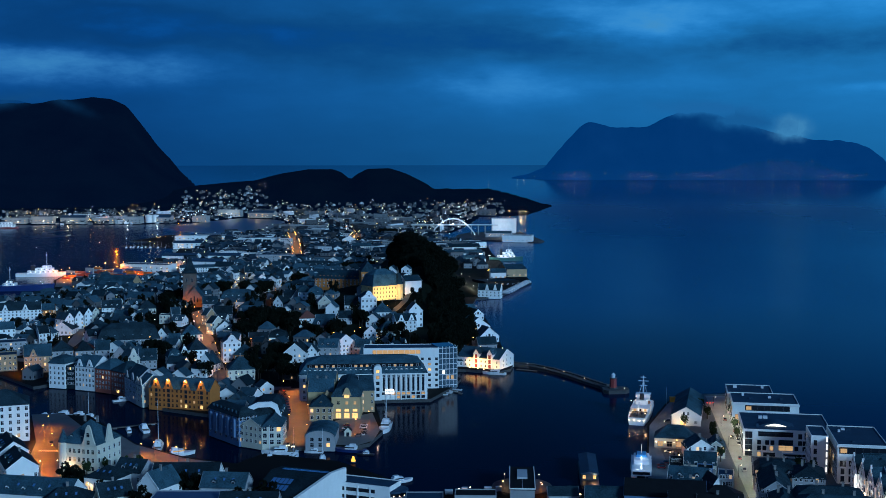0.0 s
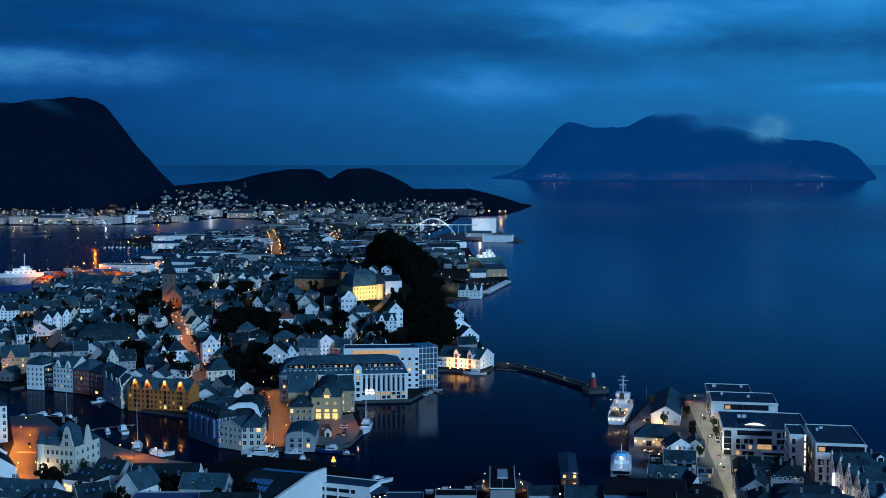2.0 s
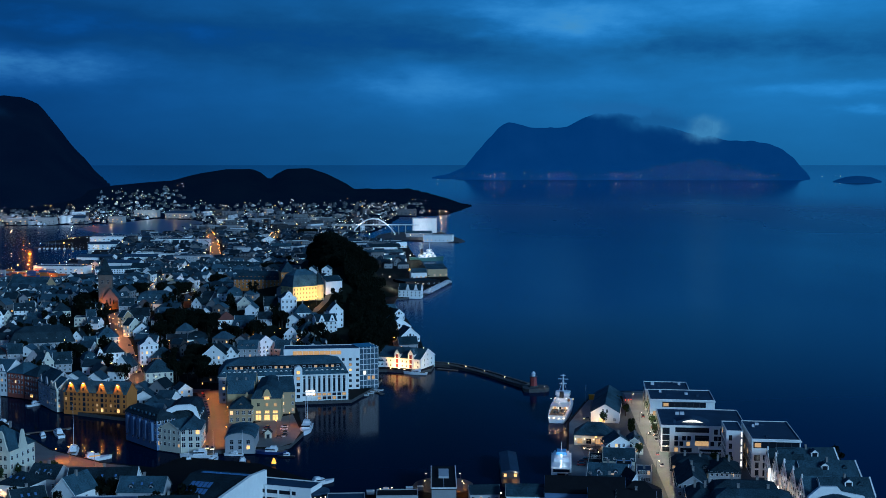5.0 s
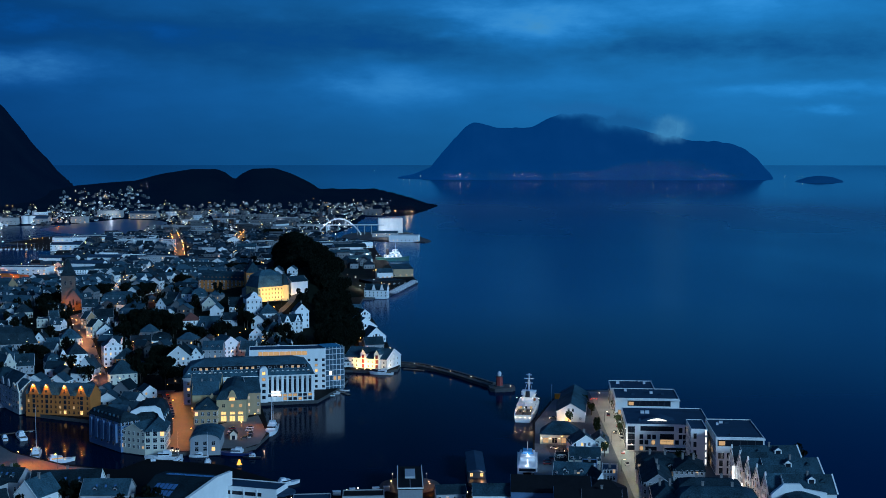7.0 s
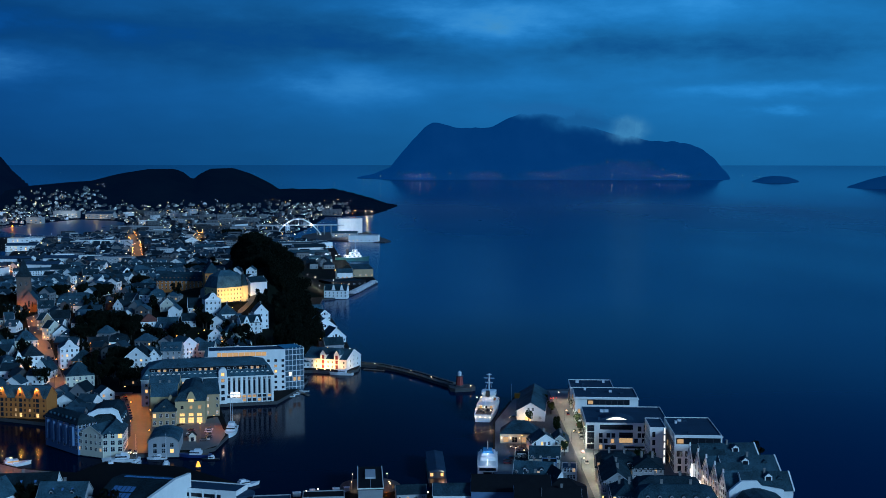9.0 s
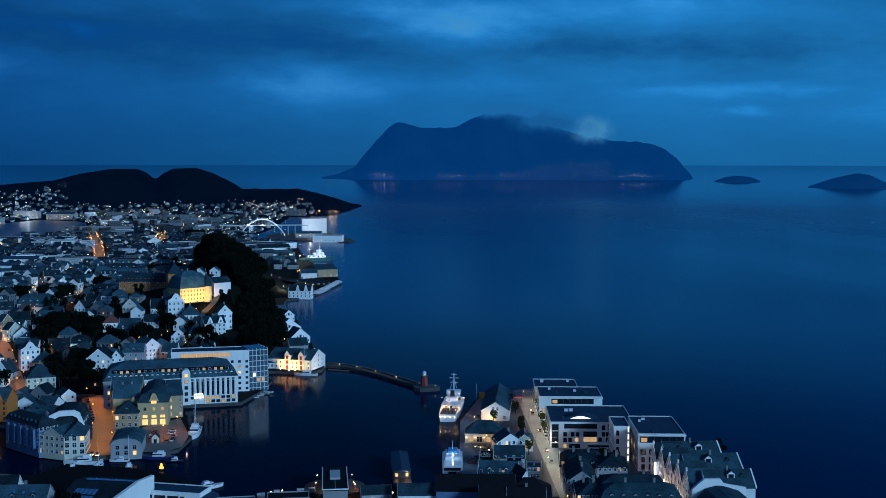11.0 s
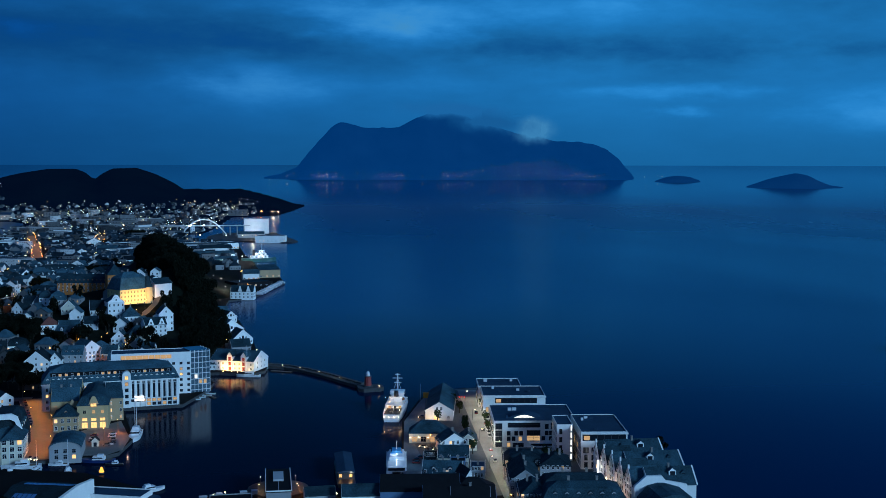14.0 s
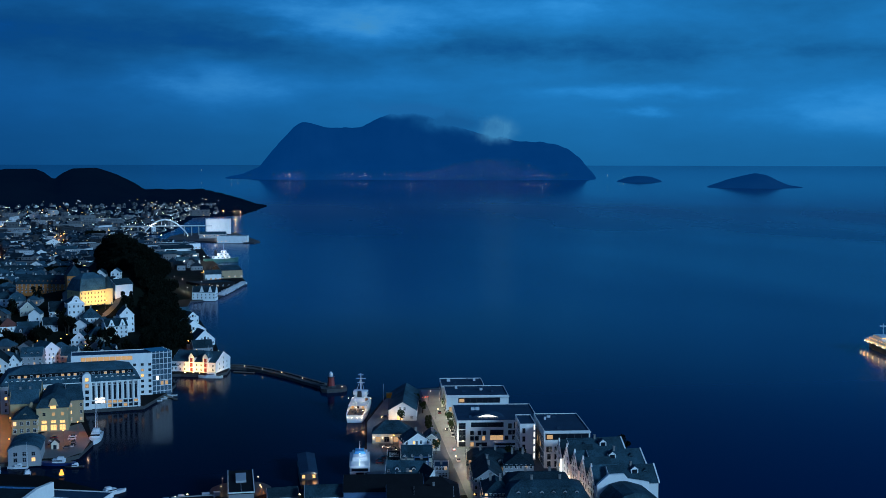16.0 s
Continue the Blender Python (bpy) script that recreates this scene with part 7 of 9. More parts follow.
def tree_kind(seed, mat, h, r, n, size):
    rng = random.Random(seed)
    th = thing("tree", 0, 0, -60, 0, "dark leafy deciduous tree among the houses", "tree", "town trees")
    bm = bmesh.new()
    tube(bm, 0, 0, -0.5, h * 0.55, 0.35, 0.18, 7)
    for k in range(6):
        a = k * 1.05
        rod(bm, (0, 0, h * (0.28 + 0.04 * k)), (math.cos(a) * r * 0.6, math.sin(a) * r * 0.6, h * (0.55 + 0.05 * k)), 0.10)
    part("trunk", bm, BARK, th)
    V, F = leaf_cloud(rng, n, r, r, h * 0.36, size)
    me = bpy.data.meshes.new("crown")
    me.from_pydata([(x, y, z + h * 0.64) for x, y, z in V], [], F)
    me.materials.append(mat)
    share("crown", me, th, Matrix())
    return th


def plant_trees():
    rng = random.Random(31)
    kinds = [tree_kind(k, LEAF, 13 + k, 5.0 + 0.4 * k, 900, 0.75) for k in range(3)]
    for gx, gy, gr in GROVES:
        for _ in range(max(2, int(gr * gr / 24))):
            a, q = rng.uniform(0, math.tau), gr * rng.random() ** 0.5
            x, y = gx + q * math.cos(a), gy + q * math.sin(a)
            if not any(line_dist(l, x, y) < hw + 2 for l, hw in STREETS) and not taken(x, y, 1):
                copy_thing(rng.choice(kinds), pose(x, y, ground_z(x, y) - 0.3, 0, 0, rng.uniform(0, 360)))
    for th in kinds:
        for o in (*th.children_recursive, th):
            bpy.data.objects.remove(o)
    # the wooded ridge
    V, F = [], []
    blocks = [leaf_cloud(random.Random(60 + k), 420, 4.6, 4.6, 5.2, 0.95) for k in range(5)]
    count = 0
    for _ in range(6000):
        x, y = rng.uniform(-170, 70), rng.uniform(895, 1720)
        d = line_dist(RIDGE, x, y)
        if d > wood_width(y) + 2 + 6 * noise.noise((x * 0.03, y * 0.03, 4)) or x < wood_edge(y) + 3 or line_dist(SHORE, x, y) < 22 or taken(x, y, 2):
            continue
        if count > 720:
            break
        count += 1
        z = ground_z(x, y) + 7.5
        s, a = rng.uniform(0.75, 1.25), rng.uniform(0, math.tau)
        lv, lf = blocks[count % 5]
        b = len(V)
        c, sn = math.cos(a) * s, math.sin(a) * s
        V += [(x + c * px - sn * py, y + sn * px + c * py, z + pz * s) for px, py, pz in lv]
        F += [tuple(b + i for i in f) for f in lf]
    me = bpy.data.meshes.new("ridge_wood")
    me.from_pydata(V, [], F)
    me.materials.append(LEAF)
    tagged(new("ridge_wood", me), "dense dark wood on the steep ridge above the shore", "wood", kind="stuff")
    # garden trees in the gaps between the rows of houses
    V, F = [], []
    a = radians(-14)
    for i in range(-60, 60):
        for j in range(-60, 70):
            u, v = (i + 0.5) * 15.0 + rng.uniform(-4, 4), (j + 0.5) * 20.0 + rng.uniform(-1.5, 1.5)
            x, y = -180 + u * math.cos(a) - v * math.sin(a), 1150 + u * math.sin(a) + v * math.cos(a)
            if rng.random() > 0.45 or y > 1640 or y < 790 or not inside(MAIN, x, y) or line_dist(SHORE, x, y) < 14 or line_dist(BAY, x, y) < 25 or not free(x, y, 3.0) or abs(x) / y > 0.4 or x > wood_edge(y) - 6 or (x < -285 and y > 1410 - (x + 285) * 0.1):
                continue
            s, t = rng.uniform(0.7, 1.2), rng.uniform(0, math.tau)
            lv, lf = blocks[(i + j) % 5]
            b, z = len(V), ground_z(x, y) + 5.5 * s
            c, sn = math.cos(t) * s, math.sin(t) * s
            V += [(x + c * px - sn * py, y + sn * px + c * py, z + pz * s * 1.15) for px, py, pz in lv]
            F += [tuple(b + k for k in f) for f in lf]
    me = bpy.data.meshes.new("garden_trees")
    me.from_pydata(V, [], F)
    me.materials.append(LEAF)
    tagged(new("garden_trees", me), "dark leafy garden trees crowded between the houses", "trees", kind="stuff")


# ---- street lights ----
def lamp_points():
    rng = random.Random(77)
    pts = {"o": [], "w": [], "c": [], "m": []}
    for line, hw in STREETS[1:4]:
        for a, b in zip(line, line[1:]):
            n = max(1, int(math.dist(a, b) / 20))
            for k in range(n):
                s = (k + 0.5) / n
                x, y = a[0] + (b[0] - a[0]) * s + rng.choice((-1, 1)) * hw * 0.8, a[1] + (b[1] - a[1]) * s
                if y > 1200:
                    pts["o" if rng.random() < 0.9 else "w"].append((x, y, ground_z(x, y) + 7, 0.40 + 0.0003 * y))
    for _ in range(950):
        az, r = rng.uniform(-22, 3.2), 2500 + 1050 * rng.random()
        x, y = polar(az, r)
        if inside(FAR_COAST, x, y) and (r < 3380 or -12.5 < az < -8.5 and r < 3580):
            pts[rng.choice("owwccw")].append((x, y, far_z(x, y) + rng.uniform(5, 10), rng.uniform(0.9, 1.9)))
    for _ in range(620):
        x, y = rng.uniform(-560, 60), rng.uniform(800, 2460)
        if inside(MAIN, x, y) and line_dist(RIDGE, x, y) > 50:
            pts[rng.choice("ooowwc")].append((x, y, ground_z(x, y) + rng.uniform(4, 10), rng.uniform(0.35, 0.6) + 0.0003 * y))
    # lights along the foot of the far mountain
    for _ in range(170):
        az = rng.choice((rng.uniform(4.4, 20.8), rng.gauss(15.6, 1.5), rng.gauss(rng.choice((6.2, 9.4, 12.2, 18.9)), 0.35)))
        dense = 1.0 if 13.5 < az < 18 else 0.25
        up = 7 + rng.random() ** 1.2 * 62 * dense
        x, y = polar(az, 4376)
        pts["m"].append((x, y, sea_level(4372) + 3 + up, rng.uniform(1.1, 2.0) if rng.random() < 0.9 else 2.8))
    for az, r, h in ((3.6, 4300, 8), (3.9, 4310, 6), (21.6, 4390, 12), (22.2, 4400, 14), (22.4, 4400, 13), (22.9, 4380, 8), (2.2, 4500, 24)):
        x, y = polar(az, r)
        pts["m"].append((x, y, sea_level(r) + h, 2.0))
    return pts


def build_lights():
    for key, mat, word in (("o", BULB_O, "orange"), ("w", BULB_W, "warm white"), ("c", BULB_C, "white"), ("m", glow("far_shore_lamp", (0.85, 0.92, 0.85), 1.2), "pale")):
        V, F = [], []
        for x, y, z, s in LIGHTS[key]:
            b = len(V)
            s *= 0.5
            V += [(x + s, y, z), (x - s, y, z), (x, y + s, z), (x, y - s, z), (x, y, z + s), (x, y, z - s)]
            F += [tuple(b + i for i in f) for f in ((0, 2, 4), (2, 1, 4), (1, 3, 4), (3, 0, 4), (2, 0, 5), (1, 2, 5), (3, 1, 5), (0, 3, 5))]
        me = bpy.data.meshes.new("town_lights")
        me.from_pydata(V, [], F)
        me.materials.append(mat)
        tagged(new("town_lights", me), f"countless far {word} lamps of the town", "lights", kind="stuff")


LIGHTS = lamp_points()
fill_town()
far_spots()
joined("town_houses", MID, "crowded town houses with pale walls and slate roofs", "houses", MID_WALL, WHITE, 0.5, FAR_ROOF)
joined("far_houses", FAR, "crowded far town houses with pale walls and grey roofs", "houses", FAR_WALL, surface("far_pale_walls", (0.46, 0.47, 0.48), var=0.1, rnd=0.6, island=True), 0.36, FAR_SLOPE_ROOF)
plant_trees()
build_lights()


# ---- roads, lamps, boats and cars ----
def road(name, line, hw, label, mat=None, lift=0.25):
    bm = bmesh.new()
    prev = None
    for (x0, y0), (x1, y1) in zip(line, line[1:]):
        n = max(1, int(math.dist((x0, y0), (x1, y1)) / 9))
        dx, dy = x1 - x0, y1 - y0
        L = math.hypot(dx, dy)
        for k in range(n + 1):
            s = k / n
            cx, cy = x0 + dx * s, y0 + dy * s
            z = ground_z(cx, cy) + lift
            cur = [bm.verts.new((cx - dy / L * o, cy + dx / L * o, z)) for o in (hw, -hw)]
            if prev:
                bm.faces.new((prev[0], prev[1], cur[1], cur[0]))
            prev = cur
    return single(name, bm, mat or ASPHALT, label, "road", "structure")


def patch(name, outline, z, mat, label, category):
    bm = bmesh.new()
    prism(bm, outline, z - 0.3, z, "z")
    return single(name, bm, mat, label, category, "structure")


WET = surface("worn_asphalt", (0.075, 0.072, 0.070), rough=0.55, var=0.3, scale=0.06, fine=0.7)
SETTS = surface("granite_setts", (0.15, 0.14, 0.13), rough=0.7, var=0.3, scale=0.15, fine=1.6, bump=0.4)

ROADS = [("street_canal", STREETS[0]), ("street_church", STREETS[1]), ("street_far", STREETS[2]), ("street_side", STREETS[3]), ("street_west", STREETS[4]), ("street_cross", STREETS[5]), ("street_shore", STREETS[6]), ("street_upper", STREETS[7])]
for nm, (ln, hw) in ROADS:
    road(nm, ln, hw, "lamp-lit asphalt town street", WET)
road("street_school", [(-56, 976), (-47, 988), (-40, 1000), (-33.5, 1020), (-30, 1036)], 3.0, "lamp-lit lane below the school", WET)
patch("pavement_car_park", [(-62, 612), (-45, 610), (-37.5, 620), (-35, 645), (-42, 690), (-62, 668)], 2.12, SETTS, "paved quayside car park", "car park")
patch("pavement_container_quay", [(-462, 1400), (-486, 1480), (-498, 1566), (-433, 1697), (-416, 1790), (-335, 1790), (-335, 1440)], 2.12, WET, "lamp-lit container quay", "quay")
patch("road_bridge", [(-242, 686), (-216, 618), (-206, 577), (-192, 548), (-174, 508), (-158, 508), (-177, 546), (-186, 562), (-190, 600), (-203, 655), (-224, 690)], 2.12, WET, "lamp-lit street and crossing by the canal bridge", "road")
patch("pavement_quay_left", [(-176, 634), (-162, 612), (-130, 583), (-110, 574), (-120, 560), (-160, 585), (-178, 600)], 2.12, SETTS, "paved canal quay", "quay")
patch("pavement_quarter", [(95, 536), (116, 656), (137, 713), (149, 741), (180, 746), (199, 737), (203, 690), (204, 640), (202, 600), (212, 574), (211, 530), (150, 500), (112, 500)], 2.06, surface("quarter_asphalt", (0.075, 0.085, 0.092), rough=0.8, var=0.3, scale=0.07, fine=1.1), "worn asphalt between the quay buildings", "pavement")
patch("road_quay", [(129, 470), (141, 470), (178, 738), (166, 740)], 2.14, surface("pale_quay_paving", (0.20, 0.215, 0.21), rough=0.75, var=0.25, scale=0.1, fine=1.2), "pale paved street along the quay", "road")
patch("pavement_quay", [(94, 534), (108, 540), (112, 600), (124, 640), (140, 716), (164, 742), (149, 742), (137, 714), (116, 656)], 2.10, surface("quay_concrete", (0.15, 0.165, 0.17), rough=0.8, var=0.3, scale=0.08, fine=1.0), "concrete quay edge with mooring room", "quay")


def lamp_kind(name, h, mat, label):
    th = thing(name, 0, 0, -60, 0, label, "street lamp", "street lamps")
    bm = bmesh.new()
    tube(bm, 0, 0, 0, h, 0.11, 0.07, 6)
    part("post", bm, DARK_STEEL, th)
    bm = bmesh.new()
    rod(bm, (0, 0, h), (0, -1.1, h + 0.25), 0.05)
    part("arm", bm, DARK_STEEL, th)
    bm = bmesh.new()
    blob(bm, 0, -1.2, h + 0.1, 0.32)
    part("lamp_head", bm, mat, th)
    return th


L_O = lamp_kind("street_lamp", 7.5, BULB_O, "tall street lamp with glowing orange head")
L_W = lamp_kind("street_lamp", 6.0, BULB_W, "street lamp with warm white head")
L_C = lamp_kind("street_lamp", 9.0, BULB_C, "tall quay lamp with white head")


def along(line, step):
    for a, b in zip(line, line[1:]):
        n = max(1, round(math.dist(a, b) / step))
        for k in range(n):
            s = (k + 0.5) / n
            yield a[0] + (b[0] - a[0]) * s, a[1] + (b[1] - a[1]) * s, math.degrees(math.atan2(b[1] - a[1], b[0] - a[0]))


def light_street(line, hw, step, kind, power, col):
    for k, (x, y, a) in enumerate(along(line, step)):
        sgn = 1 if k % 2 else -1
        px, py = x - math.sin(radians(a)) * hw * 0.9 * sgn, y + math.cos(radians(a)) * hw * 0.9 * sgn
        z = ground_z(x, y)
        copy_thing(kind, pose(px, py, z, 0, 0, a + (0 if sgn > 0 else 180)))
        flood(x, y, z + 7.2, x, y, z, power * 1.35, col, 0.35, 140)


light_street([(-77, 612), (-85, 690), (-100, 765)], 7.0, 28, L_O, 7200, (1.0, 0.33, 0.05))
light_street([(-136, 765), (-160, 826), (-205, 1000), (-221, 1062)], 6.0, 22, L_O, 5800, (1.0, 0.34, 0.10))
light_street([(-236, 1400), (-222, 1790)], 6.0, 130, L_O, 30000, SODIUM)
light_street([(-222, 1800), (-262, 2100), (-318, 2450)], 8.0, 34, L_O, 13000, SODIUM)
light_street([(-174, 2160), (-178, 2440)], 6.5, 34, L_O, 11000, SODIUM)
light_street([(-276, 850), (-300, 960), (-318, 1060)], 5.0, 60, L_O, 8000, SODIUM)
light_street([(-222, 615), (-205, 590), (-190, 540)], 9.0, 26, L_O, 26000, SODIUM)
light_street([(-158, 590), (-125, 568)], 4.0, 24, L_O, 5000, SODIUM)
light_street([(136, 500), (150, 590), (162, 665), (170, 720)], 5.0, 30, L_W, 3400, (1.0, 0.86, 0.64))
# lights without bodies, added to carry the street lamps' glow onto the facades
for x, y, a in along([(138, 510), (152, 600), (164, 675)], 30):
    point_light(x, y, 8.0, 800, (1.0, 0.93, 0.78), 0.3)
light_street([(-165, 1130), (-167, 1200), (-166, 1255), (-172, 1310)], 4.0, 36, L_O, 12000, SODIUM)
light_street([(-52, 980), (-34, 1020)], 2.6, 20, L_O, 1800, (1.0, 0.45, 0.2))
light_street([(27, 870), (25, 1000)], 3.5, 45, L_O, 2600, SODIUM)
for x, y, p, c in ((-48, 640, 5000, SODIUM), (-42, 660, 3500, SODIUM), (118, 590, 900, SODIUM), (130, 476, 3000, SODIUM), (149, 548, 900, SODIUM), (-237, 655, 9000, SODIUM), (-219, 648, 16000, SODIUM), (-214, 625, 15000, SODIUM), (-203, 606, 13000, SODIUM), (-146, 588, 6000, SODIUM), (-300, 818, 16000, SODIUM), (-289, 812, 9000, SODIUM)):
    copy_thing(L_O, pose(x, y, 2, 0, 0, 0))
    flood(x, y - 1, 9.0, x, y - 1, 0, p * 0.9, c, 0.35, 140)
for x, y in ((-9, 2030), (40, 1700), (52, 1392), (150, 2195), (110, 2290), (140, 2240), (75, 1780), (88, 1800), (34, 1330)):
    copy_thing(L_C, pose(x, y, 2))
    point_light(x, y - 2, 11, 7000, (0.95, 0.90, 0.74))
for x, y in ((-450, 1660), (-480, 1600), (-410, 1690), (-380, 1650), (-440, 1590), (-350, 1760), (-500, 1545), (-330, 1640), (-470, 1490), (-440, 1465), (-408, 1515), (-372, 1550)):
    copy_thing(L_O, pose(x, y, 2))
    flood(x, y - 2, 16, x, y - 2, 0, 90000, SODIUM, 0.5, 150)
for x, y, c in ((-575, 2080, SODIUM), (-900, 2800, WARM), (-700, 2830, COOL), (-1050, 2790, WARM), (-640, 2870, SODIUM), (165, 3080, SODIUM), (205, 3110, WARM), (-800, 2840, SODIUM), (-540, 3010, COOL)):
    z = ground_z(x, y) if y > 2470 else 2
    point_light(x, y - 4, z + 13, 10000, c, 1.0)
    copy_thing(L_O if c == SODIUM else L_C, pose(x, y, z))
# single lamps between the houses
rng = random.Random(15)
for _ in range(52):
    x, y = rng.uniform(-330, 20), rng.uniform(790, 1350)
    if not inside(MAIN, x, y) or taken(x, y, 3) or x > wood_edge(y) - 5 or abs(x) / y > 0.37:
        continue
    copy_thing(L_O, pose(x, y, ground_z(x, y), 0, 0, rng.uniform(0, 360)))
    point_light(x, y - 1.2, ground_z(x, y) + 7.6, 1300, SODIUM)
for x, y in [(-191.9, 554.4), (-188.3, 540.9), (-183.7, 528.1), (-184.1, 555.4), (-157.2, 514.9), (-154.8, 498.9)]:
    copy_thing(L_W, pose(x, y + 1, 2, 0, 0, 0))
    flood(x, y, 8.0, x, y, 0, 2600, (1.0, 0.50, 0.20), 0.3, 140)
for th in (L_O, L_W, L_C):
    for o in (*th.children_recursive, th):
        bpy.data.objects.remove(o)


# bigger globes where single far lamps shine over the harbour
def far_globe(x, y, z, r, mat, label):
    th = thing("harbour_light", x, y, z, 0, label, "light", "harbour lights")
    bm = bmesh.new()
    blob(bm, 0, 0, 8, r * 0.7)
    part("lamp_head", bm, mat, th)
    bm = bmesh.new()
    tube(bm, 0, 0, -1, 8, 0.2, 0.15, 6)
    part("post", bm, DARK_STEEL, th)


for x, y, r, m in ((-518, 2082, 1.4, BULB_O), (-470, 1640, 1.1, BULB_O), (-405, 1640, 1.3, BULB_W), (-330, 1700, 1.2, BULB_W), (-420, 1720, 1.1, BULB_W), (-365, 1660, 1.3, BULB_W), (-300, 1790, 1.1, BULB_O), (-390, 1600, 1.0, BULB_W),
                   (-280, 1720, 1.0, BULB_W), (-310, 1620, 1.0, BULB_W), (-355, 1570, 1.0, BULB_W), (150, 2200, 1.2, BULB_W), (60, 1530, 1.6, BULB_O), (40, 1310, 1.0, BULB_W), (-5, 2060, 1.2, BULB_O), (45, 1760, 1.3, BULB_C),
                   (70, 1770, 1.2, BULB_C), (100, 1775, 1.0, BULB_W), (12, 2300, 1.3, BULB_W), (60, 2270, 1.0, BULB_W), (90, 2260, 1.0, BULB_W)):
    far_globe(x, y, 2, r, m, "bright harbour lamp over the quay")
for az, y, r, m in ((-19.8, 2740, 2.0, BULB_W), (-18.7, 2760, 2.0, BULB_W), (-17.5, 2775, 1.5, BULB_W), (-16.6, 2790, 1.7, BULB_O), (-16.0, 2800, 1.6, BULB_W), (-14.6, 2830, 1.6, BULB_C), (-13.0, 2850, 3.0, BULB_O), (-12.9, 2860, 2.0, BULB_W), (-11.5, 2930, 1.5, BULB_C), (3.2, 3120, 2.2, BULB_O), (4.0, 3130, 2.2, BULB_W), (3.7, 3125, 1.5, BULB_W)):
    x = y * math.tan(radians(az))
    far_globe(x, y, ground_z(x, y), r, m, "bright shore lamp mirrored in the water")


# ---- boats ----
def hull_bm(L, B, free, stern=0.85, full=0.55, n=14):
    """Hull along y, bow at +y, with sheer and flare."""
    bm = bmesh.new()
    rows = []
    for k in range(n + 1):
        s = k / n
        b = B / 2 * (stern + (1 - stern) * min(1, s / 0.3)) * (1 - max(0.0, (s - full) / (1 - full)) ** 2.2)
        b = max(b, 0.04)
        z = free * (1 + 0.35 * s ** 3)
        y = -L / 2 + L * s
        rows.append([bm.verts.new(p) for p in ((-b, y, z), (-b * 0.86, y - 0.02 * L * s, 0), (-b * 0.4, y - 0.04 * L * s, -0.6), (b * 0.4, y - 0.04 * L * s, -0.6), (b * 0.86, y - 0.02 * L * s, 0), (b, y, z))])
    for A, C in zip(rows, rows[1:]):
        for i in range(5):
            bm.faces.new((A[i], A[i + 1], C[i + 1], C[i]))
        bm.faces.new((A[5], A[0], C[0], C[5]))
    bm.faces.new(rows[0])
    bm.faces.new(rows[-1][::-1])
    return bm


def bevel_box(x0, x1, y0, y1, z0, z1, o=0.25):
    bm = bmesh.new()
    box(bm, x0, x1, y0, y1, z0, z1)
    bmesh.ops.bevel(bm, geom=bm.edges[:], offset=o, segments=1, affect="EDGES")
    return bm


def motor_boat(x, y, rot, L, label, hull=HULL_WHITE, masts=0, cabin=True, lit=False):
    th = thing("boat", x, y, 0, rot, label, "boat", "moored boats")
    B, f = L * 0.28, max(0.7, L * 0.08)
    part("hull", hull_bm(L, B, f), hull, th)
    bm = bmesh.new()
    box(bm, -B * 0.36, B * 0.36, -L * 0.42, L * 0.22, f * 1.02, f * 1.08)
    part("deck", bm, WOOD, th)
    if cabin:
        h = max(1.1, L * 0.10)
        part("cabin", bevel_box(-B * 0.34, B * 0.34, -L * 0.22, L * 0.14, f, f + h, 0.12), HULL_WHITE, th)
        bm = bmesh.new()
        box(bm, -B * 0.35, B * 0.35, -L * 0.16, L * 0.145, f + h * 0.45, f + h * 0.82)
        part("cabin_window", bm, LIT_SOFT if lit else GLASS, th)
        part("flybridge", bevel_box(-B * 0.26, B * 0.26, -L * 0.18, 0.0, f + h, f + h * 1.6, 0.1), HULL_WHITE, th)
    for k in range(masts):
        u = L * (0.05 - 0.3 * k)
        bm = bmesh.new()
        tube(bm, 0, u, f, f + L * (1.25 - 0.3 * k), 0.14, 0.06, 6)
        part("mast", bm, STEEL, th)
        bm = bmesh.new()
        rod(bm, (0, u, f + 2), (0, u - L * 0.28, f + 2.1), 0.12)
        part("boom", bm, WOOD, th)
    return th


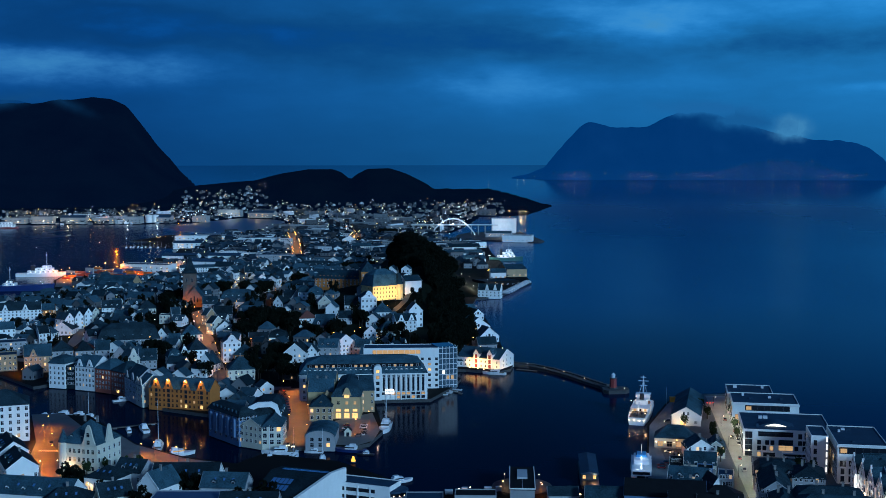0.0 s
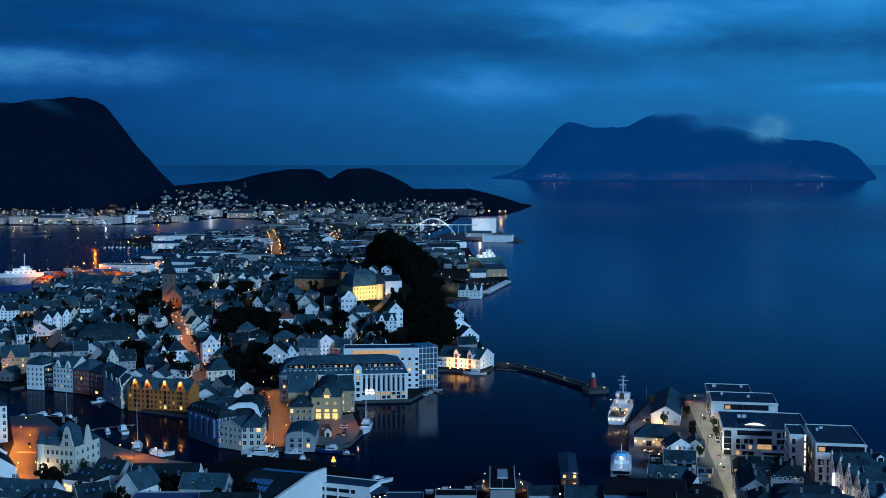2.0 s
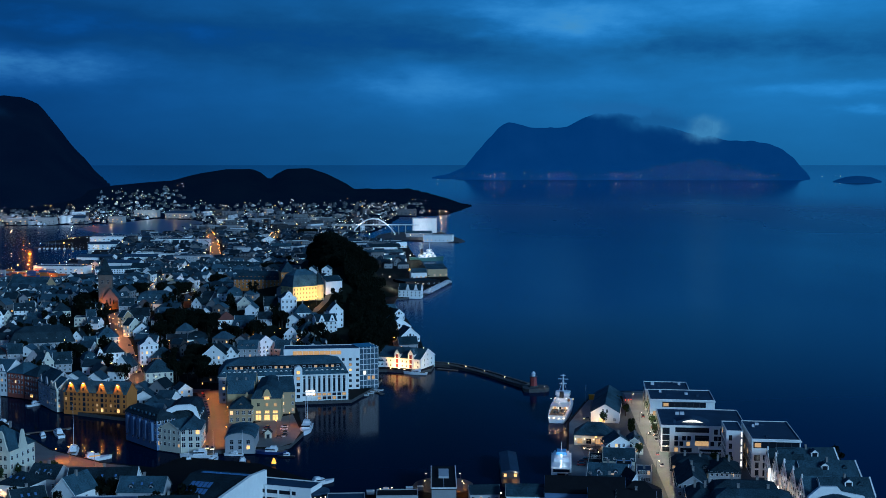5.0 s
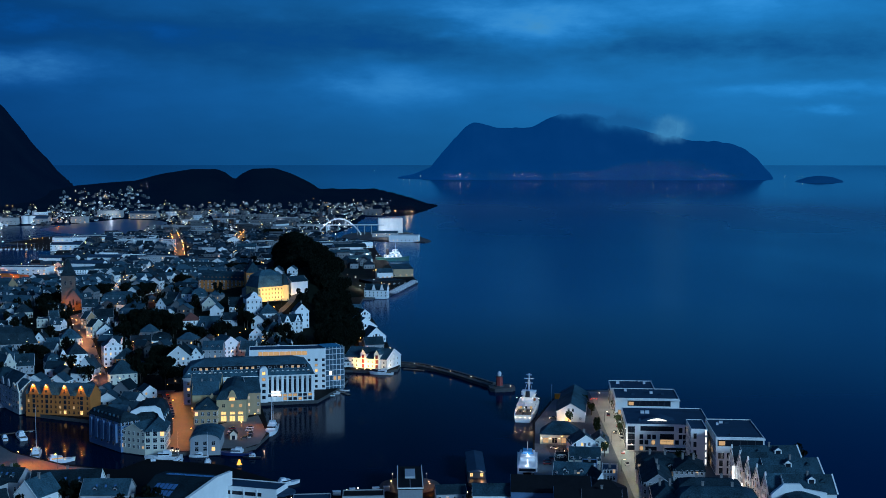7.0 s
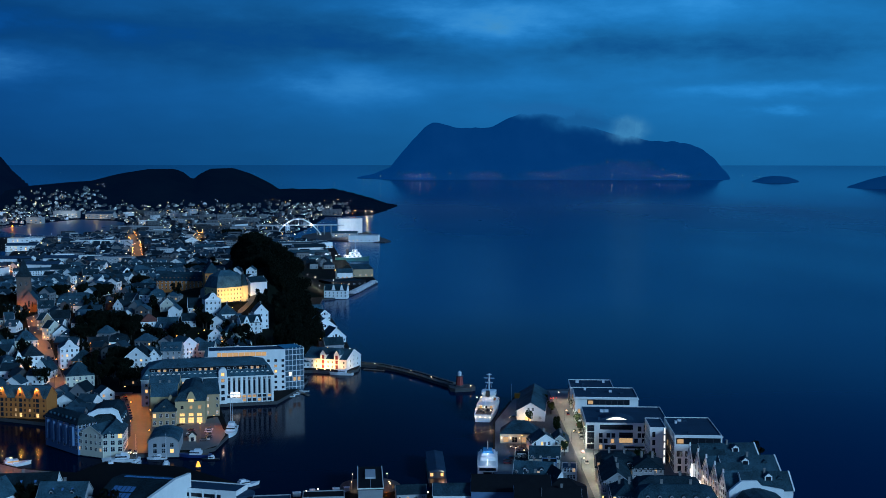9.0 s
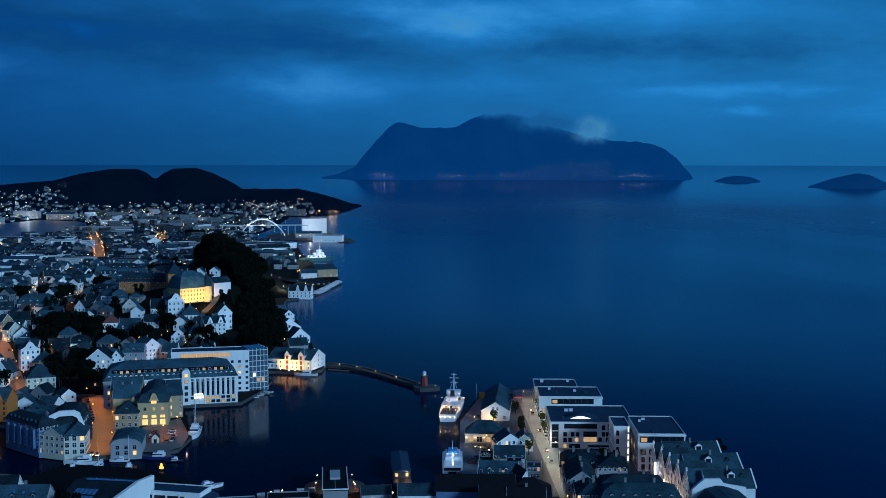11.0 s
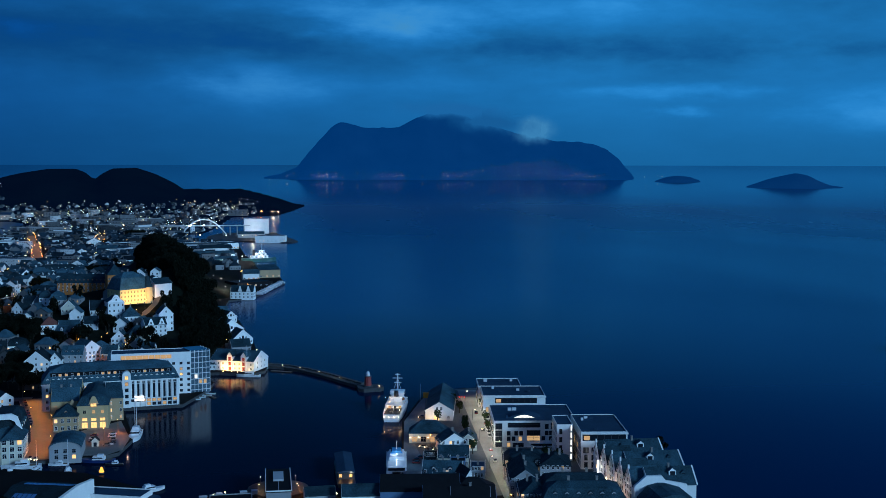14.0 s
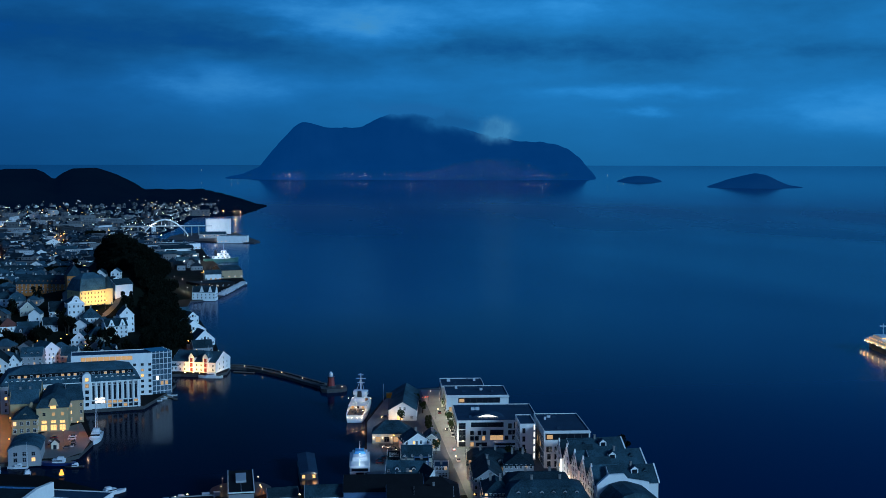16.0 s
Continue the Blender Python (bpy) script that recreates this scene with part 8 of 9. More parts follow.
for x, y, rot, L, lab, kw in [
        (-32.5, 655, 176, 24, "white two-masted sailing ship moored at the quay", dict(masts=2)), (-84.3, 599.5, 92, 19, "long cream passenger boat along the quay", dict()),
        (-67, 602, 88, 10, "small white motor cruiser by the shed", dict()), (-48.5, 604.5, 80, 17, "blue work boat with white wheelhouse", dict(hull=HULL_BLUE)),
        (-21, 545, -62, 15, "white motor yacht off the quay", dict()), (-215, 687, 70, 16, "white cabin cruiser in the marina", dict()), (-225, 690, 75, 16, "white cabin cruiser in the marina", dict()),
        (-208, 686, 62, 12, "white sailing boat in the marina", dict(masts=1)), (-236, 690, 75, 9, "small pale boat in the marina", dict()), (-176, 652, 20, 11, "small white motor boat at the pontoon", dict()),
        (-168, 654, 25, 17, "white motor yacht at the pontoon", dict()), (-150, 613, 8, 19, "pale fishing boat with mast", dict(masts=1)), (-136, 597, -65, 18, "white harbour boat with long cabin", dict(lit=True)),
        (-202, 736, -55, 13, "pale canal boat with flat cabin", dict()), (-88, 590, 10, 13, "sailing boat with bare mast", dict(masts=1)), (-76, 590, -20, 12, "sailing boat with bare mast", dict(masts=1)), (-61, 588, 5, 12, "sailing boat with bare mast", dict(masts=1)),
        (36, 828, 75, 17, "white veteran boat beside the warehouse", dict(masts=1)), (2, 760, 78, 8, "small open motor boat at the pontoon", dict(cabin=False)), (6, 764, 74, 7.5, "small open motor boat at the pontoon", dict(cabin=False)),
        (-1, 754, 80, 8, "small open motor boat at the pontoon", dict(cabin=False)), (9, 770, 76, 7, "small open motor boat at the pontoon", dict(cabin=False)), (-40, 597, 85, 9, "dark open work boat", dict(hull=HULL_DARK))]:
    motor_boat(x, y, rot, L, lab, **kw)
rng = random.Random(19)
for k in range(26):
    x = -556 + k * 4.6 + rng.uniform(-1.0, 1.0)
    th = thing("boat", x, 2068 + 11 * (k % 3) + rng.uniform(-2, 2), 0, rng.choice((0, 180)) + rng.uniform(-8, 8), "small white sailing boat in the far marina", "boat", "marina boats")
    L = rng.uniform(8, 13)
    part("hull", hull_bm(L, L * 0.3, 1.1), HULL_WHITE, th)
    part("cabin", bevel_box(-L * 0.1, L * 0.1, -L * 0.2, L * 0.18, 1.0, 2.1, 0.12), HULL_WHITE, th)
    bm = bmesh.new()
    tube(bm, 0, 0.4, 1.0, L * 0.95, 0.09, 0.05, 6)
    part("mast", bm, STEEL, th)
for k in range(11):
    s = k / 10
    th = thing("stored_boat", 70 + 33 * s, 1322 + 120 * s, 2.7, 62 + rng.uniform(-12, 12), "white boat stored ashore on the dock quay", "boat", "stored boats")
    part("hull", hull_bm(rng.uniform(8, 12), 3.2, 1.5), HULL_WHITE, th)
    part("cover", bevel_box(-1.2, 1.2, -3, 2.5, 1.4, 2.5, 0.3), HULL_WHITE, th)
for x, y, rot, L in ((4, 770, -62, 34), (-176, 663, 30, 26), (-222, 684, -15, 34)):
    th = thing("pontoon", x, y, 0, rot, "low wooden mooring pontoon on floats", "pontoon")
    bm = bmesh.new()
    box(bm, -L / 2, L / 2, -1.1, 1.1, 0.35, 0.6)
    part("deck", bm, WOOD, th)
    for k in range(4):
        bm = bmesh.new()
        box(bm, -L / 2 + 1 + k * (L - 4) / 3, -L / 2 + 3 + k * (L - 4) / 3, -1, 1, -0.4, 0.35)
        part("float", bm, CONCRETE, th)
# light with no lamp, added to warm the moored sailing ship's hull
point_light(-36, 640, 7, 500, (1.0, 0.72, 0.6))
buoy = thing("lit_buoy", -45, 582, 0, 0, "glowing orange buoy on the water", "buoy")
bm = bmesh.new()
tube(bm, 0, 0, -0.3, 0.7, 1.3, 1.3, 12)
part("float", bm, DARK_STEEL, buoy)
bm = bmesh.new()
tube(bm, 0, 0, 0.7, 3.2, 1.25, 0.4, 10)
part("glowing_cone", bm, glow("buoy_glow", (1.0, 0.42, 0.06), 2.0), buoy)


def ship(name, x, y, rot, L, B, free, hull, tiers, label, lights, mast=12, glow_mat=None, rows=True):
    """tiers: (from, to, half width share, height) of each deckhouse, bow at 1."""
    th = thing(name, x, y, 0, rot, label, "ship")
    part("hull", hull_bm(L, B, free, 0.9, 0.62), hull, th)
    z = free
    for k, (a, b, wd, h) in enumerate(tiers):
        y0, y1 = -L / 2 + L * a, -L / 2 + L * b
        d = part("deckhouse", bevel_box(-B * wd, B * wd, y0, y1, z - 0.2, z + h, 0.3), HULL_WHITE, th)
        if rows:
            for sx in (-1, 1):
                n = max(3, int((y1 - y0) / 3))
                for q in range(n):
                    bm = bmesh.new()
                    v = y0 + 1.2 + q * (y1 - y0 - 2.4) / (n - 1)
                    box(bm, *sorted((sx * B * wd, sx * (B * wd + 0.06))), v - 0.6, v + 0.6, z + h * 0.35, z + h * 0.75)
                    part("cabin_window", bm, (glow_mat or LIT) if (q + k) % lights else GLASS, d)
        bm = bmesh.new()
        box(bm, -B * wd * 0.8, B * wd * 0.8, y0 - 0.07, y0, z + h * 0.4, z + h * 0.8)
        part("deck_window", bm, glow_mat or LIT, d)
        z += h
    ym = -L / 2 + L * (tiers[-1][0] + tiers[-1][1]) / 2
    bm = bmesh.new()
    tube(bm, 0, ym, z - 0.3, z + mast, 0.35, 0.15, 6)
    part("mast", bm, STEEL, th)
    bm = bmesh.new()
    box(bm, -B * 0.22, B * 0.22, ym - 0.2, ym + 0.2, z + mast * 0.75, z + mast * 0.82)
    part("yard", bm, STEEL, th)
    part("funnel", bevel_box(-B * 0.12, B * 0.12, -L / 2 + L * (tiers[0][0] + 0.06), -L / 2 + L * (tiers[0][0] + 0.13), free, z + 1.0, 0.2), HULL_DARK, th)
    return th


def coastal_ship():
    """White coastal ship, stern to the camera: open lamp-lit after decks, deckhouse and bridge ahead of them."""
    x, y, rot = 117.5, 691, AX - 5
    th = thing("coastal_ship", x, y, 0, rot, "white coastal ship with warm-lit after decks, moored at the quay", "ship")
    part("hull", hull_bm(54, 12.4, 4.2, 0.80, 0.62, 20), HULL_WHITE, th)
    bm = hull_bm(53.6, 11.2, 1.0, 0.80, 0.62, 20)
    part("boot_stripe", bm, HULL_DARK, th)
    bm = bmesh.new()
    box(bm, -4.6, 4.6, -25.6, -6, 4.22, 4.32)
    part("after_deck", bm, WOOD, th)
    house = part("deckhouse", bevel_box(-4.8, 4.8, -9, 12, 4.2, 6.9, 0.4), HULL_WHITE, th)
    for v in range(6):
        for sx in (-1, 1):
            bm = bmesh.new()
            box(bm, *sorted((sx * 4.8, sx * 4.86)), -7.6 + 3.4 * v, -6.2 + 3.4 * v, 5.2, 6.2)
            part("cabin_window", bm, LIT_SOFT if v % 3 == 0 else GLASS, house)
    for u in (-3, 0, 3):
        bm = bmesh.new()
        box(bm, u - 0.7, u + 0.7, -9.08, -9.0, 4.5, 6.3)
        part("deck_door", bm, LIT_SOFT if u else GLASS, house)
    bm = bmesh.new()
    box(bm, -5.3, 5.3, -14, 12.2, 6.9, 7.1)
    part("boat_deck", bm, HULL_WHITE, th)
    part("upper_house", bevel_box(-3.6, 3.6, -3, 11, 7.1, 9.7, 0.4), HULL_WHITE, th)
    bridge = part("bridge", bevel_box(-4.4, 4.4, 4.5, 10.6, 9.7, 12.1, 0.4), HULL_WHITE, th)
    bm = bmesh.new()
    box(bm, -4.5, 4.5, 4.7, 10.7, 10.7, 11.6)
    part("bridge_window", bm, GLASS, bridge)
    bm = bmesh.new()
    tube(bm, 0, 0, 9.6, 13.2, 1.5, 1.2, 12)
    part("funnel", bm, HULL_DARK, th, "dark round funnel")
    for sx in (-1, 1):
        bm = bmesh.new()
        tube(bm, sx * 4.2, 0, 7.9, 8.9, 0.9, 0.5, 8)
        bmesh.ops.scale(bm, vec=(1, 3.6, 1), verts=bm.verts)
        part("lifeboat", bm, CLOTH_O if sx > 0 else HULL_WHITE, th)
        for v in (-12, -7):
            bm = bmesh.new()
            rod(bm, (sx * 4.6, v, 4.2), (sx * 4.6, v, 7.0), 0.12)
            part("stanchion", bm, STEEL, th)
        bm = bmesh.new()
        for k in range(12):
            rod(bm, (sx * 4.9, -26 + 1.4 * k, 4.2), (sx * 4.9, -26 + 1.4 * k, 5.3), 0.04)
        rod(bm, (sx * 4.9, -26, 5.3), (sx * 4.9, -10, 5.3), 0.05)
        part("railing", bm, STEEL, th)
    for u, v, r in ((-1.8, -19, 1.1), (2.2, -16.5, 1.3), (0, -22.5, 0.8)):
        bm = bmesh.new()
        tube(bm, u, v, 4.3, 5.6, r, r * 0.8, 10)
        part("winch", bm, HULL_DARK, th)
    bm = bmesh.new()
    tube(bm, 0, 8, 12, 22.5, 0.5, 0.25, 8)
    part("mast", bm, STEEL, th)
    for z, q in ((16.5, 2.2), (19.2, 3.0), (21.4, 1.6)):
        bm = bmesh.new()
        box(bm, -q, q, 7.8, 8.2, z, z + 0.35)
        part("yard", bm, STEEL, th)
    bm = bmesh.new()
    for a in (-1, 1):
        rod(bm, (a * 2.4, 6, 12), (a * 0.2, 8, 19), 0.1)
    part("mast_stay", bm, STEEL, th)
    bm = bmesh.new()
    tube(bm, 0, -15, 4.2, 12.5, 0.3, 0.2, 8)
    rod(bm, (0, -15, 11), (0, -23, 8.4), 0.18)
    part("derrick", bm, STEEL, th)
    M = Matrix.Translation((x, y, 0)) @ pose(0, 0, 0, 0, 0, rot)
    for u, v, z, p in ((-4.4, -23.5, 6.4, 1000), (4.4, -23.5, 6.4, 1000), (0, -18, 7.0, 1200), (-4.4, -11, 6.6, 900), (4.4, -11, 6.6, 900), (3.4, -5, 10.2, 600), (-3.4, -5, 10.2, 600), (-6.6, 2, 8.5, 500), (6.6, 2, 8.5, 500)):
        point_light(*(M @ Vector((u, v, z))), p, (1.0, 0.58, 0.34), 0.3)
        bm = bmesh.new()
        blob(bm, u, v, z, 0.26)
        part("deck_lamp", bm, BULB_W, th)
    for u in (-4.2, -1.5, 1.5, 4.2):
        bm = bmesh.new()
        blob(bm, u, -27.4, 3.0, 0.3)
        part("stern_lamp", bm, BULB_W, th)


coastal_ship()
# fast catamaran ferry
th = thing("catamaran", 96.5, 567, 0, AX + 1, "white catamaran ferry with blue-tinted wheelhouse roof", "ferry")
for u in (-3.4, 3.4):
    o = part("hull", hull_bm(38, 3.0, 2.0, 0.95, 0.6), HULL_WHITE, th)
    o.matrix_basis = pose(u, 0, 0)
part("deckhouse", bevel_box(-4.8, 4.8, -18, 12, 1.6, 4.6, 0.5), HULL_WHITE, th)
part("upper_deck", bevel_box(-3.8, 3.8, -8, 8, 4.5, 6.6, 0.4), HULL_WHITE, th)
bm = bmesh.new()
prism(bm, [(-3.0, 0), (3.0, 0), (2.2, 1.4), (-2.2, 1.4)], -1, 6, "y")
part("wheelhouse", bm, surface("blue_tinted_glass", (0.06, 0.25, 0.50), rough=0.1, var=0.1), th).matrix_basis = pose(0, 0, 6.5)
bm = bmesh.new()
box(bm, -4.0, 4.0, -18.1, -17.95, 2.4, 3.8)
part("aft_window", bm, GLASS, th)
for u in (-4.85, 4.85):
    bm = bmesh.new()
    box(bm, u - 0.05, u + 0.05, -15, 10, 2.6, 3.7)
    part("side_window", bm, GLASS, th)
bm = bmesh.new()
tube(bm, 0, 3, 7.8, 12, 0.2, 0.1, 6)
part("mast", bm, STEEL, th)
for u in (-4.9, 4.9):
    bm = bmesh.new()
    box(bm, u - 0.08, u + 0.08, -18.5, 8, 5.4, 5.6)
    for k in range(9):
        box(bm, u - 0.05, u + 0.05, -18.5 + 3.2 * k, -18.4 + 3.2 * k, 4.5, 5.4)
    part("railing", bm, STEEL, th)
# these deck lamps are added to brighten the white catamaran, not known aboard
for v in (-16, -4):
    bm = bmesh.new()
    blob(bm, 0, v, 7.4, 0.25)
    tube(bm, 0, v, 4.4, 7.2, 0.06, 0.06, 6)
    part("deck_lamp", bm, BULB_C, th)
    point_light(96.5 + v * 0.17, 567 + v, 8.2, 320, COOL)
# roofed barge
th = thing("roofed_barge", 69.5, 558, 0, -5, "dark roofed barge with a warm-lit end", "barge")
part("hull", hull_bm(50, 9, 1.8, 0.95, 0.8), HULL_DARK, th)
part("house", bevel_box(-3.8, 3.8, -16, 21, 1.6, 4.8, 0.2), DARK_STEEL, th)
bm = bmesh.new()
prism(bm, [(-4.3, 4.7), (4.3, 4.7), (4.3, 5.0), (0, 5.9), (-4.3, 5.0)], -16.6, 21.6, "y")
part("roof", bm, FELT, th)
for u in (-2.4, 2.4):
    share("lit_window", window_mesh(1.3, 1.5, LIT, DARK_STEEL), th, pose(u, -16, 2.6))
point_light(70.5, 541, 5, 500, (1.0, 0.5, 0.25), 0.3)
# ships of the inner harbour and the passing ferry
ship("supply_ship", -500, 1378, -84, 88, 16, 6, HULL_BLUE, [(0.34, 0.50, 0.40, 3), (0.38, 0.46, 0.30, 3)], "big blue-hulled supply ship at the inner quay", 2, 16, LIT_WHITE)
ship("research_ship", -525, 1552, -80, 72, 14, 4.5, HULL_WHITE, [(0.20, 0.72, 0.42, 3.4), (0.34, 0.66, 0.36, 3.2), (0.46, 0.62, 0.28, 3)], "large white floodlit ship in the inner harbour", 2, 18, LIT_WHITE)
for u in (-30, 0, 30):
    point_light(-525 + u, 1552 - 16, 18, 4500, (0.95, 0.97, 1.0), 1.0)
ship("trawler", 96, 1790, -84, 52, 12, 5, surface("green_hull", (0.03, 0.10, 0.09), rough=0.35, var=0.1), [(0.25, 0.75, 0.40, 4), (0.40, 0.70, 0.34, 4), (0.5, 0.65, 0.28, 4)], "pale trawler with dark hull beside the fish hall", 2, 14, LIT_WHITE)
point_light(90, 1770, 24, 14000, (0.85, 0.95, 1.0), 1.0)
point_light(60, 1765, 20, 20000, (0.85, 0.95, 1.0), 1.0)
s2 = ship("passing_ferry", 563, 822, -13.4, 70, 13, 4.6, HULL_DARK, [(0.08, 0.90, 0.46, 2.6), (0.12, 0.80, 0.42, 2.4), (0.45, 0.70, 0.36, 2.4)], "dark-hulled passenger ferry with warm lit decks under way", 9, 10)
for v in (-26, -12, 0, 12, 20, 27):
    w = Matrix.Translation((563, 822, 0)) @ pose(0, 0, 0, 0, 0, -13.4) @ Vector((-9.5, v, 4.6))
    point_light(*w, 260, (1.0, 0.62, 0.22), 0.4)
    bm = bmesh.new()
    blob(bm, -6.6, v, 5.0, 0.5)
    part("deck_lamp", bm, BULB_W, s2)
ship("red_ferry", -985, 2640, -80, 70, 14, 5, surface("red_hull", (0.22, 0.02, 0.02), rough=0.4, var=0.1), [(0.1, 0.9, 0.42, 6), (0.3, 0.8, 0.36, 5)], "red-hulled ferry at the far shore", 2, 10, LIT_WHITE)


# ---- cars ----
def car_kind(name, col):
    paint = surface("car_paint_" + name, col, rough=0.3, var=0.05)
    th = thing("parked_car", 0, 0, -60, 0, f"{name} car parked at the kerb", "car", "parked cars")
    part("body", bevel_box(-0.9, 0.9, -2.1, 2.1, 0.35, 0.95, 0.15), paint, th)
    bm = bmesh.new()
    prism(bm, [(-1.5, 0.93), (1.2, 0.93), (0.6, 1.48), (-1.1, 1.48)], -0.78, 0.78, "x")
    part("cabin", bm, GLASS, th)
    for u in (-0.85, 0.85):
        for v in (-1.3, 1.3):
            bm = bmesh.new()
            prism(bm, [(v + 0.33 * math.cos(k * math.tau / 10), 0.33 + 0.33 * math.sin(k * math.tau / 10)) for k in range(10)], u - 0.1, u + 0.1, "x")
            part("wheel", bm, HULL_DARK, th)
    return th


CARS = [car_kind("dark", (0.015, 0.016, 0.02)), car_kind("white", (0.6, 0.6, 0.6)), car_kind("grey", (0.12, 0.12, 0.13)), car_kind("red", (0.2, 0.02, 0.02))]
rng = random.Random(44)
for line, hw, step in (([(-80, 612), (-85, 690), (-98, 760)], 7.0, 8), ([(-160, 826), (-205, 1000), (-221, 1062)], 5.2, 10), ([(139, 500), (153, 590), (170, 700)], 4.6, 22)):
    for k, (x, y, a) in enumerate(along(line, step)):
        if rng.random() < 0.75:
            sgn = rng.choice((-1, 1)) if hw < 6 else -1
            copy_thing(rng.choice(CARS), pose(x - math.sin(radians(a)) * hw * sgn * -0.82, y + math.cos(radians(a)) * hw * sgn * -0.82, ground_z(x, y) + 0.25, 0, 0, a - 90))
for x, y, r in ((-54, 646, 80), (-54, 654, 80), (-54, 640, 85), (-44.5, 655, 85), (-44.5, 649, 85), (-43.5, 641, 95), (-43.5, 635, 92), (-46, 630, 92), (128, 664, 70), (122, 645, -20), (115, 593, 60), (118, 588, 75), (113.5, 575, 80), (109, 571, 80), (106.5, 567, 80), (105.5, 562, 80), (160, 640, -11), (158.5, 632, -11), (157.5, 625, -11), (156, 617, -11), (154.5, 609, -11), (-190, 600, 40), (-206, 612, 30), (-170, 606, 60)):
    copy_thing(rng.choice(CARS), pose(x, y, 2.15, 0, 0, r))
for x, y in ((-78, 606), (-81, 608), (-43.5, 632)):
    th = copy_thing(CARS[1], pose(x, y, 2.25, 0, 0, 185))
for th in CARS:
    for o in (*th.children_recursive, th):
        bpy.data.objects.remove(o)

# orange container and flagpole at the end of the quay
box_th = thing("quay_container", 141.5, 721, 2, -11, "small orange steel container on the quay", "container")
bm = bmesh.new()
prism(bm, [(-1.9 + 3.8 * k / 13, -1.2 - 0.05 * (k % 2)) for k in range(14)] + [(1.9 - 3.8 * k / 13, 1.2 + 0.05 * (k % 2)) for k in range(14)], 0.1, 3.2, "z")
part("body", bm, surface("orange_steel", (0.90, 0.30, 0.02), rough=0.5, var=0.12), box_th)
for u in (-1.9, 1.9):
    bm = bmesh.new()
    box(bm, u - 0.12, u + 0.12, -1.32, -1.1, 0, 3.3)
    part("corner_post", bm, DARK_STEEL, box_th)
pole = thing("flagpole", 136.5, 714, 2, 0, "tall slender white flagpole on the quay", "flagpole")
bm = bmesh.new()
tube(bm, 0, 0, 0, 10, 0.14, 0.07, 8)
part("mast", bm, GREY, pole)
bm = bmesh.new()
blob(bm, 0, 0, 10.1, 0.2)
part("knob", bm, STEEL, pole)

# zebra crossing before the bridge
zebra = thing("zebra_crossing", -199.5, 598, 2.13, -6, "row of white painted stripes across the lamp-lit street", "road marking")
for k in range(14):
    bm = bmesh.new()
    box(bm, -8.2 + 1.22 * k, -7.6 + 1.22 * k, -1.6, 1.6, 0, 0.02)
    part("stripe", bm, WHITE, zebra)

# headlamps of the cars that wait on the canal street
for k, (x, y) in enumerate(((-78.6, 603.6), (-77.4, 603.6), (-81.6, 605.6), (-80.4, 605.6), (112.9, 593.2), (115.2, 590.6), (118.6, 585.4), (117.1, 585.8), (113.2, 572.9), (125.8, 663.2), (157.6, 628), (156.0, 620))):
    th = thing("headlamp", x, y, 2.9, 0, "bright headlamp of a parked car", "headlamp", "headlamps")
    bm = bmesh.new()
    blob(bm, 0, 0, 0, 0.28)
    part("lens", bm, BULB_W, th)


# red barrier lamps where the quay street ends
for k in range(3):
    th = thing("barrier_lamp", 161.2 + 1.7 * k, 713, 2.2, 0, "small red warning lamp on a short post", "lamp", "barrier lamps")
    bm = bmesh.new()
    tube(bm, 0, 0, 0, 0.8, 0.06, 0.06, 6)
    part("post", bm, DARK_STEEL, th)
    bm = bmesh.new()
    blob(bm, 0, 0, 0.95, 0.3)
    part("lens", bm, BULB_R, th)


# ---- inner harbour quay: containers and sheds ----
def container(mat):
    key = ("container", mat.name)
    if key not in CACHE:
        bm = bmesh.new()
        n = 18
        pts = [(-6 + 12 * k / (n - 1), -1.22 - 0.05 * (k % 2)) for k in range(n)]
        pts += [(6 - 12 * k / (n - 1), 1.22 + 0.05 * (k % 2)) for k in range(n)]
        prism(bm, pts, 0, 2.6, "z")
        CACHE[key] = mesh_of("container", bm, mat)
    return CACHE[key]


rng = random.Random(6)
for k in range(70):
    x, y = rng.uniform(-488, -390), rng.uniform(1470, 1600)
    if x < -470 and y > 1640 or line_dist(BAY, x, y) < 8:
        continue
    for lev in range(rng.choice((1, 1, 2, 3))):
        ob = new("shipping_container", container(rng.choice(CONT)))
        ob.matrix_basis = pose(x, y, 2 + 2.6 * lev, 0, 0, -20)
        tagged(ob, "steel shipping container stacked on the harbour quay", "container", "shipping containers")
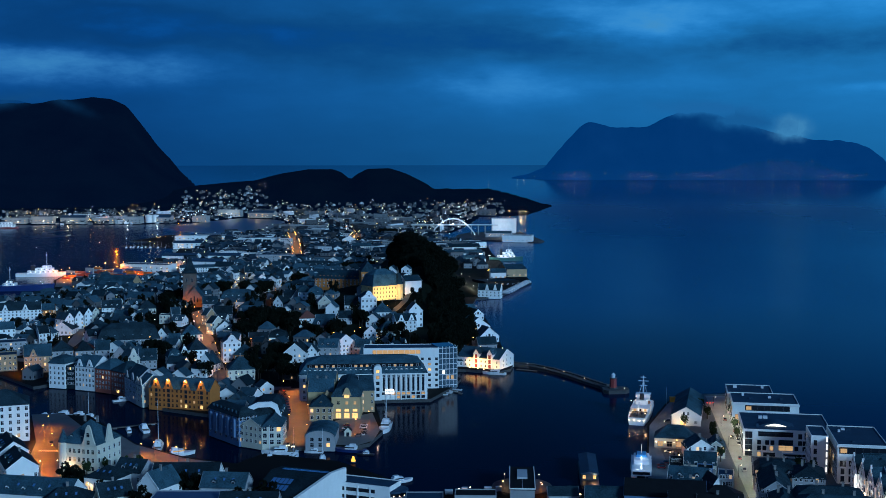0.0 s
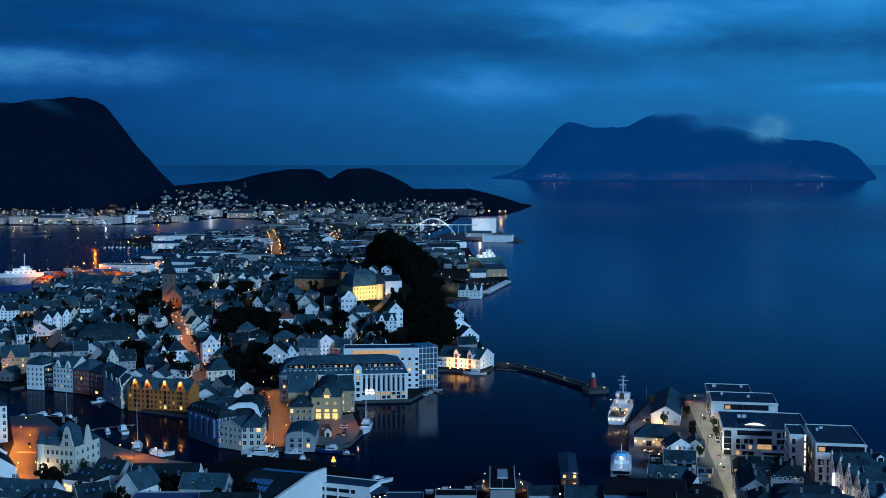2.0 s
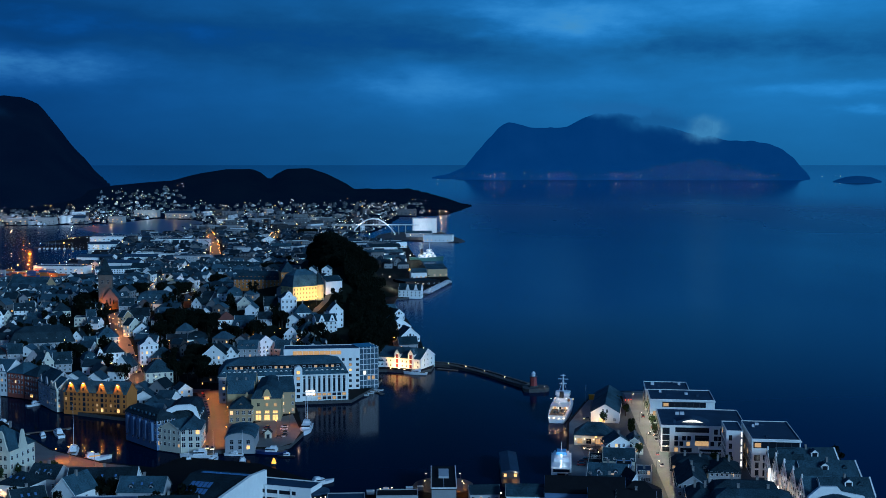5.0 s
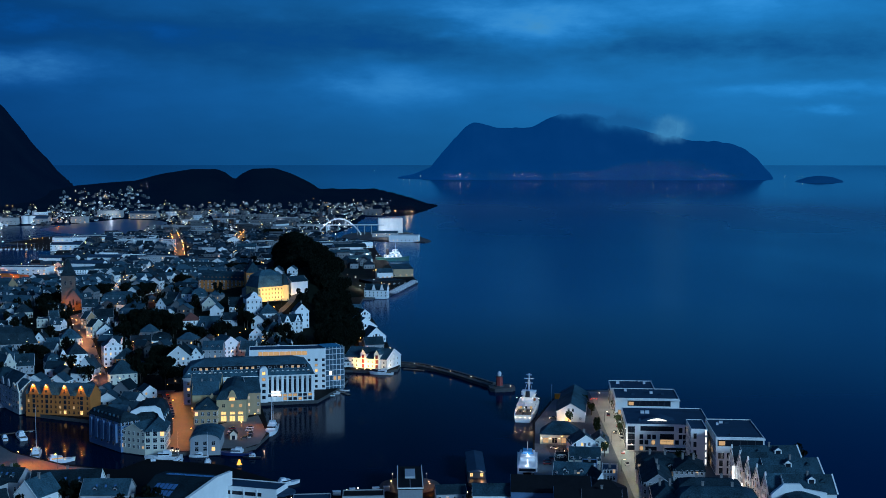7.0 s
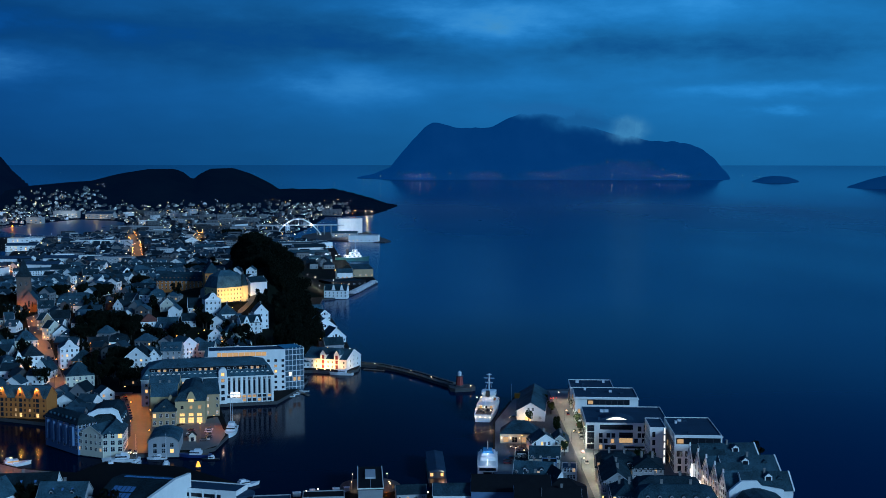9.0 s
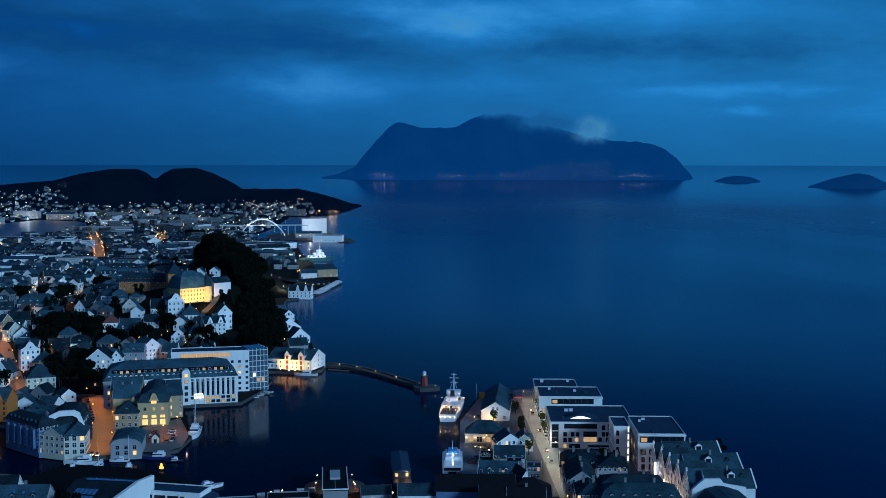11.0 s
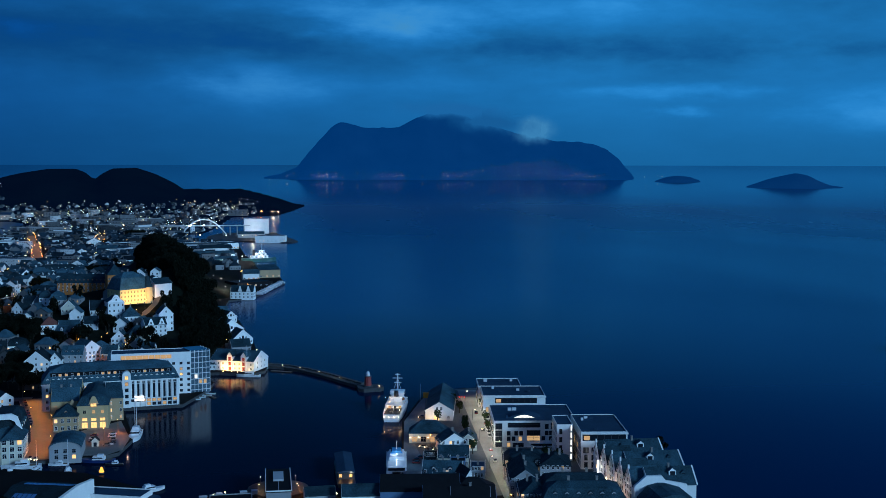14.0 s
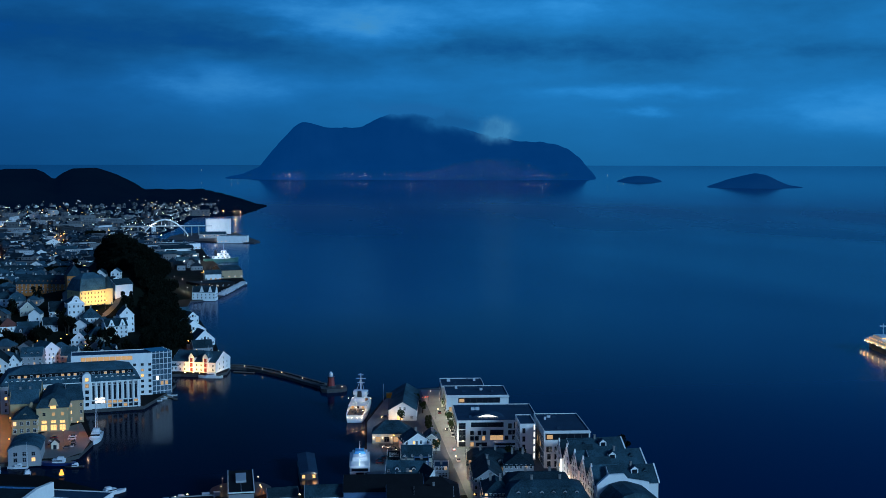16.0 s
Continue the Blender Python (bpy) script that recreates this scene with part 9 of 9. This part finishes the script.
for x, y, rot, w, d, h, lab in ((-385, 1735, -10, 52, 22, 11, "white quay warehouse under orange lamps"), (-318, 1725, -8, 48, 20, 12, "white quay warehouse under orange lamps"), (-400, 1600, -14, 70, 26, 10, "long pale quay warehouse"),
                                (-320, 1610, -14, 46, 16, 13, "pale office beside the quay"), (-366, 1328, -14, 44, 26, 12, "broad gabled quay hall"), (-424, 1228, 16, 44, 16, 6, "low dark shed beside the dock"), (-290, 1820, -6, 60, 22, 9, "white flat warehouse by the marina"), (-395, 2230, -5, 150, 50, 10, "very long pale warehouse across the bay"),
                                (-330, 2120, -5, 70, 30, 12, "white hall across the bay"), (-470, 2210, 0, 60, 24, 10, "curved-roofed hall on the pier"), (-440, 2040, 0, 50, 22, 9, "white hall on the pier")):
    building("quay_warehouse", x, y, rot, w, d, h, "flat" if w > 55 or w < 30 else "gx", 3.5 if w != 44 or h < 8 else 9.0, WHITE if y > 1500 else TAN if w == 44 and h > 8 else GREY, FELT if y > 1500 else SLATE, lab, "warehouse", front=(max(4, int(w / 7)), 2), floor=4, ww=2.4, wh=1.4, lit=0.35, seed=int(w))


# lamp-lit works along the far shore of the inner harbour
for k, (x, y, w, h, c) in enumerate(((-1085, 2775, 60, 20, COOL), (-1000, 2772, 46, 13, WARM), (-940, 2780, 50, 16, WARM), (-870, 2790, 60, 14, WARM), (-800, 2800, 46, 12, WARM), (-735, 2808, 40, 15, COOL), (-672, 2838, 44, 12, COOL), (-590, 2880, 36, 14, WARM), (-545, 3030, 60, 16, COOL), (-460, 3010, 70, 12, WARM))):
    z = ground_z(x, y)
    building("shore_works", x, y, 4 - k * 2, w, 24, h, "flat" if k % 3 else "gx", 5, CONCRETE, FELT, "pale lamp-lit works hall on the far shore", "hall", z=z, front=(int(w / 8), 2), floor=5, ww=3.0, wh=1.8, lit=0.5, seed=300 + k, group="shore works")
    point_light(x - 8, y - 30, z + 10, 3000, c, 1.0)
for x, y in ((-705, 2830), (-690, 2835)):
    tank = thing("storage_tank", x, y, ground_z(x, y), 0, "round white storage tank on the far shore", "tank", "storage tanks")
    bm = bmesh.new()
    tube(bm, 0, 0, -1, 17, 8, 8, 24)
    part("shell", bm, WHITE, tank)
    bm = bmesh.new()
    tube(bm, 0, 0, 17, 18.5, 8, 1, 24)
    part("lid", bm, STEEL, tank)


# street trees beside the right-hand quay street and the near roofs
kind = tree_kind(91, LEAF2, 7.5, 2.2, 420, 0.42)
for x, y in ((153, 694), (152, 672), (146, 632), (143, 618), (141, 600), (139, 588), (137, 575), (168, 680), (164, 655), (160, 640), (156, 618), (148, 545), (150, 538), (170, 556), (174, 549), (168, 546), (-160, 553), (-152, 556), (-168, 548), (-147, 560), (134, 649)):
    copy_thing(kind, pose(x, y, 2, 0, 0, x * 37 % 360))
for o in (*kind.children_recursive, kind):
    bpy.data.objects.remove(o)
kind = tree_kind(95, LEAF, 11, 4.6, 800, 0.7)
for x, y in ((-116, 514), (-110, 512), (-104, 516), (-88, 488), (-82, 486), (-74, 496), (-172, 532), (-146, 500), (-77, 501), (-128, 490), (225, 545), (-164, 520)):
    copy_thing(kind, pose(x, y, 2, 0, 0, x * 53 % 360))
for o in (*kind.children_recursive, kind):
    bpy.data.objects.remove(o)


# ---- cloud caught on the mountains ----
def mist_mat(name, col, amount, scale):
    m, t = node_mat(name)
    N, L = t.nodes.new, t.links.new
    tc, n1, gr = N("ShaderNodeTexCoord"), N("ShaderNodeTexNoise"), N("ShaderNodeTexGradient")
    gr.gradient_type = "QUADRATIC_SPHERE"
    mp = N("ShaderNodeMapping")
    mp.inputs["Location"].default_value, mp.inputs["Scale"].default_value = (-1, 0, -1), (2, 0, 2)
    L(tc.outputs["Generated"], mp.inputs[0])
    add = N("ShaderNodeVectorMath")
    add.operation = "MULTIPLY_ADD"
    n1.inputs["Scale"].default_value, n1.inputs["Detail"].default_value, n1.inputs["Roughness"].default_value = scale, 6, 0.6
    L(tc.outputs["Object"], n1.inputs["Vector"])
    sub = N("ShaderNodeVectorMath")
    sub.operation = "SUBTRACT"
    sub.inputs[1].default_value = (0.5, 0.5, 0.5)
    L(n1.outputs["Color"], sub.inputs[0])
    L(sub.outputs[0], add.inputs[0])
    add.inputs[1].default_value = (0.9, 0.9, 0.9)
    L(mp.outputs[0], add.inputs[2])
    L(add.outputs[0], gr.inputs[0])
    mul = N("ShaderNodeMath")
    mul.operation, mul.use_clamp = "MULTIPLY", True
    mul.inputs[1].default_value = amount
    L(gr.outputs["Fac"], mul.inputs[0])
    # wisps glow by emission, standing in for the sky's light on them
    m.cycles.emission_sampling = "NONE"
    tr, df, mix, o = N("ShaderNodeBsdfTransparent"), N("ShaderNodeEmission"), N("ShaderNodeMixShader"), N("ShaderNodeOutputMaterial")
    df.inputs["Color"].default_value = (*col, 1)
    L(mul.outputs[0], mix.inputs[0])
    L(tr.outputs[0], mix.inputs[1])
    L(df.outputs[0], mix.inputs[2])
    L(mix.outputs[0], o.inputs[0])
    return m


def mist(az, z, r, hw, hh, tilt, amount, label, col=(0.045, 0.220, 0.450)):
    bm = bmesh.new()
    n = 12
    rows = [[bm.verts.new((hw * u, -hw * 0.25 * (1 - u * u), hh * v)) for u in (-1 + 2 * i / n for i in range(n + 1))] for v in (-1 + 2 * j / 6 for j in range(7))]
    for A, B in zip(rows, rows[1:]):
        for k in range(n):
            bm.faces.new((A[k], A[k + 1], B[k + 1], B[k]))
    x, y = polar(az, r)
    ob = single("cloud_wisp", bm, mist_mat("cloud_wisp", col, amount, 0.012), label, "cloud", "", pose(x, y, z, 0, 0, -az) @ pose(0, 0, 0, 0, tilt, 0))
    ob.visible_shadow = False


mist(16.35, 268, 4350, 105, 62, 0, 3.0, "pale cloud caught on the mountain shoulder")
mist(14.2, 292, 4345, 240, 56, 5, 2.0, "thin cloud veiling the mountain top", (0.010, 0.105, 0.300))
mist(12.4, 335, 4345, 280, 44, 2, 2.6, "thin cloud veiling the mountain top", (0.013, 0.130, 0.360))
mist(-19.8, 318, 3420, 190, 34, -14, 0.6, "thin wisp of cloud over the dark mountain", (0.008, 0.070, 0.20))
mist(-17.6, 310, 3420, 130, 26, 22, 0.35, "thin wisp of cloud over the dark mountain", (0.008, 0.070, 0.20))
